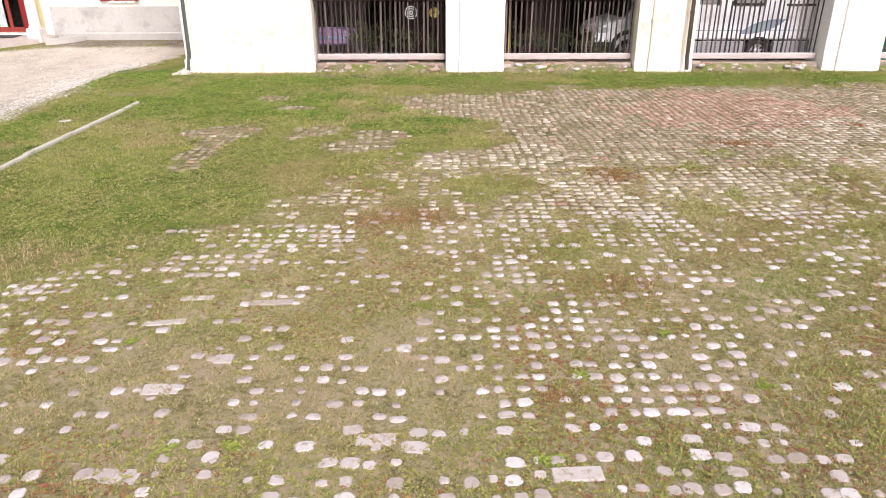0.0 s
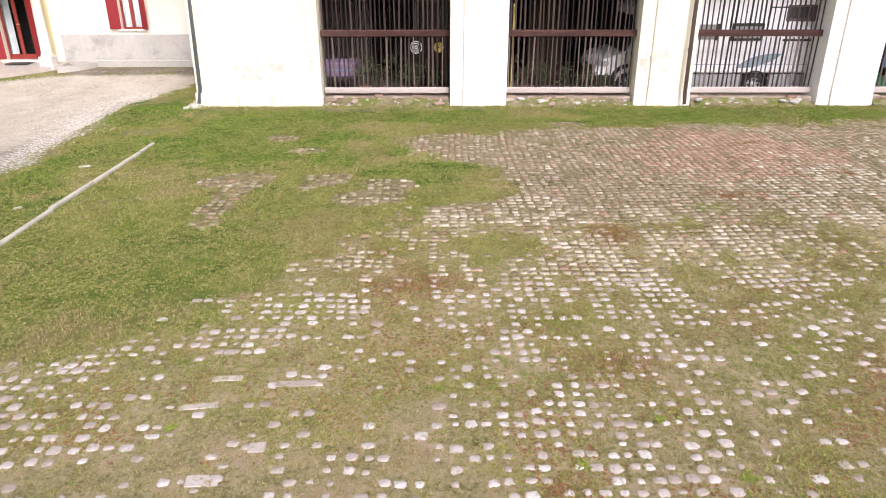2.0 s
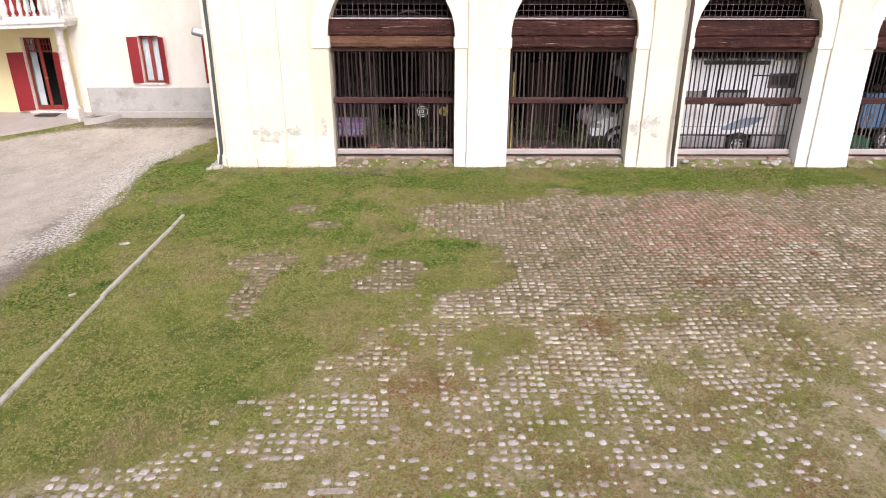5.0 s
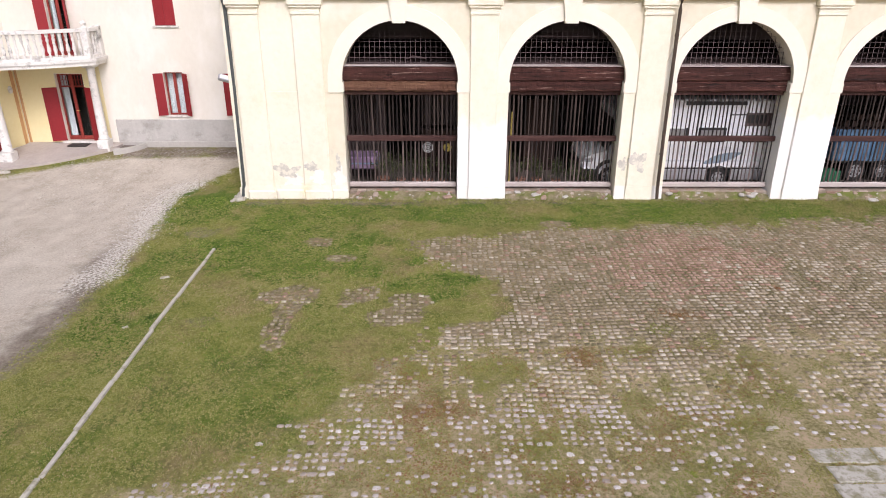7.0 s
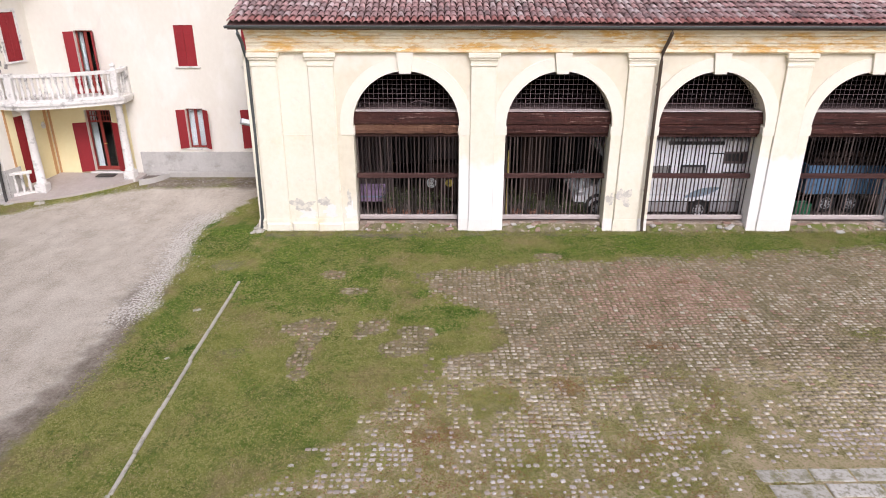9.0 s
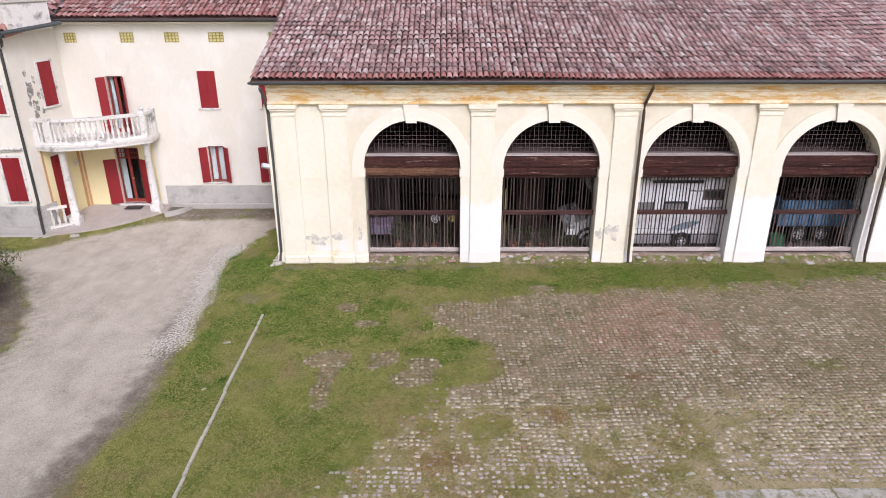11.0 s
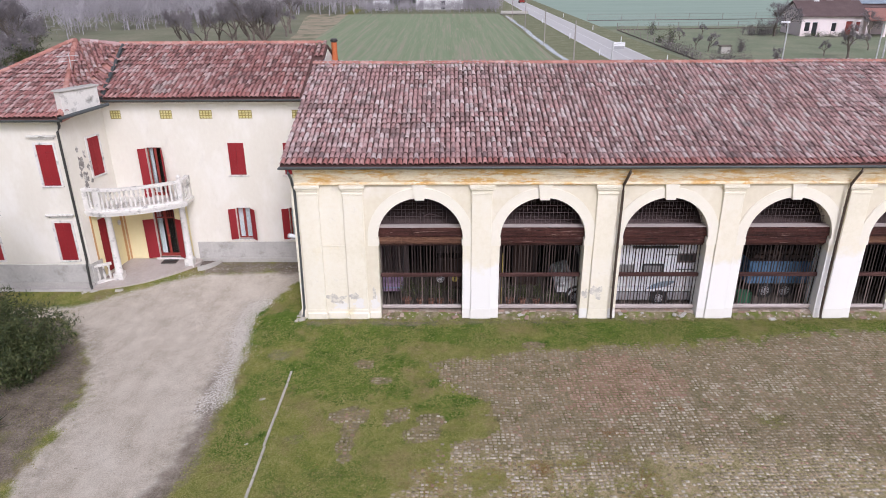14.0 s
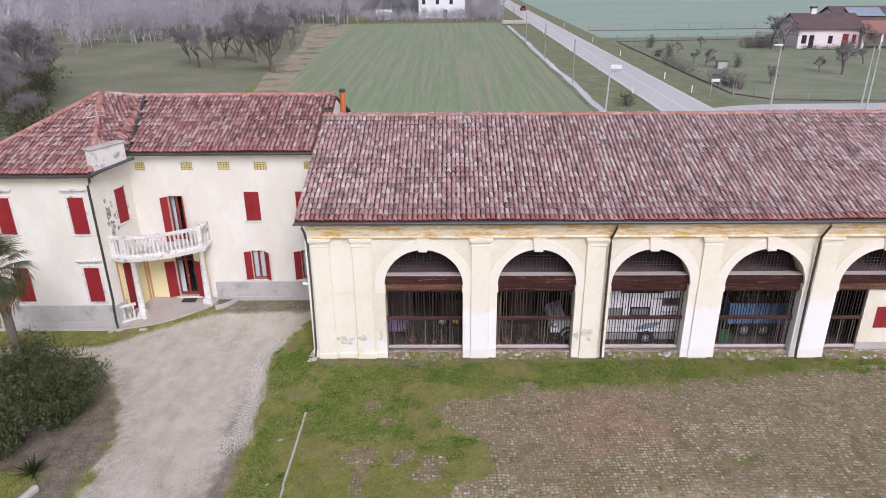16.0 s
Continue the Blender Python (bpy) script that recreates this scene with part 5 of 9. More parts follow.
def window(F, u0, u1, z0, z1, ajar=False, hood=False, angle=105, surround=True, sill=True, door=False, angle_r=None):
    """A shuttered window in the wall of pose F: surround, sill, shutters, and when ajar the glazing and curtains behind."""
    w = tagged(new("door" if door else "window"), "glazed door with open red shutters" if door else ("open red shutters" if ajar else "closed red shutters"))
    w.parent = house
    w.matrix_basis = F
    if surround:
        me = Mesh()
        b = 0.1
        me.box(u0 - b, u0, -0.02, 0.03, z0, z1 + b, 0.006)
        me.box(u1, u1 + b, -0.02, 0.03, z0, z1 + b, 0.006)
        me.box(u0, u1, -0.02, 0.03, z1, z1 + b, 0.006)
        put("surround", me, M_STONEW, w)
    if sill:
        put("sill", Mesh().box(u0 - 0.1, u1 + 0.1, -0.06, 0.1, z0 - 0.06, z0, 0.012), M_STONEW, w)
    if hood:
        me = Mesh()
        me.box(u0 - 0.13, u1 + 0.13, -0.05, 0.03, z1 + 0.22, z1 + 0.3, 0.01)
        me.box(u0 - 0.22, u1 + 0.22, -0.13, 0.03, z1 + 0.3, z1 + 0.38, 0.02)
        put("hood_moulding", me, M_STONEW, w)
    hw = (u1 - u0) / 2
    if not ajar:
        leaf("shutter", hw - 0.005, z1 - z0 - 0.02, w, pose(u0 + 0.002, 0.02, z0 + 0.01))
        leaf("shutter", hw - 0.005, z1 - z0 - 0.02, w, pose(u1 - 0.002, 0.02, z0 + 0.01) @ Matrix.Diagonal((-1, 1, 1, 1)))
        return w
    ar = angle_r or angle
    zt = z1 - (0.42 if door == 1 else 0.02)
    leaf("shutter", hw - 0.005, zt - z0 - 0.02, w, pose(u0 - 0.01, -0.025, z0 + 0.01, 0, 0, -angle))
    leaf("shutter", hw - 0.005, zt - z0 - 0.02, w, pose(u1 + 0.01, -0.025, z0 + 0.01, 0, 0, ar) @ Matrix.Diagonal((-1, 1, 1, 1)))
    fr = Mesh()
    y0, y1, t = 0.12, 0.17, 0.055
    for a, b in ((u0, u0 + t), (u0 + hw - t * 0.9, u0 + hw + t * 0.9), (u1 - t, u1)):
        fr.box(a, b, y0, y1, z0, z1, 0.006)
    zs = [(z0, z0 + t), (z1 - t, z1)]
    if door:
        zs = [(z0, z0 + 0.14), (z1 - t, z1)] + ([(z1 - 0.45, z1 - 0.4)] if door == 1 else [])
    for a, b in zs:
        fr.box(u0 + t, u0 + hw - t, y0, y1, a, b, 0.006)
        fr.box(u0 + hw + t, u1 - t, y0, y1, a, b, 0.006)
    put("window_frame", fr, M_DOORWOOD, w)
    for a, b in ((u0 + t, u0 + hw - t), (u0 + hw + t, u1 - t)):
        p = put("pane", Mesh().box(a, b, 0.142, 0.148, z0 + 0.05, z1 - 0.05), M_GLASS, w)
        p.visible_shadow = False
    if door == 1:
        gr = Mesh()
        k = u0 + 0.08
        while k < u1 - 0.05:
            gr.box(k, k + 0.02, 0.1, 0.115, z1 - 0.4, z1 - 0.02)
            k += 0.1
        gr.box(u0, u1, 0.098, 0.117, z1 - 0.22, z1 - 0.2)
        put("fanlight_grille", gr, M_DOORWOOD, w)
        put("handle", Mesh().tube([(u0 + hw + 0.02, 0.1, z0 + 1.0), (u0 + hw + 0.02, 0.06, z0 + 1.0), (u0 + hw + 0.12, 0.06, z0 + 1.0)], 0.011, 6), M_YGRILLE, w)
    # hanging curtains behind the glass, in folds
    for a, b, mt in ((u0 + t * 0.5, u0 + hw * 0.94, M_CURT), (u0 + hw * 1.06, u1 - t * 0.5, M_CURT)) if not door else ((u0 + t, u0 + hw * 0.55, M_CURT), (u0 + hw * 1.6, u1 - t, M_CURTR)):
        n = 16
        v, f = [], []
        for k in range(n + 1):
            x = a + (b - a) * k / n
            y = 0.24 + 0.018 * math.sin(k * 2.1)
            v += [(x, y, z0 + 0.02), (x, y, z1 - 0.03), (x, y + 0.004, z0 + 0.02), (x, y + 0.004, z1 - 0.03)]
        for k in range(n):
            f += [(4 * k, 4 * k + 4, 4 * k + 5, 4 * k + 1), (4 * k + 2, 4 * k + 3, 4 * k + 7, 4 * k + 6)]
        put("curtain", Mesh().add(v, f), mt, w)
    return w


ZE = 7.38                                 # underside of the main eaves
main_holes = [(-7.02, -6.38, 3.3, 5.42), (-3.62, -2.96, 4.24, 5.6), (-1.34, -0.68, 4.24, 5.6), (-3.62, -3.0, 1.36, 2.78), (-1.34, -0.72, 1.36, 2.78), (-7.2, -6.3, 0.5, 2.72)]
vents = [(-8.22, -7.78, 6.6, 6.95), (-6.2, -5.7, 6.6, 6.95), (-4.6, -4.08, 6.6, 6.95), (-3.02, -2.46, 6.6, 6.95), (-0.84, -0.3, 6.6, 6.95)]
me = Mesh()
holed_wall(me, CORNER.x, 0.1, 0.0, ZE, 0.4, main_holes + vents, MAIN)
put("front_wall", me, M_HOUSE, house, weld=True)
wing_holes = [(-10.22, -9.56, 4.46, 6.08), (-13.3, -12.64, 4.46, 6.08), (-10.22, -9.56, 1.3, 2.92), (-13.3, -12.6, 1.3, 2.92)]
me = Mesh()
holed_wall(me, W0, W1, 0.0, 7.05, 0.4, wing_holes, WING)
put("wing_wall", me, M_HOUSE, house, weld=True)
me = Mesh()
cant_holes = [(1.15, 1.75, 4.5, 6.05), (0.8, 1.28, 0.4, 2.75)]
holed_wall(me, 0.0, CLEN, 0.0, 7.2, 0.35, cant_holes, CANT)
put("canted_wall", me, M_HOUSE, house, "canted wall with flaking plaster", weld=True)
me = Mesh()
me.box(W0, W0 + 0.4, WY + 0.4, 13, 0, 7.05)
me.box(W0, -0.1, 12.6, 13, 0, 7.05)
put("rear_walls", me, M_HOUSE, house)
put("end_wall", Mesh().add([(-0.12, HY + 0.4, 0), (-0.12, 12.6, 0), (-0.12, 12.6, 7.2), (-0.12, 8.75, 8.85), (-0.12, HY + 0.4, 7.35),
                            (0.1, HY + 0.4, 0), (0.1, 12.6, 0), (0.1, 12.6, 7.2), (0.1, 8.75, 8.85), (0.1, HY + 0.4, 7.35)],
                           [(0, 1, 2, 3, 4), (9, 8, 7, 6, 5), (3, 8, 9, 4), (2, 7, 8, 3), (0, 4, 9, 5)]), M_HOUSE, house)
# Upright dark sheets behind the windows, added as the rooms' shade; ceilings coloured alike.
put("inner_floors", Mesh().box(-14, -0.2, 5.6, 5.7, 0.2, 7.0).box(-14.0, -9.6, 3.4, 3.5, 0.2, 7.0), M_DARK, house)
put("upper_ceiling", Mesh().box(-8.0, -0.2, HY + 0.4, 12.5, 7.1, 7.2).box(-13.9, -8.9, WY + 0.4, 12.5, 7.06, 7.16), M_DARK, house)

# plinths
me = Mesh().box(-5.45, 0.08, HY - 0.05, HY, 0.1, 1.22, 0.012)
put("plinth", me, M_PLINTH, house, "grey rendered plinth")
for cx_, cz_, rr in ((0.62, 5.15, 0.2), (0.75, 4.6, 0.16), (0.5, 4.75, 0.1), (0.85, 5.5, 0.1), (0.95, 4.95, 0.1), (0.7, 4.2, 0.12), (1.0, 4.4, 0.08), (0.55, 5.75, 0.09)):
    me = Mesh()
    pts = [(cx_ + rr * (0.7 + 0.5 * noise.noise((math.cos(a) * 2 + cx_ * 9, math.sin(a) * 2, cz_))) * math.cos(a), cz_ + 2.0 * rr * (0.7 + 0.5 * noise.noise((math.cos(a) * 2 + cx_ * 9, math.sin(a) * 2, cz_))) * math.sin(a)) for a in [2 * math.pi * k / 24 for k in range(24)]]
    me.add([(u, -0.004, w_) for u, w_ in pts] + [(u, 0.0, w_) for u, w_ in pts], [tuple(range(24))] + [(k, (k + 1) % 24, 24 + (k + 1) % 24, 24 + k) for k in range(24)], CANT)
    put("peeled_patch", me, M_GRIME, house)
put("plinth_foot", Mesh().box(-5.4, 0.08, HY - 0.12, HY - 0.05, 0.05, 0.5, 0.03), M_CONC, house)
put("wing_plinth", Mesh().box(W0, W1 + 0.02, WY - 0.05, WY, -0.05, 1.12, 0.012), M_PLINTH, house, "grey rendered plinth")
put("wing_plinth_foot", Mesh().box(W0, W1 + 0.06, WY - 0.14, WY - 0.05, -0.05, 0.34, 0.02), M_CONC, house)
put("canted_plinth", Mesh().box(0.0, 0.6, -0.05, 0, -0.05, 1.12, 0.01, CANT), M_PLINTH, house)
put("wing_footing", Mesh().box(W0, W1 + 0.25, WY - 0.42, WY - 0.13, -0.05, 0.12, 0.03), M_CONC, house)

# windows
window(MAIN, *main_holes[0], ajar=True, angle=150, angle_r=108, surround=False, sill=False, door=2)
window(MAIN, *main_holes[1], surround=False)
window(MAIN, *main_holes[2], surround=False)
window(MAIN, *main_holes[3], ajar=True, surround=False, angle=160, angle_r=135)
window(MAIN, *main_holes[4], ajar=True, surround=False, angle=160, angle_r=135)
window(MAIN, *main_holes[5], ajar=True, surround=False, sill=False, door=1, angle=160, angle_r=150)
for k, h in enumerate(wing_holes):
    window(WING, *h, hood=True)
window(CANT, *cant_holes[0])
window(CANT, *cant_holes[1], surround=False, sill=False)
for a, b, c_, d in vents:
    v = tagged(new("attic_vent"), "small yellow attic vent grille")
    v.parent = house
    put("backing", Mesh().box(a, b, HY + 0.07, HY + 0.1, c_, d), M_YBACK, v)
    me = Mesh()
    for k in range(0, 5):
        x = a + 0.02 + (b - a - 0.04) * k / 4
        me.box(x - 0.013, x + 0.013, HY + 0.02, HY + 0.04, c_, d)
    for k in range(0, 4):
        z = c_ + 0.02 + (d - c_ - 0.04) * k / 3
        me.box(a, b, HY + 0.02, HY + 0.04, z - 0.013, z + 0.013)
    put("grille", me, M_GRILLE, v)

# eaves, gutters, downpipe
prof = [(0, -0.16), (-0.1, -0.16), (-0.13, -0.1), (-0.24, -0.06), (-0.24, 0.0), (0, 0.0)]
put("eaves_moulding", Mesh().sweep([(HY + a, ZE + b) for a, b in prof], CORNER.x + 0.1, -0.32), M_HOUSE, house)
put("wing_eaves_moulding", Mesh().sweep([(WY + a, 7.05 + b) for a, b in prof], W0 - 0.2, W1 + 0.1), M_HOUSE, house)
half = [(-0.07 * math.cos(math.pi * k / 8), -0.07 * math.sin(math.pi * k / 8)) for k in range(9)]
half += [(0.062 * math.cos(math.pi * k / 8), -0.062 * math.sin(math.pi * k / 8)) for k in range(9)]
put("gutter", Mesh().sweep([(HY - 0.42 + a, ZE + 0.06 + b) for a, b in half], CORNER.x - 0.1, -0.34), M_GUTTER, house)
put("wing_gutter", Mesh().sweep([(WY - 0.42 + a, 7.1 + b) for a, b in half], W0 - 0.3, W1 + 0.35), M_GUTTER, house)
put("downpipe", Mesh().tube([(W1 + 0.22, WY - 0.42, 7.02), (W1 + 0.2, WY - 0.36, 6.9), (W1 + 0.02, WY - 0.1, 6.75), (W1 - 0.08, WY - 0.09, 6.6), (W1 - 0.08, WY - 0.09, 1.3), (W1 - 0.08, WY - 0.16, 1.1), (W1 - 0.08, WY - 0.2, 0.3), (W1 + 0.0, WY - 0.3, 0.12)], 0.05, 8), M_IRON, house)

# roofs of house and wing
EZ = ZE + 0.06
sl = 0.36
ridge_y, ridge_z = 8.75, EZ + sl * (8.75 - (HY - 0.36))
rng = random.Random(12)


def tile_triangle(roof, tri, rng):
    """Tiles over a sloping triangle, in level rows."""
    n3 = (tri[1] - tri[0]).cross(tri[2] - tri[0]).normalized()
    n3 = n3 if n3.z > 0 else -n3
    U3 = Vector((-n3.y, n3.x, 0)).normalized()
    V3 = n3.cross(U3)
    q = [((p - tri[0]).dot(U3), (p - tri[0]).dot(V3)) for p in tri]
    u0, v0 = min(a for a, b in q), min(b for a, b in q)
    w, h = max(a for a, b in q) - u0, max(b for a, b in q) - v0
    q = [(a - u0, b - v0) for a, b in q]
    area = (q[1][0] - q[0][0]) * (q[2][1] - q[0][1]) - (q[1][1] - q[0][1]) * (q[2][0] - q[0][0])
    if area < 0:
        q = q[::-1]

    def inside(u, v):
        """The tile's foot and its head both lie on the slope."""
        return all((bx - ax) * (v + dv - ay) - (by - ay) * (u - ax) > -0.06 * math.hypot(bx - ax, by - ay) for dv in (0.04, 0.3) for (ax, ay), (bx, by) in zip(q, q[1:] + q[:1]))

    lay_tiles(roof, tri[0] + U3 * u0 + V3 * v0, U3, V3, w, h, inside, rng, material=M_TILEH)


def house_roof():
    U = Vector((1, 0, 0))
    V = Vector((0, 1, sl)).normalized()
    O = Vector((-10.2, HY - 0.36, EZ))
    L = math.hypot(ridge_y - O.y, ridge_z - O.z)
    x1 = -0.3
    # the valley towards the wing cuts the left end
    left = lambda v: 1.9 - 0.75 * v / L
    W = x1 - O.x
    roof = put("roof", channel_sheet(O, U, V, [(left(0), 0), (W, 0), (W, L), (left(L), L)]), M_UNDER, house, "barrel-tiled hipped and pitched roof")
    lay_tiles(roof, O, U, V, W - 0.02, L - 0.08, lambda u, v: u > left(v) + 0.12, rng, eave_new=True, material=M_TILEH)
    # the short piece of roof behind the barn's ridge
    v0 = math.hypot(7.25 - O.y, sl * (7.25 - O.y))
    Oe = O + U * W
    put("roof_end", channel_sheet(Oe, U, V, [(0, v0), (0.4, v0), (0.4, L), (0, L)]), M_UNDER, house)
    lay_tiles(roof, Oe, U, V, 0.4, L - 0.08, lambda u, v: v > v0, rng, material=M_TILEH)
    ridge_tiles(roof, (-9.2, ridge_y, ridge_z + 0.08), (0.12, ridge_y, ridge_z + 0.08), rng, M_RIDGE)
    back = channel_sheet(Vector((0.1, ridge_y + 4.4, ridge_z - sl * 4.4)), Vector((-1, 0, 0)), Vector((0, -1, sl)).normalized(), [(0, 0), (9.5, 0), (9.5, 4.68), (0, 4.68)])
    put("rear_slope", back, M_UNDER, house)
    # wing: hipped roof with its peak behind
    P = Vector((-10.95, 8.4, 9.28))
    A, B = Vector((W0 - 0.35, WY - 0.36, 7.12)), Vector((W1 + 0.3, WY - 0.36, 7.12))
    U2 = Vector((1, 0, 0))
    V2 = (P - Vector((P.x, A.y, A.z))).normalized()
    Lw = (P - Vector((P.x, A.y, A.z))).length
    Ww = (B - A).x
    pu = P.x - A.x
    inside = lambda u, v: v < Lw and u > pu * v / Lw + 0.05 and u < Ww - (Ww - pu) * v / Lw - 0.05
    put("wing_roof", channel_sheet(A, U2, V2, [(0, 0), (Ww, 0), (pu, Lw)]), M_UNDER, house)
    lay_tiles(roof, A, U2, V2, Ww, Lw, inside, rng, eave_new=True, material=M_TILEH)
    # the slope between the hip and the valley
    C, D = Vector((O.x + left(0), O.y, EZ)), Vector((O.x + left(L), ridge_y, ridge_z + 0.01))
    me = Mesh().add([tuple(B), tuple(C), tuple(D), tuple(P), *[tuple(q - Vector((0, 0, 0.12))) for q in (B, C, D, P)]],
                    [(0, 1, 2), (0, 2, 3), (4, 5, 1, 0), (5, 6, 2, 1), (6, 7, 3, 2), (7, 4, 0, 3)])
    put("side_slope", me, M_RIDGE, house)
    for tri in ((B, C, D), (B, D, P)):
        tile_triangle(roof, tri, rng)
    ridge_tiles(roof, tuple(B + Vector((0, 0, 0.09))), tuple(P + Vector((0, 0, 0.09))), rng, M_RIDGE)
    ridge_tiles(roof, tuple(A + Vector((0, 0, 0.09))), tuple(P + Vector((0, 0, 0.09))), rng, M_RIDGE)
    ridge_tiles(roof, tuple(D + Vector((0, 0, 0.03))), tuple(P + Vector((0, 0, 0.05))), rng, M_TILE)
    put("valley_gutter", Mesh().tube([tuple(C + Vector((0, 0, 0.02))), tuple(D + Vector((0, 0, 0.04)))], 0.085, 8), M_GUTTER, house)
    # rear faces of the wing roof
    E2, F2 = Vector((W0 - 0.35, 13.2, 7.12)), Vector((-8.6, 13.2, 7.4))
    put("wing_rear_slope", Mesh().add([tuple(A), tuple(P), tuple(E2), tuple(D), tuple(F2)], [(0, 1, 2), (2, 1, 3, 4)]), M_UNDER, house)


house_roof()
# the plastered parapet block at the wing's corner
me = Mesh()
d = (Vector((-8.12, 4.05, 0)) - Vector((-8.92, 2.5, 0))).normalized()
turn = math.degrees(math.atan2(d.y, d.x))
PB = pose(-8.9, 2.35, 7.16, 0, 0, turn)
me.box(0.12, 1.7, -0.03, 0.33, 0.0, 0.88, 0.02, PB)
put("parapet_block", me, M_STONEW, house, "plastered corner parapet above the gutter")
put("parapet_cap", Mesh().box(0.06, 1.76, -0.08, 0.38, 0.88, 0.96, 0.025, PB), M_CONC, house)
put("parapet_gutter", Mesh().tube([tuple(PB @ Vector((-0.25, -0.2, 0.0))), tuple(PB @ Vector((1.9, -0.2, 0.18)))], 0.07, 8), M_GUTTER, house)
# flue and aerial behind the ridge
fl2 = tagged(new("flue"), "orange flue pipe with a dark cowl")
fl2.parent = house
put("pipe", Mesh().lathe([(0.13, 7.9), (0.13, 9.0), (0.12, 9.05)], 12, pose(0.25, 9.6, 0)), M_ORANGE, fl2)
put("cowl", Mesh().lathe([(0.1, 9.05), (0.17, 9.1), (0.17, 9.16), (0.12, 9.22)], 12, pose(0.25, 9.6, 0)), M_IRON, fl2)
put("aerial", Mesh().tube([(-9.9, 5.6, 7.9), (-9.9, 5.6, 9.1)], 0.018, 6).tube([(-10.4, 5.6, 8.95), (-9.5, 5.6, 9.0)], 0.012, 6).tube([(-10.3, 5.45, 8.75), (-9.6, 5.7, 8.8)], 0.012, 6), M_GALV, house)


# ---------- porch and balcony ----------
def bez(p0, p1, p2, n):
    return [tuple((1 - t) ** 2 * Vector(p0) + 2 * t * (1 - t) * Vector(p1) + t * t * Vector(p2)) for t in [i / n for i in range(n + 1)]]


# porch paving: slopes gently to its curved front edge
edge_pts = [(-9.05, 2.1)] + bez((-8.6, 2.25), (-6.9, 2.55), (-5.35, 4.2), 14) + [(-5.3, HY - 0.03)]
poly = edge_pts + [(CORNER.x, HY - 0.02), (W1 + 0.02, WY + 0.02)]
zt = lambda y: 0.17 + 0.27 * float(smooth01(2.2, 4.7, y))
v = [(x, y, zt(y)) for x, y in poly] + [(x, y, -0.1) for x, y in poly]
n = len(poly)
put("porch_floor", Mesh().add(v, [tuple(range(n)), tuple(range(n, 2 * n))] + [(i, (i + 1) % n, n + (i + 1) % n, n + i) for i in range(n)]), M_PORCH, house, "curved stone-paved porch floor")
put("door_mat", Mesh().box(-7.0, -6.35, 4.1, 4.5, zt(4.3) + 0.0, zt(4.3) + 0.025, 0.006), M_IRON, house)
put("door_step", Mesh().box(-7.35, -6.15, HY - 0.12, HY + 0.1, 0.4, 0.5, 0.01), M_STONEW, house)
# porch inner walls in yellow with ochre bands
put("yellow_wall", Mesh().box(CORNER.x + 0.03, -7.22, HY - 0.022, HY - 0.002, 0.42, 3.2, 0.003).box(-6.28, -5.7, HY - 0.022, HY - 0.002, 0.42, 3.2, 0.003).box(-7.22, -6.28, HY - 0.022, HY - 0.002, 2.74, 3.2, 0.003), M_YELLOW, house, "pale yellow porch wall")
put("canted_yellow_wall", Mesh().box(0.5, 0.79, -0.014, -0.002, 0.35, 3.12, 0.003, CANT).box(1.29, CLEN - 0.03, -0.014, -0.002, 0.4, 3.12, 0.003, CANT), M_YELLOW, house)
put("ochre_band", Mesh().box(CORNER.x + 0.02, CORNER.x + 0.1, HY - 0.035, HY - 0.023, 0.42, 3.2, 0.003), M_OCHRE, house)
put("ochre_band", Mesh().box(0.42, 0.5, -0.024, 0.0, 0.3, 3.2, 0.003, CANT), M_OCHRE, house)
put("ochre_band", Mesh().box(2.02, 2.14, -0.024, 0.0, 0.35, 3.2, 0.003, CANT), M_OCHRE, house)
put("wall_lamp", Mesh().lathe([(0.02, 0), (0.06, 0.03), (0.07, 0.16), (0.03, 0.24)], 8, CANT @ pose(1.85, -0.1, 2.15)), M_STONEW, house)


def column(x, y, zb, zt_):
    col = tagged(new("column"), "white round porch column")
    col.parent = house
    col.matrix_basis = pose(x, y, 0)
    put("base", Mesh().box(-0.19, 0.19, -0.19, 0.19, zb - 0.1, zb + 0.28, 0.02), M_STONEW, col)
    h = zt_
    put("shaft", Mesh().lathe([(0.175, zb + 0.28), (0.175, zb + 0.33), (0.145, zb + 0.36), (0.14, zb + 1.0), (0.118, h - 0.2), (0.14, h - 0.17), (0.12, h - 0.13), (0.16, h - 0.09)], 16), M_STONEW, col, smooth=True)
    put("capital", Mesh().box(-0.19, 0.19, -0.19, 0.19, h - 0.09, h, 0.02), M_STONEW, col)


BZ = 3.32
column(-8.3, 3.02, 0.25, BZ - 0.22)
column(-5.72, 4.15, 0.38, BZ - 0.22)
bal = tagged(new("balcony"), "curved white stone balcony with balusters")
bal.parent = house
front = [(-9.05, 2.85), (-8.5, 2.72)] + bez((-8.5, 2.72), (-7.0, 2.72), (-5.45, 3.95), 14)[1:] + [(-5.42, HY)]
slab_poly = front + [(CORNER.x, HY), (W1 + 0.12, 2.85)]
put("slab", Mesh().prism(slab_poly, BZ - 0.2, BZ - 0.02), M_STONEW, bal)


def offset(path, d):
    out = []
    for i, p in enumerate(path):
        a, b = Vector(path[max(i - 1, 0)]), Vector(path[min(i + 1, len(path) - 1)])
        t = (b - a).normalized()
        out.append((p[0] + t.y * d, p[1] - t.x * d))
    return out


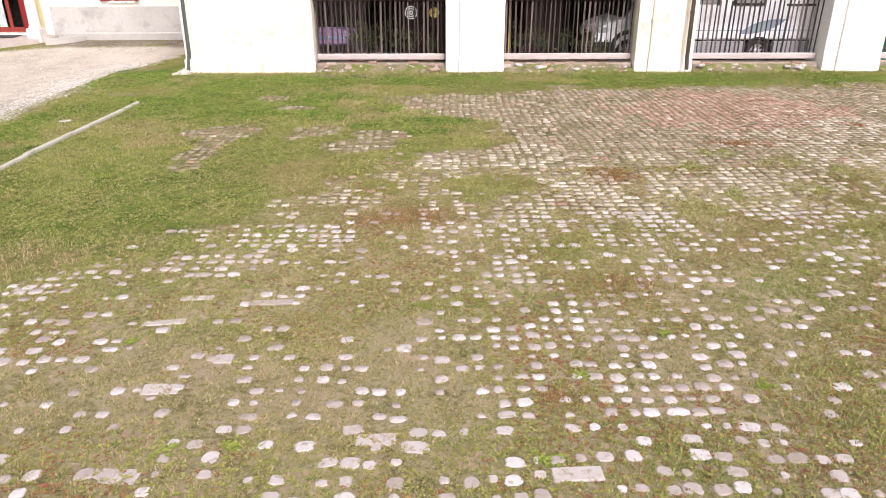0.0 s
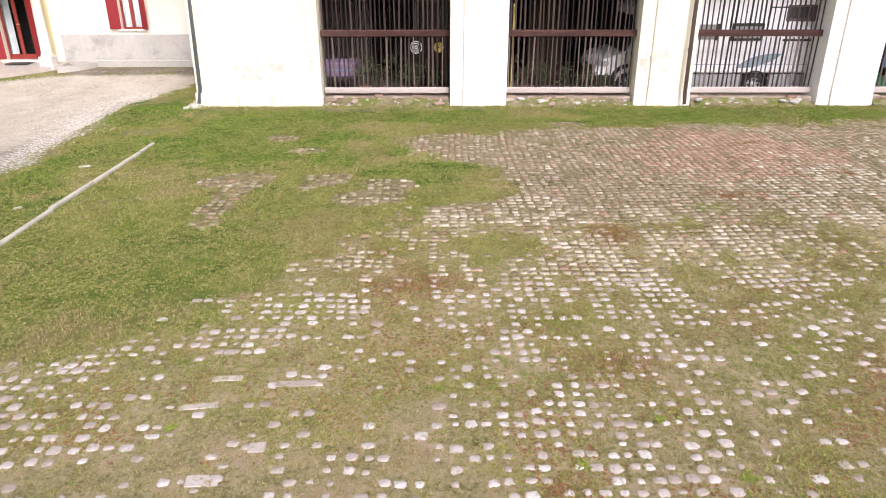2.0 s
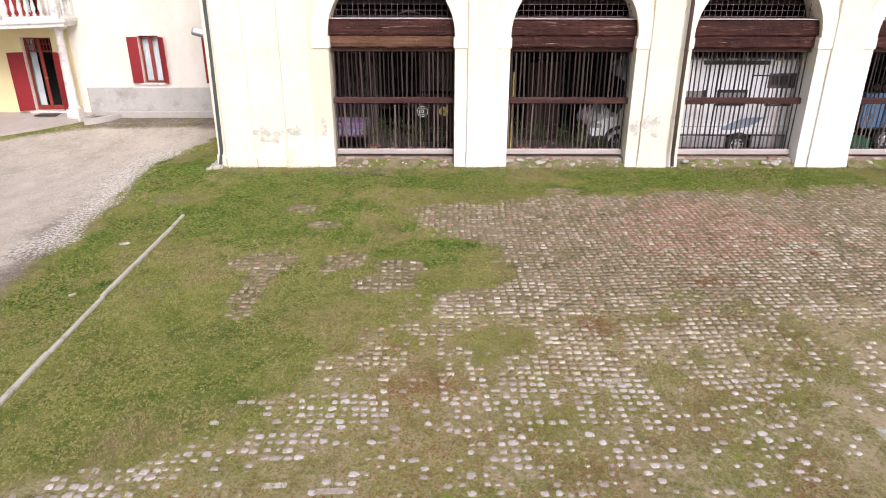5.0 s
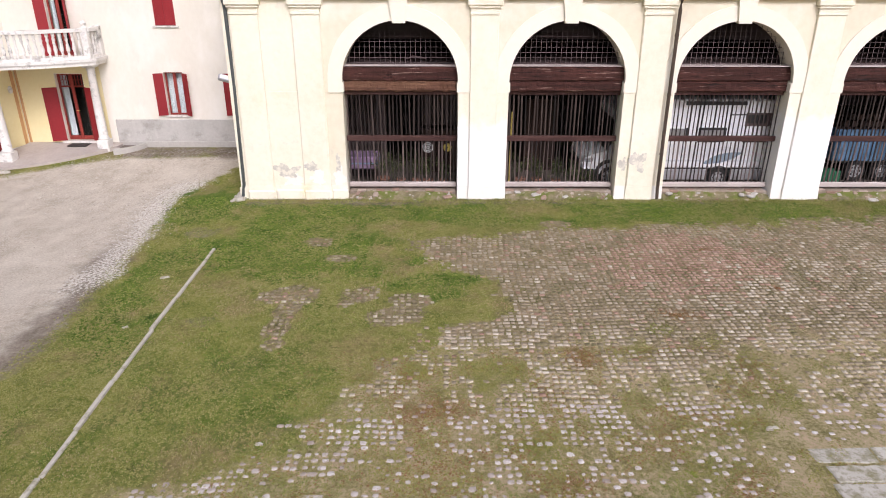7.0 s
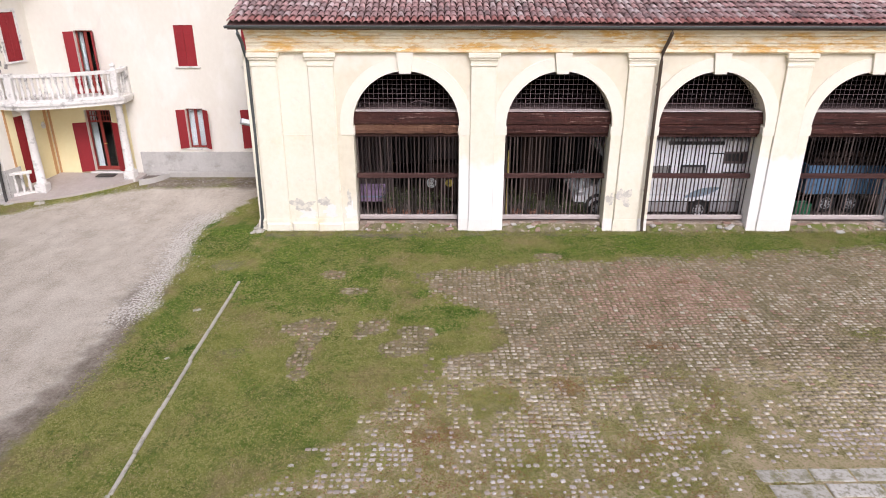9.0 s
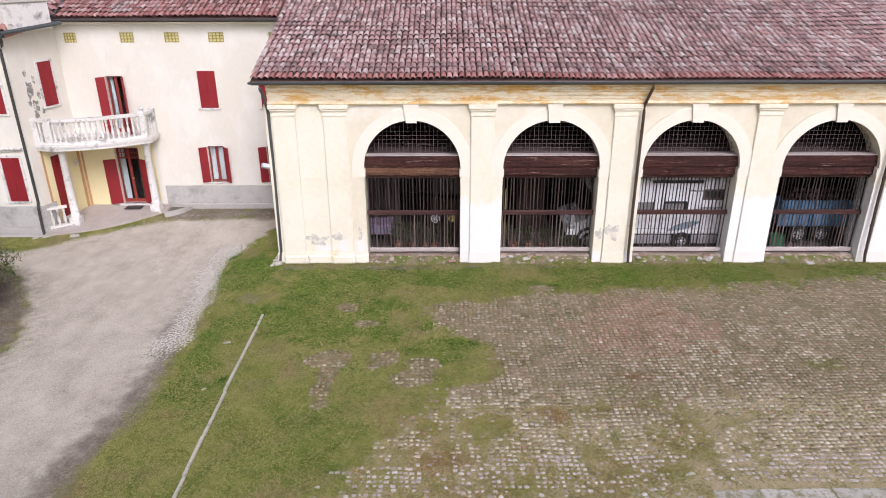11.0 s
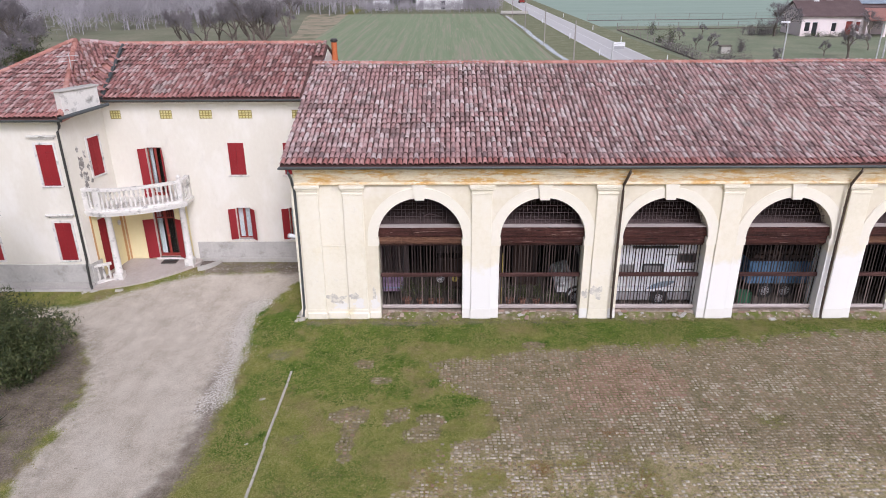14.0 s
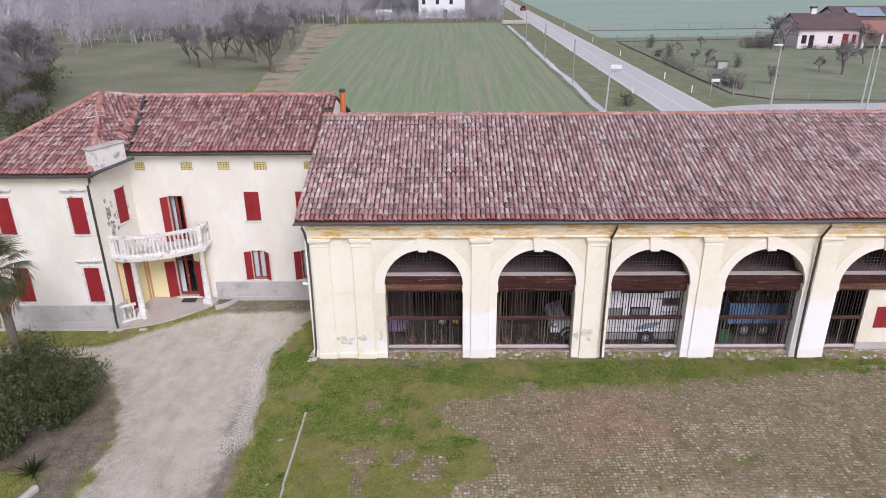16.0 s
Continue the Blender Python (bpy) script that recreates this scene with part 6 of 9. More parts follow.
def band(path, w0, w1, z0, z1):
    a, b = offset(path, w0), offset(path, w1)
    n = len(path)
    v = [(x, y, z0) for x, y in a] + [(x, y, z1) for x, y in a] + [(x, y, z0) for x, y in b] + [(x, y, z1) for x, y in b]
    f = []
    for i in range(n - 1):
        f += [(i, i + 1, n + i + 1, n + i), (2 * n + i, 3 * n + i, 3 * n + i + 1, 2 * n + i + 1), (n + i, n + i + 1, 3 * n + i + 1, 3 * n + i), (i, 2 * n + i, 2 * n + i + 1, i + 1)]
    f += [(0, n, 3 * n, 2 * n), (n - 1, 3 * n - 1, 4 * n - 1, 2 * n - 1)]
    return Mesh().add(v, f)


put("lower_moulding", band(front, 0.1, -0.1, BZ - 0.1, BZ + 0.0), M_STONEW, bal)
put("slab_moulding", band(front, 0.05, -0.1, BZ - 0.22, BZ - 0.1), M_STONEW, bal)
put("bottom_rail", band(front, 0.02, -0.16, BZ + 0.0, BZ + 0.09), M_STONEW, bal)
put("handrail", band(front, 0.03, -0.17, BZ + 0.8, BZ + 0.9), M_STONEW, bal)
mid = offset(front, -0.07)
seglen = [math.dist(mid[i], mid[i + 1]) for i in range(len(mid) - 1)]


def along(s):
    for i, L_ in enumerate(seglen):
        if s <= L_:
            t = s / L_
            return mid[i][0] * (1 - t) + mid[i + 1][0] * t, mid[i][1] * (1 - t) + mid[i + 1][1] * t
        s -= L_
    return mid[-1]


total = sum(seglen)
BAL = None
posts = (0.08, 0.62, total - 0.75, total - 0.1)
for s in posts:
    x, y = along(s)
    put("post", Mesh().box(-0.11, 0.11, -0.11, 0.11, BZ + 0.0, BZ + 0.93, 0.02, pose(x, y, 0)), M_STONEW, bal)
    if s == posts[2]:
        put("finial", Mesh().lathe([(0.1, BZ + 0.93), (0.07, BZ + 0.98), (0.1, BZ + 1.05), (0.02, BZ + 1.14)], 10, pose(x, y, 0)), M_STONEW, bal)
nb = int(total / 0.172)
for k in range(nb):
    s = (k + 0.5) * total / nb
    if min(abs(s - q) for q in posts) < 0.15:
        continue
    x, y = along(s)
    if BAL is None:
        BAL = put("baluster", Mesh().lathe([(0.05, 0.09), (0.055, 0.13), (0.03, 0.17), (0.062, 0.3), (0.055, 0.36), (0.028, 0.52), (0.05, 0.6), (0.03, 0.66), (0.05, 0.7), (0.05, 0.8)], 8), M_STONEW, bal, smooth=True)
        BAL.matrix_basis = pose(x, y, BZ)
    else:
        share("baluster", BAL, pose(x, y, BZ), bal)
# low balustrade beside the left column
low = tagged(new("low_balustrade"), "short white stone balustrade by the porch")
low.parent = house
lp = [(-9.1, 2.62), (-8.52, 2.95)]
put("rail", band(lp, 0.08, -0.08, 0.92, 1.0), M_STONEW, low)
put("foot", band(lp, 0.09, -0.09, 0.1, 0.3), M_STONEW, low)
for k in range(3):
    t = 0.2 + 0.3 * k
    put("baluster", Mesh().lathe([(0.05, 0.3), (0.035, 0.36), (0.065, 0.5), (0.03, 0.74), (0.05, 0.84), (0.05, 0.92)], 8, pose(lp[0][0] * (1 - t) + lp[1][0] * t, lp[0][1] * (1 - t) + lp[1][1] * t, 0)), M_STONEW, low, smooth=True)
# curved planter edge right of the porch
pl = thing("planter_edge", "low curved concrete planter edge with bare soil beside the porch", "planter")
arc = [(-5.3, 3.75)] + bez((-5.3, 3.75), (-4.75, 3.95), (-4.55, 4.52), 8)
put("rim", band(arc, 0.07, -0.07, 0.05, 0.42), M_CONC, pl)
put("soil", Mesh().prism(arc + [(-5.28, 4.52)], 0.1, 0.36), M_EARTH, pl)
# loose stone by the porch edge
st = thing("loose_stone", "pale loose stone on the ground before the porch", "stone", at=(-8.0, 2.15, 0.08), turn=15)
put("stone", Mesh().box(-0.16, 0.16, -0.08, 0.08, -0.05, 0.07, 0.03), M_KERB, st)
# mats of rubble at the foot of the wing's downpipe
rg = random.Random(4)
for k in range(7):
    s_ = rg.uniform(0.05, 0.1)
    t_ = thing("drain_stone", "small pale stone at the foot of the downpipe", "stone", "stones at the downpipe", at=(W1 - 0.1 + rg.uniform(-0.22, 0.25), WY - 0.5 + rg.uniform(-0.1, 0.1), 0.03), turn=rg.uniform(0, 90))
    put("stone", Mesh().box(-s_, s_, -s_ * 0.7, s_ * 0.7, -0.05, s_ * 0.6, s_ * 0.3), M_KERB, t_)


# ---------- yard: kerb, slabs, cobbles ----------
kerb = tagged(new("kerb"), "narrow pale stone kerb set in the turf", "kerb", kind="structure")
rg = random.Random(21)
y = -3.33
while y > -15.2:
    L_ = rg.uniform(0.8, 1.5)
    if -8.0 < y < -7.4:
        L_ = 0.45
    k = put("kerb_stone", Mesh().box(-0.036, 0.036, -L_ * 1.077 + 0.02, 0, -0.12, 0.032, 0.012), M_KERB, kerb)
    k.matrix_basis = pose(*site(0.12 + rg.uniform(-0.012, 0.012), y), 0.0 + rg.uniform(-0.012, 0.012), rg.uniform(-0.6, 0.6), rg.uniform(-3, 3), 0.8 + rg.uniform(-0.6, 0.6))
    y -= L_

slabs = tagged(new("stone_slabs"), "large worn pale stone slabs set in the paving", "pavement", kind="structure")
for r in range(7):
    x = 10.44 + (0.0 if r % 2 == 0 else 0.12) + rg.uniform(-0.04, 0.04)
    while x < 15.0:
        L_ = rg.uniform(0.6, 1.0)
        wd, dp = L_ - rg.uniform(0.035, 0.06), 0.3 + rg.uniform(-0.015, 0.012)
        rim = [(wd * k / 5, -dp) for k in range(5)] + [(wd, -dp * (1 - k / 3)) for k in range(3)] + [(wd * (1 - k / 5), 0) for k in range(5)] + [(0, -dp * k / 3) for k in range(3)]
        rim = [(a + rg.uniform(-0.012, 0.012), b + rg.uniform(-0.012, 0.012)) for a, b in rim]
        inner = [(wd / 2 + (a - wd / 2) * 0.95, -dp / 2 + (b + dp / 2) * 0.9) for a, b in rim]
        m = len(rim)
        sv = [(a, b, -0.1) for a, b in rim] + [(a, b, 0.018) for a, b in rim] + [(a, b, 0.03) for a, b in inner]
        sf = [tuple(range(2 * m, 3 * m))] + [(j * m + k, j * m + (k + 1) % m, j * m + m + (k + 1) % m, j * m + m + k) for j in (0, 1) for k in range(m)]
        s = put("slab", Mesh().add(sv, sf), M_SLAB, slabs)
        s.matrix_basis = pose(*site(x, -9.97 - 0.32 * r + rg.uniform(-0.012, 0.012)), rg.uniform(-0.026, -0.01), rg.uniform(-1.2, 1.2), rg.uniform(-0.8, 0.8), rg.uniform(-1.2, 1.2))
        x += L_

pave = tagged(new("pavement"), "overgrown porphyry cobble paving with grass in the joints", "pavement", kind="structure")
# a few larger slabs of stone among the near cobbles
for x, y, a, b, t in ((4.33, -10.79, 0.34, 0.08, 2), (3.74, -10.71, 0.25, 0.08, 4), (3.62, -11.06, 0.3, 0.07, 6), (3.9, -11.83, 0.22, 0.11, 4), (6.3, -12.57, 0.26, 0.1, 2), (3.9, -12.53, 0.34, 0.12, -3), (7.69, -9.07, 0.2, 0.12, 0), (2.37, -10.52, 0.3, 0.1, 4), (4.19, -11.52, 0.12, 0.1, 4), (5.25, -12.3, 0.22, 0.1, 2)):
    s = put("long_stone", Mesh().box(-a / 2, a / 2, -b / 2, b / 2, -0.06, 0.006, 0.006), M_COBO, pave)
    s.matrix_basis = pose(*site(x, y), 0, rg.uniform(-2, 2), rg.uniform(-2, 2), t)


def cobble_mesh(k):
    """A worn cube: ragged outline, chipped corners, slightly crowned top."""
    r = random.Random(70 + k)
    n = 12
    rad = []
    for i in range(n):
        t = 2 * math.pi * (i + r.uniform(-0.25, 0.25)) / n
        sq = 1 / max(abs(math.cos(t)), abs(math.sin(t)))
        rad.append((math.cos(t), math.sin(t), min(sq, 1.33) * r.uniform(0.8, 1.06)))
    v = []
    for sc, z in ((1.02, -0.04), (1.0, -0.001), (0.84, 0.0035)):
        for a, b, q in rad:
            v.append((a * q * sc * 0.053, b * q * sc * 0.05, z + r.uniform(-0.001, 0.0012)))
    v.append((r.uniform(-0.01, 0.01), r.uniform(-0.01, 0.01), 0.0045))
    f = []
    for j in range(2):
        for i in range(n):
            f.append((n * j + i, n * j + (i + 1) % n, n * j + n + (i + 1) % n, n * j + n + i))
    for i in range(0, n, 2):
        f.append((2 * n + i, 2 * n + i + 1, 2 * n + (i + 2) % n, 3 * n))
    return v, f


STONES = np.zeros((1700, 760), bool)       # centimetres of the plan that a cobble covers


def on_stone(x, y):
    i, j = np.clip((x * 100).astype(int), 0, 1699), np.clip(((y + 15.2) * 100).astype(int), 0, 759)
    return STONES[i, j]


def cobbles():
    rs = np.random.RandomState(8)
    px, py = 0.124, 0.116
    xs, ys = np.arange(0.3, 27, px), np.arange(-20.0, -0.9, py)
    X, Y = np.meshgrid(xs, ys)
    X = X + 0.02 * np.sin(Y * 1.7) + 0.1 * (fnoise(X, Y, 0.8, 63) - 0.5) + rs.uniform(-0.018, 0.018, X.shape)
    Y = Y + 0.03 * np.sin(X * 0.6) + 0.015 * np.sin(X * 2.1) + 0.1 * (fnoise(X, Y, 0.9, 64) - 0.5) + rs.uniform(-0.015, 0.015, X.shape)
    p = stone_shows(X, Y)
    # neighbours show or hide together in small groups
    g = 0.6 * rs.uniform(0, 1, X.shape) + 0.22 * vnoise(X, Y, 3.2, 61) + 0.18 * vnoise(X * 2.5, Y * 9, 1.0, 62)
    g = np.clip((g - 0.5) * 1.3 + 0.5, 0, 1)
    keep = (g < p).ravel() & ~((X.ravel() > 10.3) & (Y.ravel() < -9.85) & (Y.ravel() > -12.0))
    x, y = X.ravel()[keep], Y.ravel()[keep]
    n = len(x)
    z = ground_z(x, y)
    a = rs.uniform(-0.14, 0.14, n)
    over = np.where(y < -9.5, rs.uniform(0.48, 1.02, n), rs.uniform(0.78, 0.99, n))     # turf creeps over the edges
    sx = over * rs.uniform(0.8, 1.2, n) * np.where(rs.uniform(0, 1, n) < 0.08, 1.35, 1.0)
    sy = over * rs.uniform(0.8, 1.05, n)
    tx, ty = rs.uniform(-0.025, 0.025, n), rs.uniform(-0.025, 0.025, n)
    dz = np.where(y < -9.0, rs.uniform(0.001, 0.004, n), rs.uniform(-0.002, 0.005, n))
    m = np.zeros((n, 3, 4))
    m[:, 0, 0], m[:, 0, 1] = np.cos(a) * sx, -np.sin(a) * sy
    m[:, 1, 0], m[:, 1, 1] = np.sin(a) * sx, np.cos(a) * sy
    m[:, 2, 0], m[:, 2, 1], m[:, 2, 2] = tx, ty, 1
    m[:, 0, 3], m[:, 1, 3] = site(x, y)
    m[:, 2, 3] = z + dz
    for a_ in range(-4, 5):
        for b_ in range(-4, 5):
            i, j = np.clip((x * 100 + a_ * over * 1.05).astype(int), 0, 1699), np.clip(((y + 15.2) * 100 + b_ * over).astype(int), 0, 759)
            STONES[i, j] = True
    STONES[:, 759] = STONES[1699] = False
    near = (y < -12.15) & (y > -12.9) & (x > 3.0) & (x < 8.8)
    idx = np.where(near)[0][:300]
    solo = np.zeros(n, bool)
    solo[idx] = True
    kinds = [cobble_mesh(k) for k in range(8)]
    plain = ([(-0.055, -0.05, -0.03), (0.052, -0.052, -0.03), (0.055, 0.05, -0.03), (-0.052, 0.052, -0.03), (-0.049, -0.043, 0.007), (0.047, -0.046, 0.008), (0.049, 0.043, 0.007), (-0.046, 0.046, 0.009)],
             [(0, 1, 5, 4), (1, 2, 6, 5), (2, 3, 7, 6), (3, 0, 4, 7), (4, 5, 6, 7)])
    V_, F_, off = [], [], 0
    which = rs.randint(0, 8, n)
    far = y > -9.0
    pale = np.maximum(0.03 + 0.15 * streaks(x, y, 93, 0.5, 0.68), 0.85 * bare(x, y))
    pale = np.maximum(pale, 0.7 * (1 - smooth01(-8.4, -6.4, y + (fnoise(x, y, 0.5, 91) - 0.5) * 2))) * (1 - 0.6 * smooth01(-4.2, -2.6, y))
    brown = far & (rs.uniform(0, 1, n) > pale)
    pink = brown & (rs.uniform(0, 1, n) < 0.95 * blob(x, y, 11.0, -4.3, 2.2, 1.7) + 0.08)
    for nm, sel, mt, lb in (("pale_cobbles", far & ~brown, M_COBP, "paler worn cobbles"), ("brown_cobbles", brown & ~pink, M_COBB, "browner worn cobbles"), ("pink_cobbles", pink, M_COBR, "pinkish worn cobbles")):
        vv, ff = repeat(*plain, m[sel])
        tagged(mesh_arrays(nm, vv, ff, mt, pave), lb, kind="stuff")
    for k in range(9):
        sel = (~solo) & (y < -14.9) if k == 8 else (~solo) & ~far & (which == k) & (y >= -14.9)
        vv, ff = repeat(*(plain if k == 8 else kinds[k]), m[sel])
        V_.append(vv)
        F_.append(ff + off)
        off += len(vv)
    ob = mesh_arrays("cobbles", np.concatenate(V_), np.concatenate(F_), M_COB, pave)
    tagged(ob, kind="stuff")
    datas = []
    for v, f in kinds:
        d = bpy.data.meshes.new("cobblestone")
        d.from_pydata(v, [], f)
        d.materials.append(M_COBO)
        datas.append(d)
    for i in idx:
        o = new("cobblestone", datas[which[i]])
        o.parent = pave
        o.matrix_basis = Matrix([list(q) for q in m[i]] + [[0, 0, 0, 1]])


# ---------- grass ----------
def blades(name, x, y, h, w, lean, material, seed, label):
    """One narrow triangle for each blade."""
    rs = np.random.RandomState(seed)
    n = len(x)
    a = rs.uniform(0, 2 * np.pi, n)
    b = rs.uniform(0, 2 * np.pi, n)
    z = ground_z(x, y)
    x, y = site(x, y)
    tip = np.abs(rs.normal(0, 1, n)) * lean
    verts = np.zeros((n, 3, 3))
    verts[:, 0] = np.stack([x + np.cos(a) * w, y + np.sin(a) * w, z - 0.004], 1)
    verts[:, 1] = np.stack([x - np.cos(a) * w, y - np.sin(a) * w, z - 0.004], 1)
    verts[:, 2] = np.stack([x + np.cos(b) * h * tip, y + np.sin(b) * h * tip, z + h / np.sqrt(1 + tip ** 2)], 1)
    ob = mesh_arrays(name, verts.reshape(-1, 3), np.arange(3 * n).reshape(n, 3), material)
    return tagged(ob, label, "grass", kind="stuff")


def grass():
    rs = np.random.RandomState(3)

    def scatter(n, x0, x1, y0, y1):
        return rs.uniform(x0, x1, n), rs.uniform(y0, y1, n)

    # turf
    def turf(x, y):
        g = (1 - gravel(x, y)) * (1 - 0.85 * np.clip(mud(x, y), 0, 1)) * (1 - paved(x, y))
        g = g * (1 - 0.85 * patches(x, y))
        return g * (0.4 + 0.8 * fnoise(x, y, 1.3, 71)) * np.where(np.abs(x - 0.12) < 0.06, 0.1, 1) * np.where(y > 0.0, 0.5, 1)

    parts = [scatter(n, *b) for n, b in ((440000, (-1.9, 6.8, -11.2, 0.2)), (300000, (6.8, 22, -2.9, 0.1)))]
    x, y = np.concatenate([p[0] for p in parts]), np.concatenate([p[1] for p in parts])
    k = rs.uniform(0, 1, len(x)) < turf(x, y) * smooth01(0.25, 0.6, vnoise(x, y, 16.0, 89)) * 1.4
    x, y = x[k], y[k]
    tall = 0.5 + fnoise(x, y, 0.9, 73)
    near = 1 - smooth01(-10.0, -7.0, y)
    h, w = rs.uniform(0.014, 0.038, len(x)) * tall, rs.uniform(0.0028, 0.006, len(x)) * (1.35 - 0.45 * near)
    fresh = rs.uniform(0, 1, len(x)) < lush(x, y)
    yellow = ~fresh & (rs.uniform(0, 1, len(x)) < 0.6 * smooth01(0.47, 0.62, fnoise(x, y, 1.5, 75)))
    blades("dry_lawn_grass", x[yellow], y[yellow], h[yellow], w[yellow], 0.75, M_DRY, 17, "yellowed thin turf")
    fresh_or = fresh | yellow
    blades("lawn_grass", x[~fresh_or], y[~fresh_or], h[~fresh_or], w[~fresh_or], 0.75, M_GRASS, 4, "short mixed turf of grass and clover")
    blades("fresh_lawn_grass", x[fresh], y[fresh], h[fresh], w[fresh], 0.75, M_LUSH, 11, "fresh green turf")
    # thin grass and moss in the joints of the near paving: fine, short and of mixed colour
    parts = [scatter(n, *b) for n, b in ((620000, (1.6, 9.8, -12.9, -9.4)), (150000, (2.8, 12.5, -9.4, -6.5)), (100000, (4, 20, -6.5, -1.2)))]
    x, y = np.concatenate([p[0] for p in parts]), np.concatenate([p[1] for p in parts])
    seen = (np.abs(x - 5.6) < 0.78 * (y + 15.8) + 0.4) | (y > -9.4)
    g = seen * (1 - 0.96 * on_stone(x, y)) * (0.15 + 0.85 * paved(x, y)) * np.clip(1.15 - stone_shows(x, y) * 0.6 * (y > -9.4), 0.15, 1) * ~((x > 10.3) & (y < -9.9) & (y > -12.0))
    k = rs.uniform(0, 1, len(x)) < g * (0.3 + 0.7 * (fnoise(x, y, 2.5, 84) - 0.1)) * smooth01(0.3, 0.65, vnoise(x, y, 22.0, 88)) * 1.6
    x, y = x[k], y[k]
    c = rs.uniform(0, 1, len(x)) * 0.75 + (fnoise(x, y, 1.2, 85) - 0.5) * 1.0 + 0.125 + 0.25 * greens(x, y)
    far_ = smooth01(-10.5, -7.0, y)
    for nm, sel, mt, lb in (("joint_grass_dry", c < 0.45, M_DRY, "short dry grass over the paving"), ("joint_grass", (c >= 0.45) & (c < 0.78), M_GRASS, "short grass over the paving"), ("joint_grass_fresh", c >= 0.78, M_LUSH, "short fresh grass over the paving")):
        m = sel.sum()
        blades(nm, x[sel], y[sel], rs.uniform(0.008, 0.024, m) * (1 - 0.3 * far_[sel]), rs.uniform(0.0022, 0.0048, m) * (1 + 0.7 * far_[sel]), 1.0, mt, 12, lb)
    # grass that has closed over the stones in streaks
    sx, sy = scatter(300000, 3, 17, -12.9, -2.5)
    k = rs.uniform(0, 1, len(sx)) < greens(sx, sy) * paved(sx, sy) * 0.9 * ~((sx > 10.35) & (sy < -9.95) & (sy > -12.2))
    sx, sy = sx[k], sy[k]
    c = rs.uniform(0, 1, len(sx)) < 0.5
    blades("streak_grass", sx[c], sy[c], rs.uniform(0.01, 0.028, c.sum()), rs.uniform(0.0025, 0.006, c.sum()), 1.7, M_LUSH, 13, "fresh grass in streaks over the paving")
    blades("streak_grass_mixed", sx[~c], sy[~c], rs.uniform(0.01, 0.028, (~c).sum()), rs.uniform(0.0025, 0.006, (~c).sum()), 1.7, M_GRASS, 14, "mixed grass in streaks over the paving")
    # small rosettes of broad-leaved herbs, in the turf and among the cobbles
    def herbs(name, x, y, size, material, seed, label):
        r2 = np.random.RandomState(seed)
        per = 7
        n = len(x)
        cx, cy = np.repeat(x, per), np.repeat(y, per)
        cz = ground_z(cx, cy) + 0.004
        cx, cy = site(cx, cy)
        a = r2.uniform(0, 2 * np.pi, n * per)
        L_ = r2.uniform(0.6, 1.2, n * per) * size
        el = r2.uniform(0.1, 0.7, n * per)
        w = L_ * r2.uniform(0.18, 0.32, n * per)
        dx, dy = np.cos(a), np.sin(a)
        v = np.zeros((n * per, 4, 3))
        v[:, 0] = np.stack([cx, cy, cz], 1)
        v[:, 1] = np.stack([cx + dx * L_ * 0.6 - dy * w, cy + dy * L_ * 0.6 + dx * w, cz + L_ * el * 0.6], 1)
        v[:, 2] = np.stack([cx + dx * L_, cy + dy * L_, cz + L_ * el * 0.55], 1)
        v[:, 3] = np.stack([cx + dx * L_ * 0.6 + dy * w, cy + dy * L_ * 0.6 - dx * w, cz + L_ * el * 0.6], 1)
        tagged(mesh_arrays(name, v.reshape(-1, 3), np.arange(4 * n * per).reshape(-1, 4), material), label, "weeds", kind="stuff")

    parts = [scatter(90000, -1.9, 6.8, -11.2, 0.1), scatter(42000, 6.8, 22, -2.9, 0.1)]
    x, y = np.concatenate([p[0] for p in parts]), np.concatenate([p[1] for p in parts])
    k = rs.uniform(0, 1, len(x)) < turf(x, y) * (0.25 + 0.75 * smooth01(0.36, 0.6, fnoise(x, y, 0.8, 77)))
    herbs("lawn_herbs", x[k], y[k], 0.03, M_GRASS, 91, "low clover and broad-leaved herbs in the turf")
    x, y = scatter(80000, 1.6, 11, -12.9, -7.5)
    k = rs.uniform(0, 1, len(x)) < (1 - on_stone(x, y)) * (0.2 + 0.8 * paved(x, y)) * smooth01(0.3, 0.6, fnoise(x, y, 1.6, 95)) * 0.8
    c = rs.uniform(0, 1, len(x)) + (fnoise(x, y, 1.4, 96) - 0.5) * 1.4
    herbs("joint_herbs", x[k & (c > 0.5)], y[k & (c > 0.5)], 0.017, M_GRASS, 92, "low green herbs between the cobbles")
    herbs("joint_herbs_yellow", x[k & (c > 0.2) & (c <= 0.5)], y[k & (c > 0.2) & (c <= 0.5)], 0.018, M_MOSS, 94, "low yellow-green moss between the cobbles")
    herbs("joint_herbs_red", x[k & (c <= 0.2)], y[k & (c <= 0.2)], 0.018, M_REDHERB, 93, "low reddish herbs between the cobbles")
    for i, (cx, cy, r) in enumerate(TUFTS):
        tx, ty = cx + rs.normal(0, 0.4, 16) * r, cy + rs.normal(0, 0.4, 16) * r
        herbs("herb_tuft", tx, ty, 0.026, M_LIME, 130 + i, "bright green tuft of broad leaves among the cobbles")
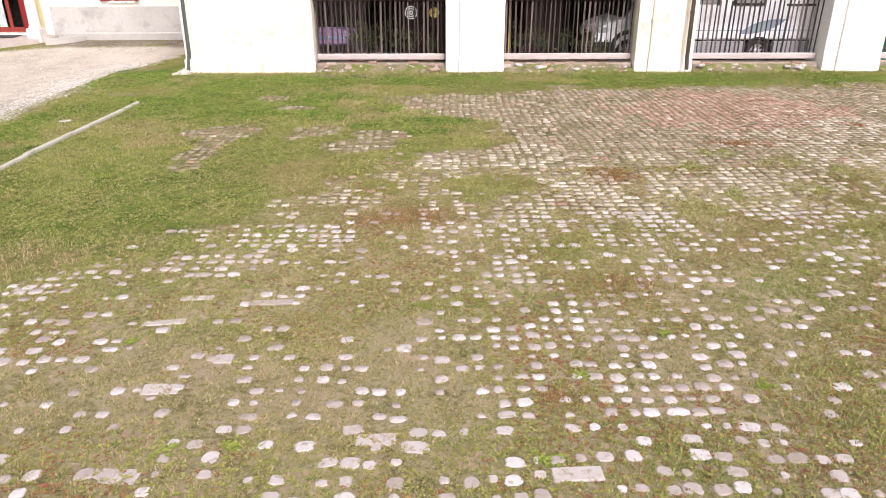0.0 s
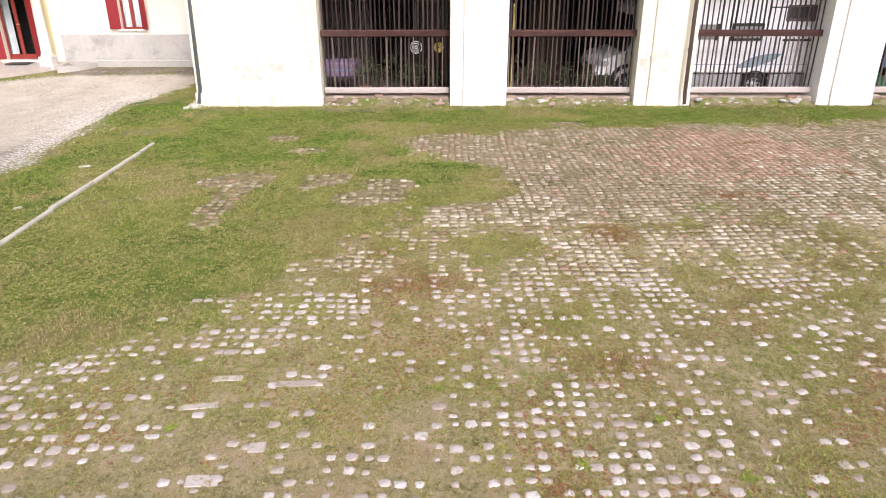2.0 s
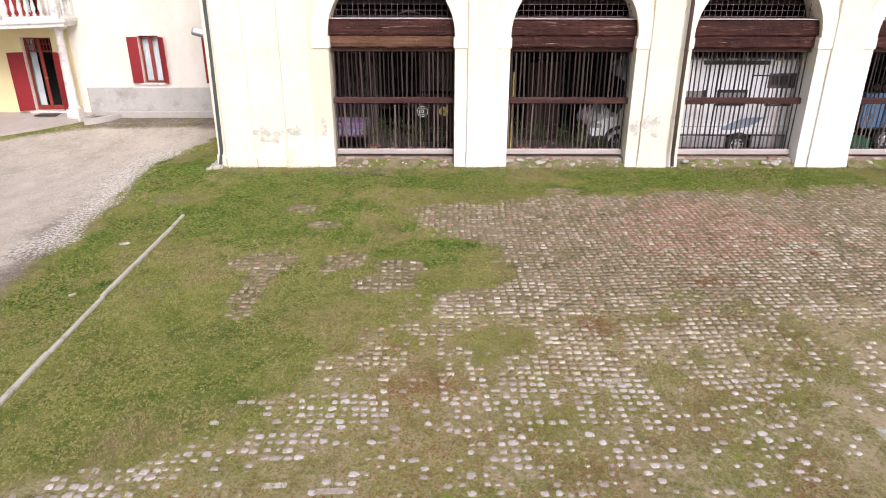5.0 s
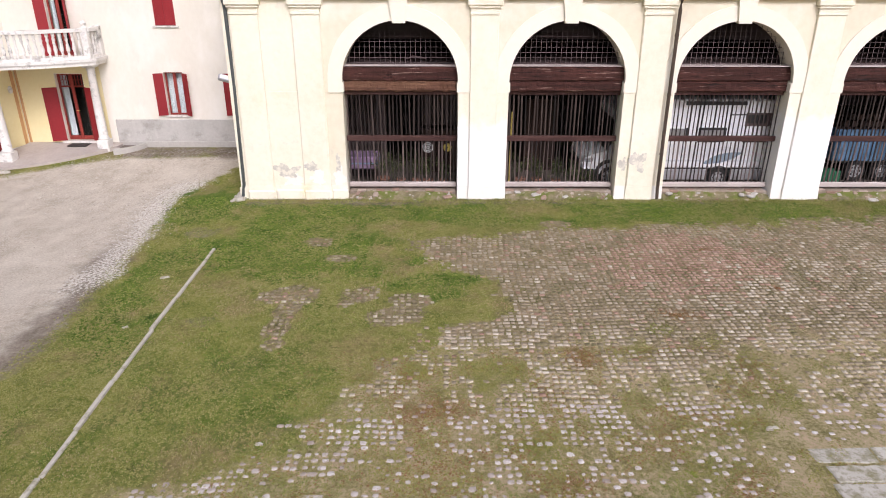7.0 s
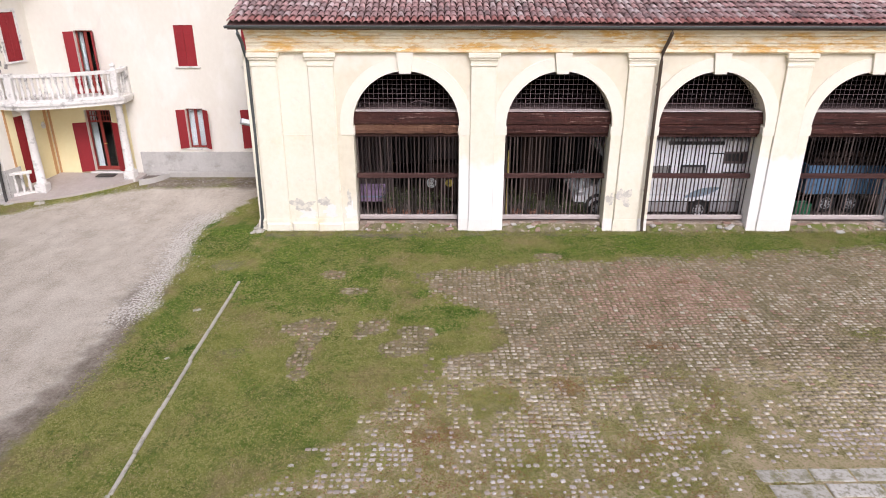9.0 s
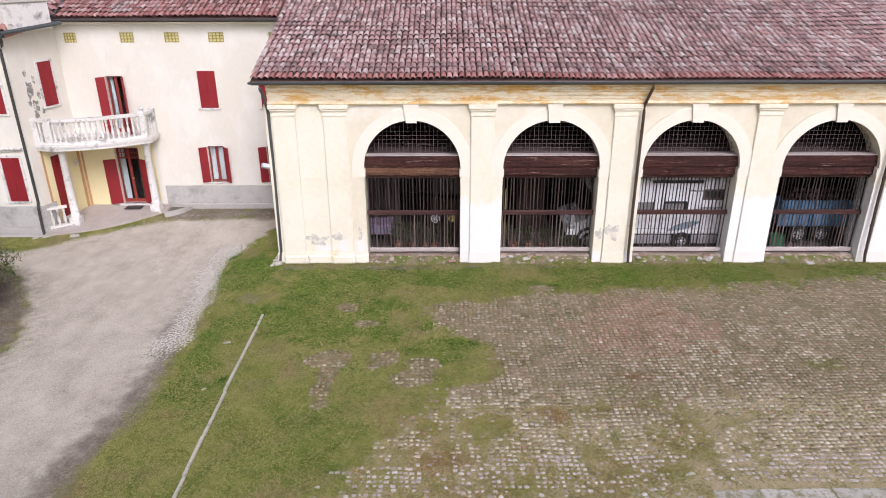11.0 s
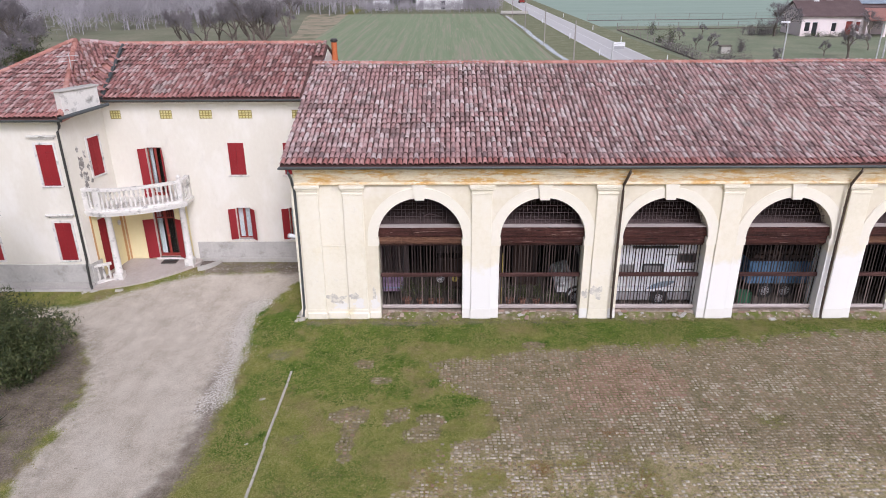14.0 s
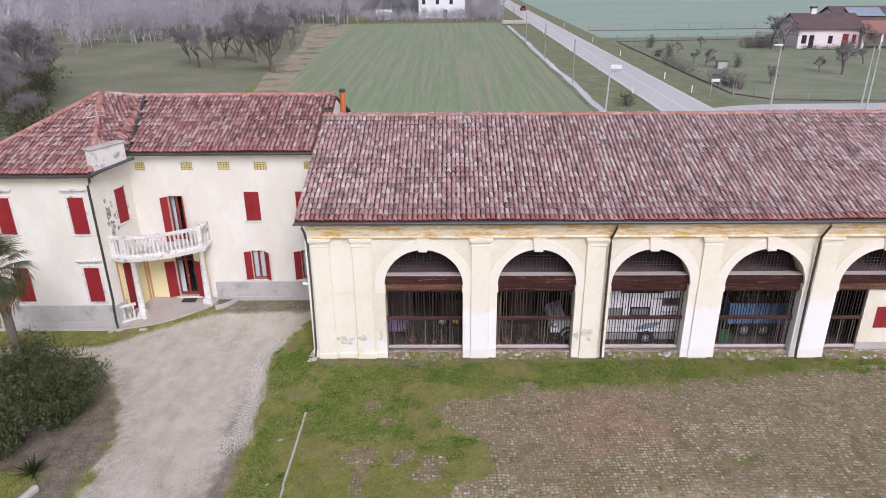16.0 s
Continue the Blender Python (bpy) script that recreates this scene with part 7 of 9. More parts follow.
    # weeds
    for i, (cx, cy, rx, ry, dryw) in enumerate(WEEDS):
        n = int((1400 if dryw else 700) * rx * ry / 0.1) + 80
        wx, wy = cx + rs.normal(0, 0.6, n) * rx, cy + rs.normal(0, 0.6, n) * ry
        blades("weed_clump", wx, wy, rs.uniform(0.015, 0.045, n), rs.uniform(0.003, 0.007, n), 1.5, M_REDHERB if dryw else M_GRASS, 20 + i, "clump of reddish dry weeds among the cobbles" if dryw else "clump of green weeds among the cobbles")
    # strip of grass before the wing, and round the shrubs
    x, y = scatter(90000, -16, -5, -11, 2.1)
    g = (1 - gravel(x, y)) * (1 - 0.9 * np.clip(mud(x, y), 0, 1)) * (0.4 + 0.6 * fnoise(x, y, 1.3, 81))
    k = rs.uniform(0, 1, len(x)) < g
    blades("border_grass", x[k], y[k], rs.uniform(0.03, 0.08, k.sum()), rs.uniform(0.006, 0.012, k.sum()), 0.8, M_GRASS, 9, "grass border beside the gravel")
    # fringe of taller grass along the barn's foot
    x = rs.uniform(0.0, 26, 26000)
    y = -0.06 - 0.0177 * x - np.abs(rs.normal(0, 0.12, len(x)))
    k = rs.uniform(0, 1, len(x)) < fnoise(x, y, 1.5, 83) * 1.2
    blades("wall_foot_grass", x[k], y[k], rs.uniform(0.03, 0.1, k.sum()), rs.uniform(0.004, 0.008, k.sum()), 0.7, M_GRASS, 10, "taller grass along the foot of the barn")


def pebbles():
    """Loose pale stones on the drive's border and small rubble by the barn's corner."""
    rs = np.random.RandomState(14)
    n = 90000
    x, y = rs.uniform(-7, -0.2, n), rs.uniform(-10, 4.4, n)
    g = gravel(x, y)
    band_ = np.exp(-((x - drive_edge(y) + 0.75) / 0.5) ** 2) * smooth01(-4.6, -2.2, y) * (1 - smooth01(1.4, 2.4, y))
    keep = rs.uniform(0, 1, n) < (1 - np.clip(2.2 * mud(x, y), 0, 1)) * g * 0.12 * smooth01(0.35, 0.65, fnoise(x, y, 0.7, 97)) + band_ * 0.75 * smooth01(0.25, 0.55, fnoise(x, y, 1.5, 98))
    x, y = x[keep], y[keep]
    n = len(x)
    s = rs.uniform(0.006, 0.022, n) * (1 + 0.5 * (rs.uniform(0, 1, n) < 0.1))
    a = rs.uniform(0, 6.28, n)
    m = np.zeros((n, 3, 4))
    m[:, 0, 0], m[:, 0, 1], m[:, 1, 0], m[:, 1, 1], m[:, 2, 2] = np.cos(a) * s, -np.sin(a) * s, np.sin(a) * s * 0.8, np.cos(a) * s * 0.8, s * 0.6
    m[:, 0, 3], m[:, 1, 3] = site(x, y)
    m[:, 2, 3] = ground_z(x, y)
    v = [(1, 0, 0), (0.3, 0.9, 0), (-0.8, 0.6, 0), (-0.8, -0.6, 0), (0.3, -0.9, 0), (0.5, 0.2, 0.8), (-0.3, 0.4, 0.9), (-0.3, -0.4, 0.8)]
    f = [(0, 1, 5), (1, 6, 5), (1, 2, 6), (2, 7, 6), (2, 3, 7), (3, 4, 7), (4, 5, 7), (4, 0, 5), (5, 6, 7)]
    vv, ff = repeat(v, f, m)
    tagged(mesh_arrays("gravel_stones", vv, ff, M_GRAVEL), "loose pale gravel stones on the drive", "gravel", kind="stuff")
    rg = random.Random(33)
    for k in range(12):
        s_ = rg.uniform(0.05, 0.13)
        t_ = thing("corner_stone", "loose pale stone at the barn's corner", "stone", "stones at the barn's corner", at=(0.0 + rg.uniform(-0.35, 0.05), rg.uniform(-0.3, 0.5), 0.0), turn=rg.uniform(0, 90))
        put("stone", Mesh().box(-s_, s_, -s_ * 0.7, s_ * 0.7, -0.05, s_ * 0.7, s_ * 0.3), M_KERB, t_)


cobbles()
grass()
pebbles()
for (x, y, a, b, z, t) in ((-0.48, -4.72, 0.1, 0.055, 0.012, 20), (-0.42, -6.7, 0.07, 0.05, 0.015, 40), (10.2, -9.55, 0.1, 0.05, 0.008, 8), (11.75, -3.65, 0.2, 0.04, 0.02, -12)):
    s = thing("loose_stone", "pale loose stone lying in the grass", "stone", at=(*site(x, y), 0), turn=t)
    put("stone", Mesh().box(-a, a, -b, b, -0.04, z, 0.025), M_KERB if y != -3.65 else M_BRICK, s)
s = thing("stick", "thin pale stick lying on the paving", "stick", at=(*site(10.6, -5.45), 0.03), turn=35)
put("twig", Mesh().tube([(-0.3, 0, 0), (0, 0.02, 0.01), (0.3, -0.01, 0)], 0.012, 6), M_STRAW, s)


# ---------- shrubs and palm by the drive ----------
def leaf_cloud(centres_, per, spread, size, seed, shape=0.22):
    """Lance-shaped leaves round twig ends, as arrays of quads."""
    rs = np.random.RandomState(seed)
    c_ = np.repeat(np.array(centres_), per, 0)
    n = len(c_)
    p = c_ + rs.normal(0, 1, (n, 3)) * spread
    d = rs.normal(0, 1, (n, 3)) + np.array([0, 0, 0.5])
    d /= np.linalg.norm(d, axis=1)[:, None]
    e = np.cross(d, rs.normal(0, 1, (n, 3)))
    e /= np.linalg.norm(e, axis=1)[:, None]
    L_ = rs.uniform(0.6, 1.2, (n, 1)) * size
    nrm = np.cross(d, e)
    v = np.stack([p, p + d * L_ * 0.5 + e * L_ * shape * 0.5 + nrm * L_ * 0.05, p + d * L_, p + d * L_ * 0.5 - e * L_ * shape * 0.5 + nrm * L_ * 0.05], 1)
    return v.reshape(-1, 3), np.arange(4 * n).reshape(n, 4)


def shrub(name, x, y, rx, ry, h, n, seed, label):
    rg = random.Random(seed)
    t = thing(name, label, "shrub", at=(*site(x, y), 0))
    stems, tips = Mesh(), []
    for k in range(n):
        a, r = rg.uniform(0, 6.283), math.sqrt(rg.random())
        bx, by = 0.25 * rx * r * math.cos(a), 0.25 * ry * r * math.sin(a)
        hh = h * rg.uniform(0.6, 1.05) * (1 - 0.42 * r * r)
        ex, ey = rx * r * math.cos(a), ry * r * math.sin(a)
        pts = [(bx, by, 0), (bx * 0.5 + ex * 0.35, by * 0.5 + ey * 0.35, hh * 0.5), (ex, ey, hh)]
        if k % 3 == 0:
            stems.tube(pts, [0.022, 0.014, 0.005], 4)
        for q in range(9):
            f = rg.uniform(0.25, 1.05)
            f = f if r < 0.6 else rg.uniform(0.1, 1.05)
            px, py, pz = [(1 - f) ** 2 * pts[0][i] + 2 * f * (1 - f) * pts[1][i] + f * f * pts[2][i] for i in range(3)]
            tips.append((px, py, max(pz, 0.08)))
    put("stem_tangle", stems, M_BARK, t)
    v, f = leaf_cloud(tips, 11, 0.11, 0.17, seed)
    mesh_arrays("foliage", v, f, M_LEAF, t)


shrub("oleander", -8.6, -3.4, 1.65, 2.0, 2.4, 150, 41, "large dark green oleander shrub beside the gravel drive")
shrub("oleander", -10.6, -2.0, 1.6, 1.9, 2.3, 120, 42, "large dark green oleander shrub beside the gravel drive")
shrub("oleander", -9.9, -5.2, 1.4, 1.6, 2.0, 100, 43, "large dark green oleander shrub beside the gravel drive")


def fan_leaf(rg, size, m, out, droop):
    """A fan palm leaf: narrow blades that spread from the stalk's end and bend down at the tips."""
    n = 22
    for k in range(n):
        a = radians(-115 + 230 * k / (n - 1))
        L_ = size * (0.75 + 0.25 * math.cos(a * 0.7)) * rg.uniform(0.92, 1.05)
        d = Vector((math.sin(a), math.cos(a), 0))
        s = Vector((d.y, -d.x, 0))
        w = 0.022
        b = d * L_ * 0.55 + Vector((0, 0, 0.04))
        e = d * L_ + Vector((0, 0, -droop * L_ * rg.uniform(0.6, 1.3)))
        pts = [(0, 0, 0), tuple(b + s * w), tuple(e), tuple(b - s * w)]
        out.add(pts, [(0, 1, 2, 3)], m)


def palm(x, y, h, seed):
    rg = random.Random(seed)
    t = thing("palm_tree", "fan palm with green crown and hanging dry leaves", "tree", at=(*site(x, y), 0))
    put("trunk", Mesh().lathe([(0.2, -0.05), (0.17, 0.5), (0.16, h * 0.6), (0.2, h * 0.8), (0.17, h)], 12), M_BARK, t)
    green, dry, stalks = Mesh(), Mesh(), Mesh()
    for k in range(46):
        a = k * 2.39996
        f = k / 46
        el = 80 - 150 * f
        r = 0.75 + 0.15 * rg.random()
        o = Vector((0, 0, h - 0.35 * f))
        d = Vector((math.cos(a) * math.cos(radians(el)), math.sin(a) * math.cos(radians(el)), math.sin(radians(el))))
        tip = o + d * r
        target = green if el > -38 else dry
        (stalks).tube([tuple(o), tuple(o + d * r * 0.5 + Vector((0, 0, 0.04))), tuple(tip)], [0.02, 0.014, 0.01], 4)
        q = d.to_track_quat("Y", "Z").to_matrix().to_4x4()
        fan_leaf(rg, 0.72, Matrix.Translation(tip) @ q @ pose(0, 0, 0, rg.uniform(-25, 5), rg.uniform(-15, 15), 0), target, 0.35 if el > -38 else 0.6)
    put("crown", green, M_PALM, t)
    put("dead_leaves", dry, M_PALMDRY, t)
    put("stalks", stalks, M_PALM, t)


palm(-11.2, -1.4, 4.9, 3)


def rosette(x, y, r, n, seed, label, name):
    rg = random.Random(seed)
    t = thing(name, label, "plant", at=(*site(x, y), 0))
    me = Mesh()
    for k in range(n):
        a, el = k * 2.39996, radians(rg.uniform(8, 80))
        L_ = r * rg.uniform(0.7, 1.1)
        d = Vector((math.cos(a) * math.cos(el), math.sin(a) * math.cos(el), math.sin(el)))
        s = Vector((-math.sin(a), math.cos(a), 0)) * 0.02
        m_ = d * L_ * 0.5
        e = d * L_ - Vector((0, 0, 0.12 * L_))
        me.add([tuple(s), tuple(-s), tuple(m_ - s * 1.3), tuple(m_ + s * 1.3), tuple(e)], [(0, 1, 2, 3), (3, 2, 4)])
    put("leaves", me, M_PALM, t)


rosette(-8.1, -6.1, 0.75, 60, 2, "spiky green yucca growing at the drive's edge", "yucca")
lg = thing("stone_trough", "pale weathered stone post lying in the grass", "stone", at=(*site(-7.7, -7.2), 0.08), turn=75)
put("block", Mesh().box(-0.5, 0.5, -0.11, 0.11, -0.1, 0.12, 0.05), M_CONC, lg)


# ---------- what stands in the barn ----------
def wheel(parent, x, y, z, r, name="wheel"):
    w = new(name)
    w.parent = parent
    w.matrix_basis = pose(x, y, z, 90, 0, 0)
    put("tyre", Mesh().lathe([(r * 0.62, -0.1), (r * 0.93, -0.1), (r, -0.06), (r, 0.06), (r * 0.93, 0.1), (r * 0.62, 0.1), (r * 0.62, -0.1)], 24), M_BLACK, w)
    me = Mesh().lathe([(r * 0.64, 0.02), (r * 0.6, 0.085), (r * 0.25, 0.07), (r * 0.12, 0.095)], 24)
    put("hubcap", me, M_RIM, w)
    hol = Mesh()
    for k in range(8):
        a = k * math.pi / 4
        hol.lathe([(0.032, 0.07), (0.03, 0.089)], 8, pose(r * 0.44 * math.cos(a), r * 0.44 * math.sin(a), 0))
    put("hubcap_hole", hol, M_BLACK, w)
    return w


def motorhome():
    t = thing("motorhome", "white motorhome with grey skirts parked behind the slatted gates", "motorhome")
    y0, y1 = 0.88, 3.03
    prof = [(11.12, 0.62), (11.12, 1.93), (10.5, 1.99), (10.55, 2.2), (10.85, 2.45), (11.25, 2.6), (15.2, 2.62), (15.3, 2.5), (15.32, 0.62)]
    me = Mesh()
    rings = [(y0, 0.96), (y0 + 0.06, 1.0), (y1 - 0.06, 1.0), (y1, 0.96)]
    cx, cz = 13.0, 1.6
    v, f = [], []
    n = len(prof)
    for y, s in rings:
        v += [(cx + (a - cx) * (1 - (1 - s) * 0.3), y, cz + (b - cz) * s) for a, b in prof]
    f += [tuple(range(n)), tuple(range(3 * n, 4 * n))]
    for k in range(3):
        f += [(k * n + i, k * n + (i + 1) % n, k * n + n + (i + 1) % n, k * n + n + i) for i in range(n)]
    put("body", me.add(v, f), M_WHITEV, t)
    cab = [(9.68, 0.42), (9.64, 0.74), (9.72, 0.9), (9.9, 0.99), (10.33, 1.12), (10.95, 1.96), (11.1, 1.96), (11.1, 0.42)]
    n = len(cab)
    v = [(a, y0 + 0.12, b) for a, b in cab] + [(a, y1 - 0.12, b) for a, b in cab]
    put("cab", Mesh().add(v, [tuple(range(n)), tuple(range(n, 2 * n))] + [(i, (i + 1) % n, n + (i + 1) % n, n + i) for i in range(n)]), M_WHITEV, t)
    put("windscreen", Mesh().add([(10.33, y0 + 0.18, 1.12), (10.33, y1 - 0.18, 1.12), (10.9, y1 - 0.26, 1.9), (10.9, y0 + 0.26, 1.9), (10.3, y0 + 0.18, 1.14), (10.3, y1 - 0.18, 1.14), (10.87, y1 - 0.26, 1.92), (10.87, y0 + 0.26, 1.92)],
                                 [(0, 1, 2, 3), (4, 7, 6, 5), (0, 3, 7, 4), (1, 5, 6, 2), (3, 2, 6, 7), (0, 4, 5, 1)]), M_BLACK, t)
    put("cab_window", Mesh().prism([(10.45, 1.2), (10.94, 1.86), (11.06, 1.86), (11.06, 1.18)], -0.01, 0.01, Matrix.Translation((0, y0 + 0.115, 0)) @ Matrix.Rotation(math.pi / 2, 4, "X")), M_BLACK, t)
    put("bumper", Mesh().box(9.6, 10.05, y0 + 0.08, y1 - 0.08, 0.3, 0.58, 0.05), M_BLACK, t)
    put("headlight", Mesh().box(9.69, 9.98, y0 + 0.09, y0 + 0.32, 0.76, 0.93, 0.05), M_RIM, t)
    put("grille", Mesh().box(9.63, 9.71, y0 + 0.5, y1 - 0.5, 0.6, 0.76, 0.02), M_BLACK, t)
    put("skirt", Mesh().box(10.95, 13.27, y0 - 0.01, y0 + 0.05, 0.28, 0.6, 0.02), M_GREYV, t, "grey lower skirt")
    put("skirt", Mesh().box(13.95, 15.3, y0 - 0.01, y0 + 0.05, 0.28, 0.6, 0.02), M_GREYV, t, "grey lower skirt")
    put("wheel_arch", Mesh().lathe([(0.32, 0.0), (0.36, 0.0), (0.36, 0.02), (0.32, 0.02), (0.32, 0.0)], 24, pose(13.61, y0 - 0.004, 0.34, 90, 0, 0)), M_BLACK, t)
    put("front_wheel_arch", Mesh().lathe([(0.335, 0.0), (0.43, 0.0), (0.43, 0.03), (0.335, 0.03), (0.335, 0.0)], 24, pose(10.45, y0 + 0.116, 0.42, 90, 0, 0)), M_BLACK, t)
    put("underbody", Mesh().box(9.8, 15.2, y0 + 0.3, y1 - 0.3, 0.25, 0.62, 0.04), M_BLACK, t)
    for x in (10.45, 13.61):
        wheel(t, x, y0 + (0.085 if x > 12 else 0.2), 0.35, 0.29)
        wheel(t, x, y1 - 0.1, 0.35, 0.29)
    w = put("side_window", Mesh().box(12.9, 13.6, y0 - 0.025, y0 + 0.01, 1.44, 1.79, 0.02), M_GREYGLASS, t, "grey blind in a dark frame")
    put("frame_bar", Mesh().box(12.86, 13.64, y0 - 0.034, y0 - 0.0, 1.75, 1.82, 0.003), M_BLACK, w)
    put("frame_bar", Mesh().box(12.86, 12.92, y0 - 0.034, y0 - 0.0, 1.47, 1.75, 0.003), M_BLACK, w)
    put("frame_bar", Mesh().box(12.86, 13.64, y0 - 0.034, y0 - 0.0, 1.41, 1.47, 0.003), M_BLACK, w)
    put("frame_bar", Mesh().box(13.58, 13.64, y0 - 0.034, y0 - 0.0, 1.47, 1.75, 0.003), M_BLACK, w)
    put("side_window", Mesh().box(11.85, 12.5, y0 - 0.025, y0 + 0.01, 1.44, 1.79, 0.02), M_GREYGLASS, t)
    put("window_edge", Mesh().box(12.49, 12.55, y0 - 0.034, y0, 1.42, 1.81, 0.003), M_BLACK, t)
    put("hatch_seam", Mesh().box(14.15, 15.1, y0 - 0.02, y0, 1.4, 1.45, 0.003), M_BLACK, t)
    put("hatch_seam", Mesh().box(14.15, 15.1, y0 - 0.02, y0, 1.57, 1.6, 0.003), M_BLACK, t)
    put("gutter_strip", Mesh().box(13.7, 14.16, y0 - 0.02, y0, 2.17, 2.2, 0.003), M_BLACK, t)
    put("rear_seam", Mesh().box(14.98, 15.02, y0 - 0.01, y0, 0.7, 2.4, 0.003), M_GREYV, t)
    put("side_window", Mesh().box(14.2, 14.72, y0 - 0.025, y0 + 0.01, 1.94, 2.19, 0.02), M_BLACK, t, "small dark window")
    put("window_surround", Mesh().box(14.14, 14.98, y0 - 0.012, y0 + 0.01, 1.86, 2.24, 0.01), M_BROOF, t)
    put("orange_lamp", Mesh().box(14.88, 14.96, y0 - 0.03, y0, 1.95, 2.08, 0.01), M_ORANGE, t)
    put("awning_rail", Mesh().box(12.4, 14.1, y0 - 0.05, y0 + 0.02, 2.46, 2.56, 0.01), M_BLACK, t)
    # door outline and the long swoosh of the decal
    put("door_seam", Mesh().box(14.1, 14.86, y0 - 0.006, y0 + 0.01, 0.7, 1.2, 0.004), M_WHITEV, t)
    sw = bez((13.1, 0.76), (13.45, 1.14), (14.2, 1.1), 12)
    lo = bez((13.1, 0.76), (13.85, 0.74), (14.2, 1.1), 12)[::-1]
    put("swoosh_decal", Mesh().prism(sw + lo[1:-1], -0.006, 0.006, Matrix.Translation((0, y0 - 0.006, 0)) @ Matrix.Rotation(math.pi / 2, 4, "X")), M_DECAL, t)
    put("trim_line", Mesh().box(11.2, 15.2, y0 - 0.008, y0 + 0.01, 0.84, 0.855, 0.002), M_DECAL, t)


motorhome()


def trailer():
    t = thing("farm_trailer", "blue farm trailer with ribbed sides in the barn", "trailer")
    x0, x1, y0, y1 = 17.2, 20.4, 1.5, 3.2
    for nm, a in (("side_board", (x0, x1, y0, y0 + 0.05)), ("side_board", (x0, x1, y1 - 0.05, y1)), ("end_board", (x0, x0 + 0.05, y0 + 0.05, y1 - 0.05)), ("end_board", (x1 - 0.05, x1, y0 + 0.05, y1 - 0.05))):
        put(nm, Mesh().box(*a, 0.68, 1.62, 0.012), M_BLUE, t)
    k = x0 + 0.1
    while k < x1:
        put("rib", Mesh().box(k, k + 0.06, y0 - 0.035, y0, 0.68, 1.6, 0.008), M_BLUE, t)
        k += 0.5
    put("bed", Mesh().box(x0 + 0.05, x1 - 0.05, y0 + 0.05, y1 - 0.05, 0.62, 0.7, 0.01), M_IRON, t)
    put("chassis", Mesh().box(x0 - 0.9, x1, 2.2, 2.4, 0.44, 0.62, 0.02), M_IRON, t)
    for x in (17.95, 18.75):
        wheel(t, x, y0 + 0.05, 0.38, 0.32)
        wheel(t, x, y1 - 0.12, 0.38, 0.32)
    rg = random.Random(77)
    LOG = None
    for r in range(3):
        for k in range(13 - r):
            x = 17.4 + r * 0.12 + k * 0.225
            o = thing("firewood_log", "split brown firewood log piled on the trailer", "log", "firewood on the trailer", at=(x + rg.uniform(-0.02, 0.02), 1.58 + rg.uniform(0, 0.08), 1.56 + r * 0.2))
            if LOG is None:
                LOG = put("log", Mesh().lathe([(0.09, 0), (0.1, 0.01), (0.105, 1.3), (0.09, 1.31)], 7, pose(0, 0, 0, -90, 0, 0)), M_INTWOOD, o)
            else:
                share("log", LOG, pose(0, 0, 0, 0, rg.uniform(0, 90), 0), o)
    put("load_boards", Mesh().box(x0 + 0.06, x1 - 0.06, y0 + 0.06, y1 - 0.06, 0.71, 1.46, 0.02), M_INTWOOD, t)
    b = thing("plastic_crate", "green plastic crate on the barn floor", "crate", at=(17.0, 1.15, 0.06))
    for a in ((-0.26, 0.26, -0.16, -0.14, 0, 0.46), (-0.26, 0.26, 0.14, 0.16, 0, 0.46), (-0.26, -0.24, -0.14, 0.14, 0, 0.46), (0.24, 0.26, -0.14, 0.14, 0, 0.46), (-0.2, 0.2, -0.14, 0.14, 0, 0.02)):
        put("panel", Mesh().box(*a, 0.006), M_GREEN, b)


trailer()


def pot_plant(x, y, r, h, seed, tall=0.6):
    rg = random.Random(seed)
    t = thing("potted_plant", "leafy green plant in a terracotta pot behind the gate", "potted plant", "pots behind the gates", at=(x, y, 0.06))
    put("pot", Mesh().lathe([(r * 0.7, 0), (r * 0.95, h * 0.8), (r * 1.08, h * 0.82), (r * 1.08, h), (r * 0.92, h), (r * 0.9, h * 0.88)], 16), M_TERRA, t)
    tips, st = [], Mesh()
    for k in range(9):
        a = rg.uniform(0, 6.28)
        e = (math.cos(a) * rg.uniform(0.05, 0.28), math.sin(a) * rg.uniform(0.05, 0.22), h + tall * rg.uniform(0.4, 1.0))
        st.tube([(0, 0, h * 0.8), (e[0] * 0.4, e[1] * 0.4, h + (e[2] - h) * 0.6), e], [0.008, 0.006, 0.003], 4)
        tips += [e, tuple(q * 0.7 for q in e[:2]) + (h + (e[2] - h) * 0.7,)]
    put("stems", st, M_BARK, t)
    v, f = leaf_cloud(tips, 14, 0.07, 0.1, seed, 0.35)
    mesh_arrays("leaves", v, f, M_LEAF, t)


for i, (x, r, h, tall) in enumerate(((3.85, 0.17, 0.26, 0.7), (4.36, 0.13, 0.22, 0.65), (4.78, 0.15, 0.2, 0.75), (5.15, 0.15, 0.2, 0.6), (5.62, 0.12, 0.2, 0.4),
                                     (7.85, 0.16, 0.24, 0.7), (8.35, 0.14, 0.24, 0.6), (8.9, 0.14, 0.2, 0.55), (9.35, 0.15, 0.2, 0.5), (9.75, 0.13, 0.2, 0.3))):
    pot_plant(x, 0.98 if x < 9 else 0.66, r, h, 300 + i, tall)

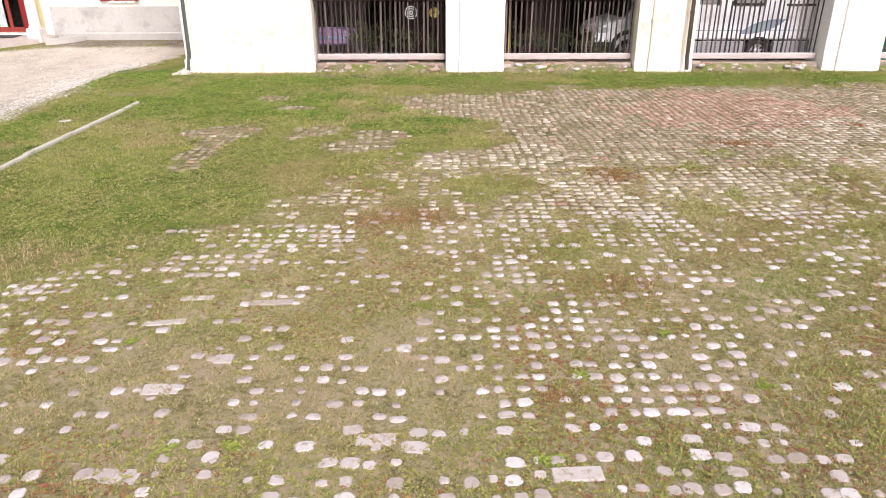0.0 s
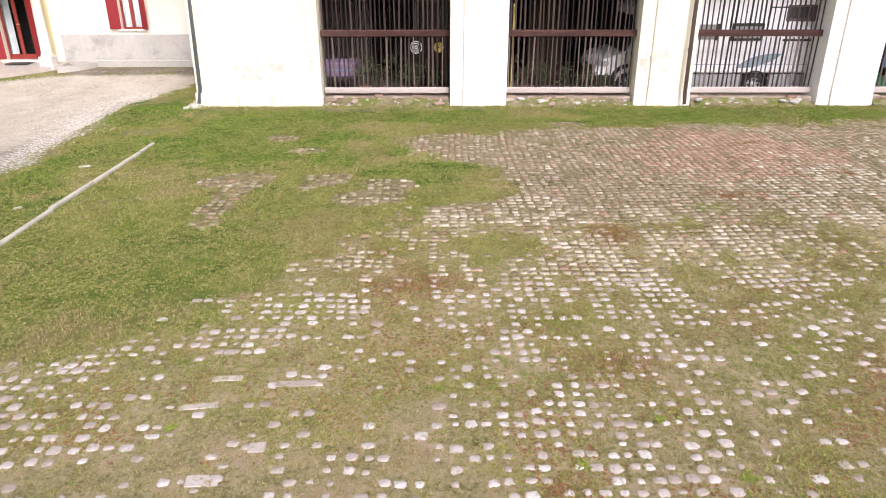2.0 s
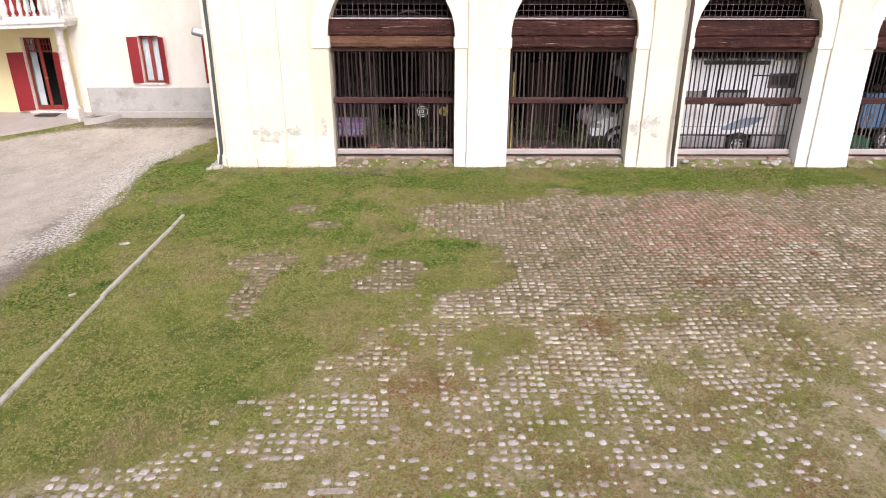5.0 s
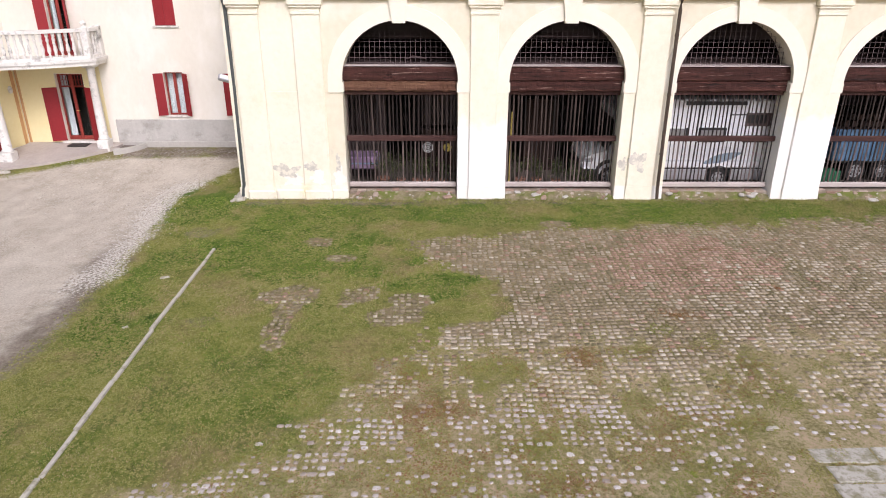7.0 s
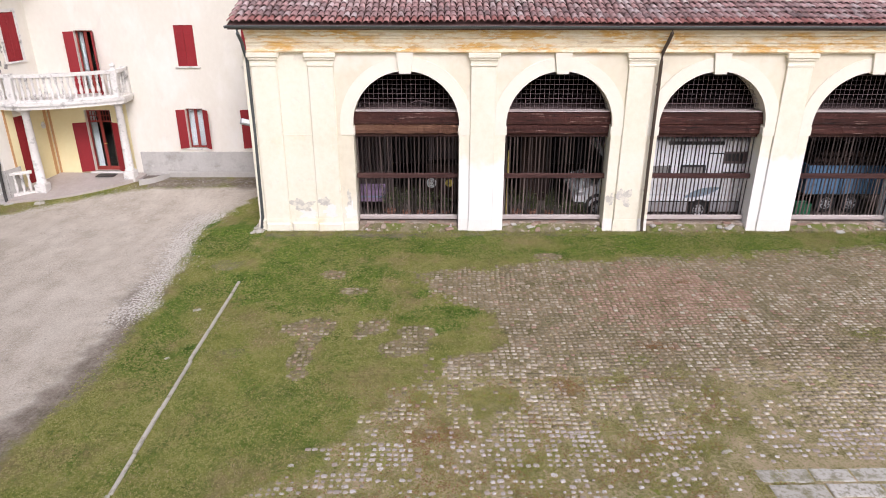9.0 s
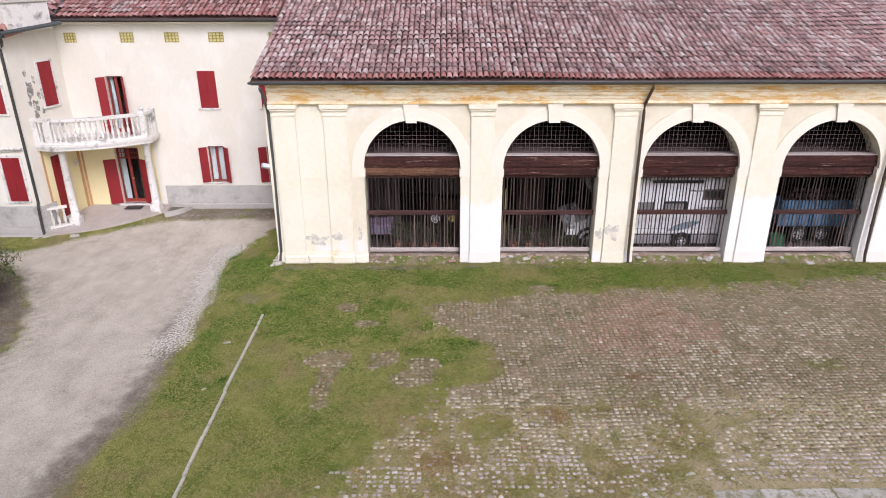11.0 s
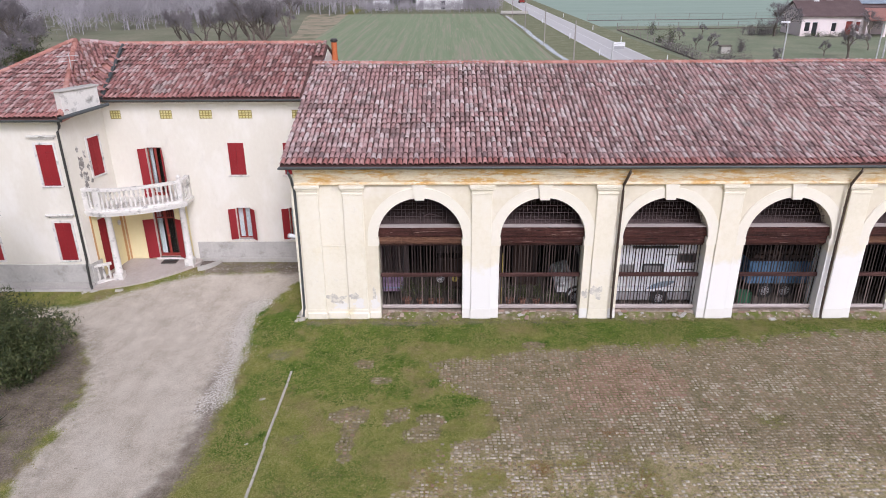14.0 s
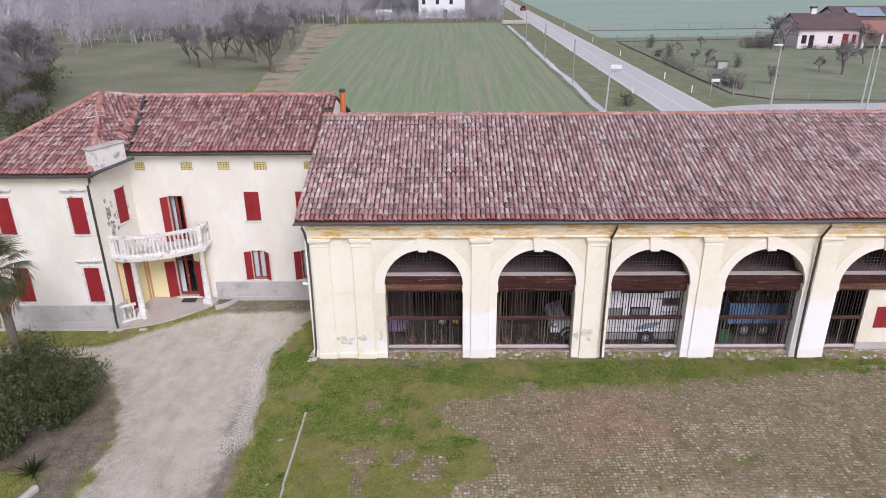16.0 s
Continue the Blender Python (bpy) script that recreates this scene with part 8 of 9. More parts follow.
tb = thing("draped_table", "table draped with a lilac cloth with a blue band", "table")
put("cloth", Mesh().box(2.75, 3.68, 1.2, 2.0, 0.48, 0.86, 0.05), M_LILAC, tb)
put("blue_band", Mesh().box(2.745, 3.685, 1.19, 2.01, 0.63, 0.7, 0.02), M_BLUECLOTH, tb)
for a in (2.82, 3.56):
    for b in (1.26, 1.9):
        put("leg", Mesh().box(a, a + 0.06, b, b + 0.06, 0.06, 0.5, 0.005), M_INTWOOD, tb)


def disc_sign(x, y, z, rings, label, name):
    t = thing(name, label, "sign", at=(x, y, z))
    put("disc", Mesh().lathe([(0.15, -0.01), (0.15, 0.01)], 24, pose(0, 0, 0, 90, 0, 0)), M_BLACK if len(rings) > 1 else M_INTWOOD, t)
    for a, b, m_ in rings:
        me = Mesh()
        v, f = [], []
        for k in range(24):
            w = 2 * math.pi * k / 24
            v += [(a * math.cos(w), 0, a * math.sin(w)), (b * math.cos(w), 0, b * math.sin(w)), (a * math.cos(w), -0.006, a * math.sin(w)), (b * math.cos(w), -0.006, b * math.sin(w))]
        for k in range(24):
            i, j = 4 * k, 4 * ((k + 1) % 24)
            f += [(i + 2, i + 3, j + 3, j + 2), (i + 1, j + 1, j + 3, i + 3), (i, i + 2, j + 2, j)]
        put("ring", me.add(v, f), m_, t).location = (0, -0.011, 0)


disc_sign(5.17, 0.72, 1.28, [(0.125, 0.148, M_SIGN), (0.08, 0.1, M_SIGN), (0.02, 0.05, M_SIGN)], "round black plaque with white rings hanging behind the gate", "round_plaque")
put("hanger", Mesh().box(-0.006, 0.006, -0.004, 0.004, 0.14, 1.45), M_WIRE, bpy.data.objects["round_plaque"])
disc_sign(5.72, 0.72, 1.28, [(0.02, 0.12, M_YGRILLE)], "round yellow plaque hanging behind the gate", "yellow_plaque")
put("hanger", Mesh().box(-0.006, 0.006, -0.004, 0.004, 0.14, 1.45), M_WIRE, bpy.data.objects["yellow_plaque"])


def cupboard(x0, x1, y0, y1, z1, label, m_):
    t = thing("cupboard", label, "cupboard")
    put("carcass", Mesh().box(x0, x1, y0, y1, 0.12, z1, 0.01), m_, t)
    put("foot", Mesh().box(x0 + 0.03, x1 - 0.03, y0 + 0.03, y1, 0.06, 0.12), m_, t)
    h = (x1 - x0) / 2
    for k in (0, 1):
        d_ = put("door", Mesh().box(x0 + h * k + 0.02, x0 + h * (k + 1) - 0.02, y0 - 0.025, y0, 0.2, z1 - 0.06, 0.006), m_, t)
        put("knob", Mesh().lathe([(0.012, 0), (0.018, 0.02), (0.01, 0.03)], 8, pose(x0 + h + (0.05 if k else -0.05), y0 - 0.025, 0.9, 90, 0, 0)), M_IRON, d_)


cupboard(4.95, 6.2, 2.3, 2.8, 1.45, "dark wooden cupboard against the partition", M_INTWOOD)
cupboard(8.1, 9.1, 2.6, 3.1, 2.3, "tall brown wooden wardrobe in the barn", M_INTWOOD)
bd = thing("board_partition", "partition of upright greyish boards inside the barn", "partition")
x = 1.6
rg = random.Random(6)
while x < 7.2:
    if not 3.7 < x < 4.9:
        put("board", Mesh().box(x, x + 0.19, 3.4 + rg.uniform(0, 0.03), 3.44 + rg.uniform(0, 0.03), 0.06, 3.2, 0.004), M_OLDBOARD, bd)
    x += 0.2
pk = thing("pole", "orange-brown wooden pole leaning by the gate", "pole", at=(7.52, 0.8, 0.06))
put("shaft", Mesh().tube([(0, 0, 0), (0.02, 0.1, 2.2)], 0.025, 8), M_YGRILLE, pk)
jk = thing("wicker_piece", "pale broken object lying on the loft floor", "clutter", at=(4.85, 1.2, 3.6))
put("cover", Mesh().tube([(-0.3, 0, 0.05), (-0.1, 0.05, 0.12), (0.15, 0, 0.1), (0.3, 0.1, 0.04)], [0.01, 0.03, 0.03, 0.01], 6), M_LOFT, jk)


# ---------- distance ----------
EARLIER = set(bpy.data.objects)


def sheet(name, x0, x1, y0, y1, z, material, label, category, nx=2, ny=2, bend=None):
    xs, ys = np.linspace(x0, x1, nx), np.linspace(y0, y1, ny)
    X, Y = np.meshgrid(xs, ys)
    if bend is not None:
        X = X + bend(Y)
    i = (np.arange(ny - 1)[:, None] * nx + np.arange(nx - 1)[None]).ravel()
    ob = mesh_arrays(name, np.stack([X.ravel(), Y.ravel(), np.full(X.size, z)], 1), np.stack([i, i + 1, i + nx + 1, i + nx], 1), material)
    return tagged(ob, label, category, kind="structure")


def strip(name, left, right, z, material, label, category):
    """A flat strip of land between two lines of (x, y)."""
    n = len(left)
    v = np.array([(*p, z) for p in left] + [(*p, z) for p in right])
    ob = mesh_arrays(name, v, np.array([(i, n + i, n + i + 1, i + 1) for i in range(n - 1)]), material)
    return tagged(ob, label, category, kind="structure")


strip("crop_field", [(-13.8, 22), (-15.0, 57.6), (-16.3, 75), (-17.2, 100), (-17.8, 130), (-19.0, 154)], [(22.1, 22), (22.1, 57.6), (22.0, 75), (21.9, 100), (21.8, 130), (21.6, 154)], 0.05, M_FIELD, "flat sown field with green and brown rows", "field")
strip("straw_margin", [(-17.0, 40), (-18.6, 57), (-20.8, 70), (-22.4, 104), (-28.5, 144), (-29.0, 158)], [(-14.4, 40), (-15.0, 57.6), (-16.3, 75), (-17.2, 100), (-17.8, 130), (-19.0, 154)], 0.045, M_STRAW, "dry straw-coloured field margin", "field")
sheet("orchard_grass", -500, -20.1, 14, 420, 0.035, M_ORCHARD, "rough green grass under the bare trees", "grass")
sheet("far_meadow", -20.0, 22.0, 175, 420, 0.035, M_GARDEN, "rough grassland beyond the field", "grass")
sheet("field_end", -17.2, 22.0, 154.2, 175, 0.037, M_ROUGH, "rough grass at the field's end", "grass")
sheet("margin_foot", -20.1, -17.3, 14, 55, 0.035, M_GARDEN, "rough grass beside the field", "grass")
sheet("ditch_verge", 21.6, 28.8, 18, 260, 0.06, M_ROUGH, "rough grass verge along the ditch", "verge")
sheet("road_verge", 35.2, 39.5, 46, 300, 0.05, M_ROUGH, "rough grass verge along the road", "verge")
sheet("house_garden", 37, 140, 40, 116, 0.04, M_GARDEN, "garden lawn round the distant house", "garden")
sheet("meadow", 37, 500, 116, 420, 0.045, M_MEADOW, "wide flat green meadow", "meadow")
sheet("road", 29.0, 35.2, -5, 420, 0.08, M_ROAD, "straight grey country road", "road", 2, 40)
for x, w in ((29.35, 0.12), (34.85, 0.12)):
    sheet("edge_line", x, x + w, 10, 420, 0.09, M_LINE, "white line along the road's edge", "road marking")
sheet("centre_line", 32.05, 32.17, 10, 420, 0.09, M_LINE, "white centre line of the road", "road marking")
# the side road that curves off to the right
me = Mesh()
n = 16
v = []
for i in range(n + 1):
    a = radians(90 * i / n)
    for r in (6.0, 15.0):
        v.append((44.0 - r * math.cos(a), 38.5 + r * 0.62 * math.sin(a), 0.085))
put("side_road", me.add(v, [(2 * i, 2 * i + 2, 2 * i + 3, 2 * i + 1) for i in range(n)]), M_ROAD)
tagged(bpy.data.objects["side_road"], "grey side road curving away from the country road", "road", kind="structure")
sheet("side_road_end", 44.0, 110, 42.2, 47.8, 0.082, M_ROAD, "grey side road behind the barn", "road")


def ditch():
    n = 80
    ys = np.linspace(20, 146, n)
    w = 0.36 + 0.22 * vnoise(ys, ys * 0, 0.35, 3)
    c_ = 22.8 + 0.3 * (vnoise(ys, ys * 0, 0.12, 8) - 0.5)
    X = np.stack([c_ - w, c_ + w], 1)
    Y = np.stack([ys, ys], 1)
    i = np.arange(n - 1) * 2
    ob = mesh_arrays("ditch_water", np.stack([X.ravel(), Y.ravel(), np.full(X.size, 0.075)], 1), np.stack([i, i + 1, i + 3, i + 2], 1), M_WATER)
    tagged(ob, "narrow straight ditch of still water, sky's reflection put into its colour", "water", kind="structure")


ditch()


def branch(me, p, d, L_, r, depth, rg, up, tips):
    q = p + d * L_
    me.tube([tuple(p), tuple(p + d * L_ * 0.5 + Vector((rg.uniform(-1, 1), rg.uniform(-1, 1), 0)) * L_ * 0.06), tuple(q)], [r, r * 0.8, r * 0.6], 4 if depth > 1 else 3)
    if depth == 0:
        return
    for k in range(rg.choice((2, 3, 3)) if depth > 1 else 3):
        e = (d + Vector((rg.gauss(0, 0.5), rg.gauss(0, 0.5), rg.gauss(0, 0.3) + up))).normalized()
        branch(me if depth > 1 else tips, q - d * L_ * rg.uniform(0, 0.35), e, L_ * rg.uniform(0.55, 0.8), r * 0.55, depth - 1, rg, up, tips)


def slivers(tips, per, size, seed, up=0.25):
    """Fine twigs: long thin triangles that stand out from the points given."""
    rs = np.random.RandomState(seed)
    p = np.repeat(np.asarray(tips), per, 0)
    n = len(p)
    d = rs.normal(0, 1, (n, 3)) + np.array([0, 0, up * 2])
    d /= np.linalg.norm(d, axis=1)[:, None]
    e = np.cross(d, rs.normal(0, 1, (n, 3)))
    e /= np.linalg.norm(e, axis=1)[:, None]
    L_ = rs.uniform(0.5, 1.2, (n, 1)) * size
    v = np.stack([p - e * L_ * 0.02, p + e * L_ * 0.02, p + d * L_], 1)
    return v.reshape(-1, 3), np.arange(3 * n).reshape(n, 3)


TREES = {}


def bare_tree(name, x, y, h, seed, label, depth=5, up=0.12, r=0.1, z=0.04, group="bare trees"):
    """A leafless tree: trunk and limbs, with a crown of fine twigs."""
    key = (seed, depth, up)
    if key not in TREES:
        rg = random.Random(seed)
        t = thing(name, label, "tree", group, at=(x, y, z))
        me, tw = Mesh(), Mesh()
        branch(me, Vector((0, 0, -0.1)), Vector((rg.uniform(-0.1, 0.1), rg.uniform(-0.1, 0.1), 1)).normalized(), 0.3, 0.028, depth, rg, up, tw)
        top = max(p[2] for p in me.v + tw.v)
        for q in (me, tw):
            q.v = [(a / top, b / top, c_ / top) for a, b, c_ in q.v]
        put("trunk", me, M_BARK, t)
        tips = np.array(tw.v)[:: 3]
        put("crown", tw, M_TWIG, t)
        vv, ff = slivers(tips, 6, 0.12, seed)
        mesh_arrays("fine_branching", vv, ff, M_TWIG, t)
        t.scale = (h, h, h)
        TREES[key] = t
        return t
    o = copy_thing(TREES[key], pose(x, y, z, 0, 0, random.Random(x * 7 + y).uniform(0, 360)))
    o.scale = (h, h, h)
    return tagged(o, label, "tree", group)


rg = random.Random(55)
# row of bare trees between the house and the field
for k, (x, y, h) in enumerate(((-20.0, 73.3, 9.5), (-20.8, 74.5, 8.0), (-30.5, 78.2, 6.5), (-33.7, 79.6, 6.5), (-32.1, 89, 6.5), (-31.3, 96, 7), (-27.0, 92, 7), (-26, 99, 7), (-23.2, 99.6, 6.5), (-25.5, 84, 7.5), (-29.0, 86, 6.5), (-23.6, 106, 7.5), (-29, 108, 8), (-36.5, 84, 6))):
    bare_tree("bare_tree", x, y, h, 100 + k % 4, "bare grey-brown tree beside the field", 5, 0.15)
# dark scrub behind the wing
for k, (x, y, h) in enumerate(((-38.5, 42, 6.5), (-41, 47, 8), (-44, 54, 9), (-47, 60, 9), (-42.5, 51, 7), (-36, 38, 6), (-33.5, 36, 4.5), (-50, 66, 8.5), (-46, 50, 8))):
    bare_tree("scrub_tree", x, y, h, 110 + k % 3, "dense bare scrub behind the house", 5, 0.3, group="scrub behind the house")
    tips = [(rg.gauss(0, 1.0), rg.gauss(0, 1.0), rg.uniform(0.3, h * 0.55)) for _ in range(70)]
    s = thing("evergreen_shrub", "dark evergreen shrub in the scrub", "shrub", "scrub behind the house", at=(x + 0.8, y - 0.8, 0))
    vv, ff = leaf_cloud(tips, 16, 0.3, 0.3, 500 + k, 0.4)
    mesh_arrays("foliage", vv, ff, M_LEAF, s)
    put("stem", Mesh().tube([(0, 0, -0.05), (0.05, 0, h * 0.4)], [0.06, 0.02], 5), M_BARK, s)
# garden trees and hedges round the far house
for k, (x, y, h) in enumerate(((61.9, 66.9, 4.6), (60.6, 70, 2.2), (48.5, 60.1, 2.4), (70.8, 76, 2.4), (47.2, 90.6, 2.0), (54, 98, 2.2), (66, 95.5, 6), (67.6, 93.5, 5), (81.5, 92.5, 4.5), (45.5, 79, 2.2), (46.0, 75.5, 2.8))):
    bare_tree("garden_tree", x, y, h, 120 + k % 4, "small bare garden tree near the distant house", 5, -0.02, group="garden trees")


def hedge(name, x0, y0, x1, y1, h, n, seed, label, m_, w=0.6):
    rg = random.Random(seed)
    t = thing(name, label, "hedge", at=(x0, y0, 0.04))
    tips, st = [], Mesh()
    for k in range(n):
        f = (k + rg.random()) / n
        x, y = (x1 - x0) * f + rg.gauss(0, w * 0.4), (y1 - y0) * f + rg.gauss(0, w * 0.4)
        hh = h * rg.uniform(0.5, 1.1)
        for q in range(5):
            st.tube([(x, y, 0), (x + rg.gauss(0, 0.3), y + rg.gauss(0, 0.3), hh * rg.uniform(0.5, 1))], [0.02, 0.008], 3)
        tips += [(x + rg.gauss(0, 0.2), y + rg.gauss(0, 0.2), rg.uniform(0.1, 1) * hh) for _ in range(5)]
    tagged(put("brushwood", st, M_TWIG, t), kind="stuff")
    v, f = leaf_cloud(tips, 14, 0.25, 0.2, seed, 0.3)
    mesh_arrays("foliage", v, f, m_, t)


M_HEDGE = mat("purplish_bare_hedge", ((0.1, 0.085, 0.08), (0.2, 0.175, 0.165)), 0.5, 5, 0.95, 0, rand="island", spread=0.5)
hedge("hedge", 41.6, 62.5, 43.2, 56.2, 1.9, 34, 61, "bare purplish hedge along the garden fence", M_HEDGE)
hedge("hedge", 41.0, 66.5, 41.0, 82.0, 1.4, 26, 67, "thin bare hedge plants along the garden fence", M_HEDGE, 0.5)
hedge("hedge", 42.3, 86.8, 42.7, 87.9, 1.5, 10, 62, "round dark clipped shrub by the garden fence", M_LEAF)
hedge("hedge", 42.9, 83.4, 43.3, 84.3, 2.8, 12, 68, "tall dark shrub by the garden fence", M_LEAF, 0.5)
hedge("hedge", 44.6, 98.3, 45.0, 99.1, 2.6, 10, 69, "dark upright shrub by the garden fence", M_LEAF, 0.5)
hedge("hedge", 62, 97, 67.5, 98.5, 2.6, 40, 63, "bare hedge beside the distant house", M_HEDGE, 1.6)
hedge("hedge", 71, 94.0, 80, 93.4, 0.6, 30, 64, "low dark planting along the house wall", M_LEAF)
hedge("hedge", 25.4, 47.3, 26.6, 48.6, 1.7, 12, 65, "dark green shrub on the ditch bank", M_LEAF)
hedge("hedge", 50.3, 74.1, 50.7, 74.6, 2.6, 9, 66, "narrow dark conifer in the garden", M_HEDGE, 0.3)


def fence(x0, y0, x1, y1, h, n, label):
    t = thing("wire_fence", label, "fence")
    P = None
    for k in range(n + 1):
        f = k / n
        m_ = pose(x0 + (x1 - x0) * f, y0 + (y1 - y0) * f, 0.0)
        if P is None:
            P = put("post", Mesh().box(-0.05, 0.05, -0.05, 0.05, -0.1, h, 0.01), M_POST, t)
            P.matrix_basis = m_
        else:
            share("post", P, m_, t)
    for z in (0.12, h * 0.55, h * 0.95):
        put("wire", Mesh().tube([(x0, y0, z), (x1, y1, z)], 0.02 if z > 0.2 else 0.09, 4), M_POST if z > 0.2 else M_BARK, t)


fence(41.0, 53.7, 44.0, 50.2, 1.3, 2, "grey post-and-wire fence round the garden's corner")
fence(44.0, 50.2, 78, 46.4, 1.3, 9, "grey post-and-wire fence round the garden")
fence(40.7, 53.7, 41.0, 108, 1.3, 14, "grey post-and-wire fence along the verge")
fence(41.0, 108.1, 100, 113.5, 1.4, 14, "grey post-and-wire fence behind the garden")
fence(40, 130, 200, 136, 1.5, 20, "grey post-and-wire fence across the meadow")


# poles, lamps, signs
def pole_lamp(x, y, h, seed, head=True):
    t = thing("street_lamp", "pale street lamp on a slender pole by the road", "street lamp", "street lamps", at=(x, y, 0))
    put("pole", Mesh().tube([(0, 0, -0.1), (0.02, 0, h * 0.5), (0.0, 0, h)], [0.09, 0.075, 0.055], 8), M_GALV, t)
    if head:
        put("lamp_head", Mesh().box(-0.75, 0.15, -0.14, 0.14, h - 0.05, h + 0.1, 0.04), M_SIGN, t)


pole_lamp(41.1, 45.2, 6.7, 1)
pole_lamp(51.3, 44.7, 7.0, 2, False)
pole_lamp(51.7, 46.2, 6.4, 3, False)
sgn = thing("road_sign", "white board on a pale pole beside the ditch", "road sign", at=(23.5, 45.2, 0))
put("pole", Mesh().tube([(-0.4, 0, -0.1), (-0.32, 0, 2.5), (-0.24, 0, 4.95)], [0.1, 0.085, 0.07], 8), M_GALV, sgn)
put("board", Mesh().box(-0.2, 0.95, -0.03, 0.03, 4.5, 4.9, 0.01), M_SIGN, sgn)
put("board_foot", Mesh().box(-0.12, 0.9, -0.03, 0.03, 4.2, 4.5, 0.01), M_GREYV, sgn)
put("arm", Mesh().tube([(-0.3, -0.04, 4.62), (0.9, -0.04, 4.85)], 0.03, 6), M_GALV, sgn)
sgn = thing("small_sign", "small white road sign on a thin post", "road sign", at=(37.5, 52.5, 0))
put("pole", Mesh().tube([(0, 0, -0.1), (0, 0, 2.0)], 0.04, 6), M_GALV, sgn)
put("board", Mesh().box(-0.1, 0.85, -0.02, 0.02, 1.75, 2.1, 0.01), M_SIGN, sgn)
U_ = None
for k, (x, y, h) in enumerate(((22.9, 62.4, 5.2), (22.7, 85.3, 5.2), (22.7, 109.6, 5.2), (22.8, 134, 5.2), (22.9, 160, 5.2))):
    t = thing("utility_pole", "thin grey wooden pole beside the ditch", "pole", "poles along the ditch", at=(x, y, 0))
    if U_ is None:
        U_ = put("pole", Mesh().tube([(0, 0, -0.1), (0, 0, 5.6)], [0.1, 0.075], 7), M_POST, t)
    else:
        share("pole", U_, Matrix(), t)
U_ = None
for x, ys in ((28.7, (54.3, 72, 94, 125)), (36.2, (55, 65, 87.8, 108.5, 140))):
    for y in ys:
        t = thing("marker_post", "low white roadside marker post", "marker post", "marker posts along the road", at=(x, y, 0))
        if U_ is None:
            U_ = put("post", Mesh().box(-0.06, 0.06, -0.04, 0.04, -0.1, 0.95, 0.02), M_SIGN, t)
        else:
            share("post", U_, Matrix(), t)
bt = thing("garden_shed_heap", "small pale shelter heaped with brush in the garden", "shelter", at=(47.6, 73.4, 0.04))
put("box", Mesh().box(-0.7, 0.7, -0.5, 0.5, 0, 1.0, 0.05), M_CONC, bt)
put("cover", Mesh().box(-0.9, 0.85, -0.6, 0.6, 1.0, 1.15, 0.04), M_BARK, bt)


# far farmhouse
def gable_house(name, x, y, turn, w, d, h, rise, wall_m, roof_m, label, holes=(), chim=()):
    """Walls with openings, a pitched roof with its ridge along x, chimneys."""
    t = thing(name, label, "house", at=(x, y, 0), turn=turn)
    me = Mesh()
    holed_wall(me, 0, w, 0, h, 0.3, [q[:4] for q in holes], Matrix())
    put("front_wall", me, wall_m, t)
    side = [(0.3, 0), (d, 0), (d, h), (d / 2, h + rise), (0.3, h + 0.3 * rise / (d / 2))]
    put("end_wall", Mesh().sweep(side, 0, 0.3), wall_m, t)
    put("end_wall", Mesh().sweep(side, w - 0.3, w), wall_m, t)
    put("back_wall", Mesh().box(0.3, w - 0.3, d - 0.3, d, 0, h), wall_m, t)
    k = rise / (d / 2)
    rf = Mesh()
    o = 0.5
    for y0, y1, z0, z1 in ((-o, d / 2, h - o * k, h + rise), (d + o, d / 2, h - o * k, h + rise)):
        rf.add([(-o, y0, z0), (w + o, y0, z0), (w + o, y1, z1), (-o, y1, z1), (-o, y0, z0 + 0.18), (w + o, y0, z0 + 0.18), (w + o, y1, z1 + 0.18), (-o, y1, z1 + 0.18)],
               [(0, 1, 2, 3), (4, 7, 6, 5), (0, 4, 5, 1), (0, 3, 7, 4), (1, 5, 6, 2)])
    put("roof", rf, roof_m, t)
    for q in holes:
        wn = new("door" if q[2] < 0.2 else "window")
        wn.parent = t
        put("frame", Mesh().box(q[0] - 0.06, q[1] + 0.06, -0.02, 0.05, q[3], q[3] + 0.08), M_SIGN, wn)
        put("pane", Mesh().box(q[0], q[1], 0.14, 0.17, q[2], q[3]), M_DARKGLASS if q[4] else M_DOORWOOD, wn)
    for cx, cy in chim:
        c_ = put("chimney", Mesh().box(cx - 0.45, cx + 0.45, cy - 0.4, cy + 0.4, h + rise * 0.4, h + rise + 1.0, 0.03), M_SIGN, t)
        put("cap", Mesh().box(cx - 0.55, cx + 0.55, cy - 0.5, cy + 0.5, h + rise + 1.0, h + rise + 1.3, 0.03), M_BROOF, c_)
    return t


gable_house("far_house", 70.7, 95.2, -4, 10.6, 9.0, 3.6, 2.1, M_PINKW, M_BROOF, "pale pink single-storey house with a dark brown roof",
            [(0.6, 1.5, 0.9, 2.4, 1), (1.9, 2.8, 0.1, 2.4, 1), (5.2, 6.0, 0.9, 2.3, 1), (7.6, 8.7, 0.1, 2.6, 0), (9.3, 10.0, 0.9, 2.5, 0)], [(3.6, 4.5)])
t = gable_house("far_house", 80.6, 100.5, -4, 14.0, 9.0, 4.6, 1.9, M_SIGN, M_BROOF, "white two-level house with solar panels on its roof", [(4, 8, 3.6, 4.2, 0), (9, 11, 1, 2.4, 1)], [])
put("solar_panel", Mesh().box(2.2, 8.4, 0.3, 3.6, 0.0, 0.12, 0.02, pose(0, 0, 5.0, 23, 0, 0)), M_SOLAR, t)
lt = thing("lean_to", "open lean-to porch with a reddish roof beside the house", "porch", at=(81.4, 94.6, 0), turn=-4)
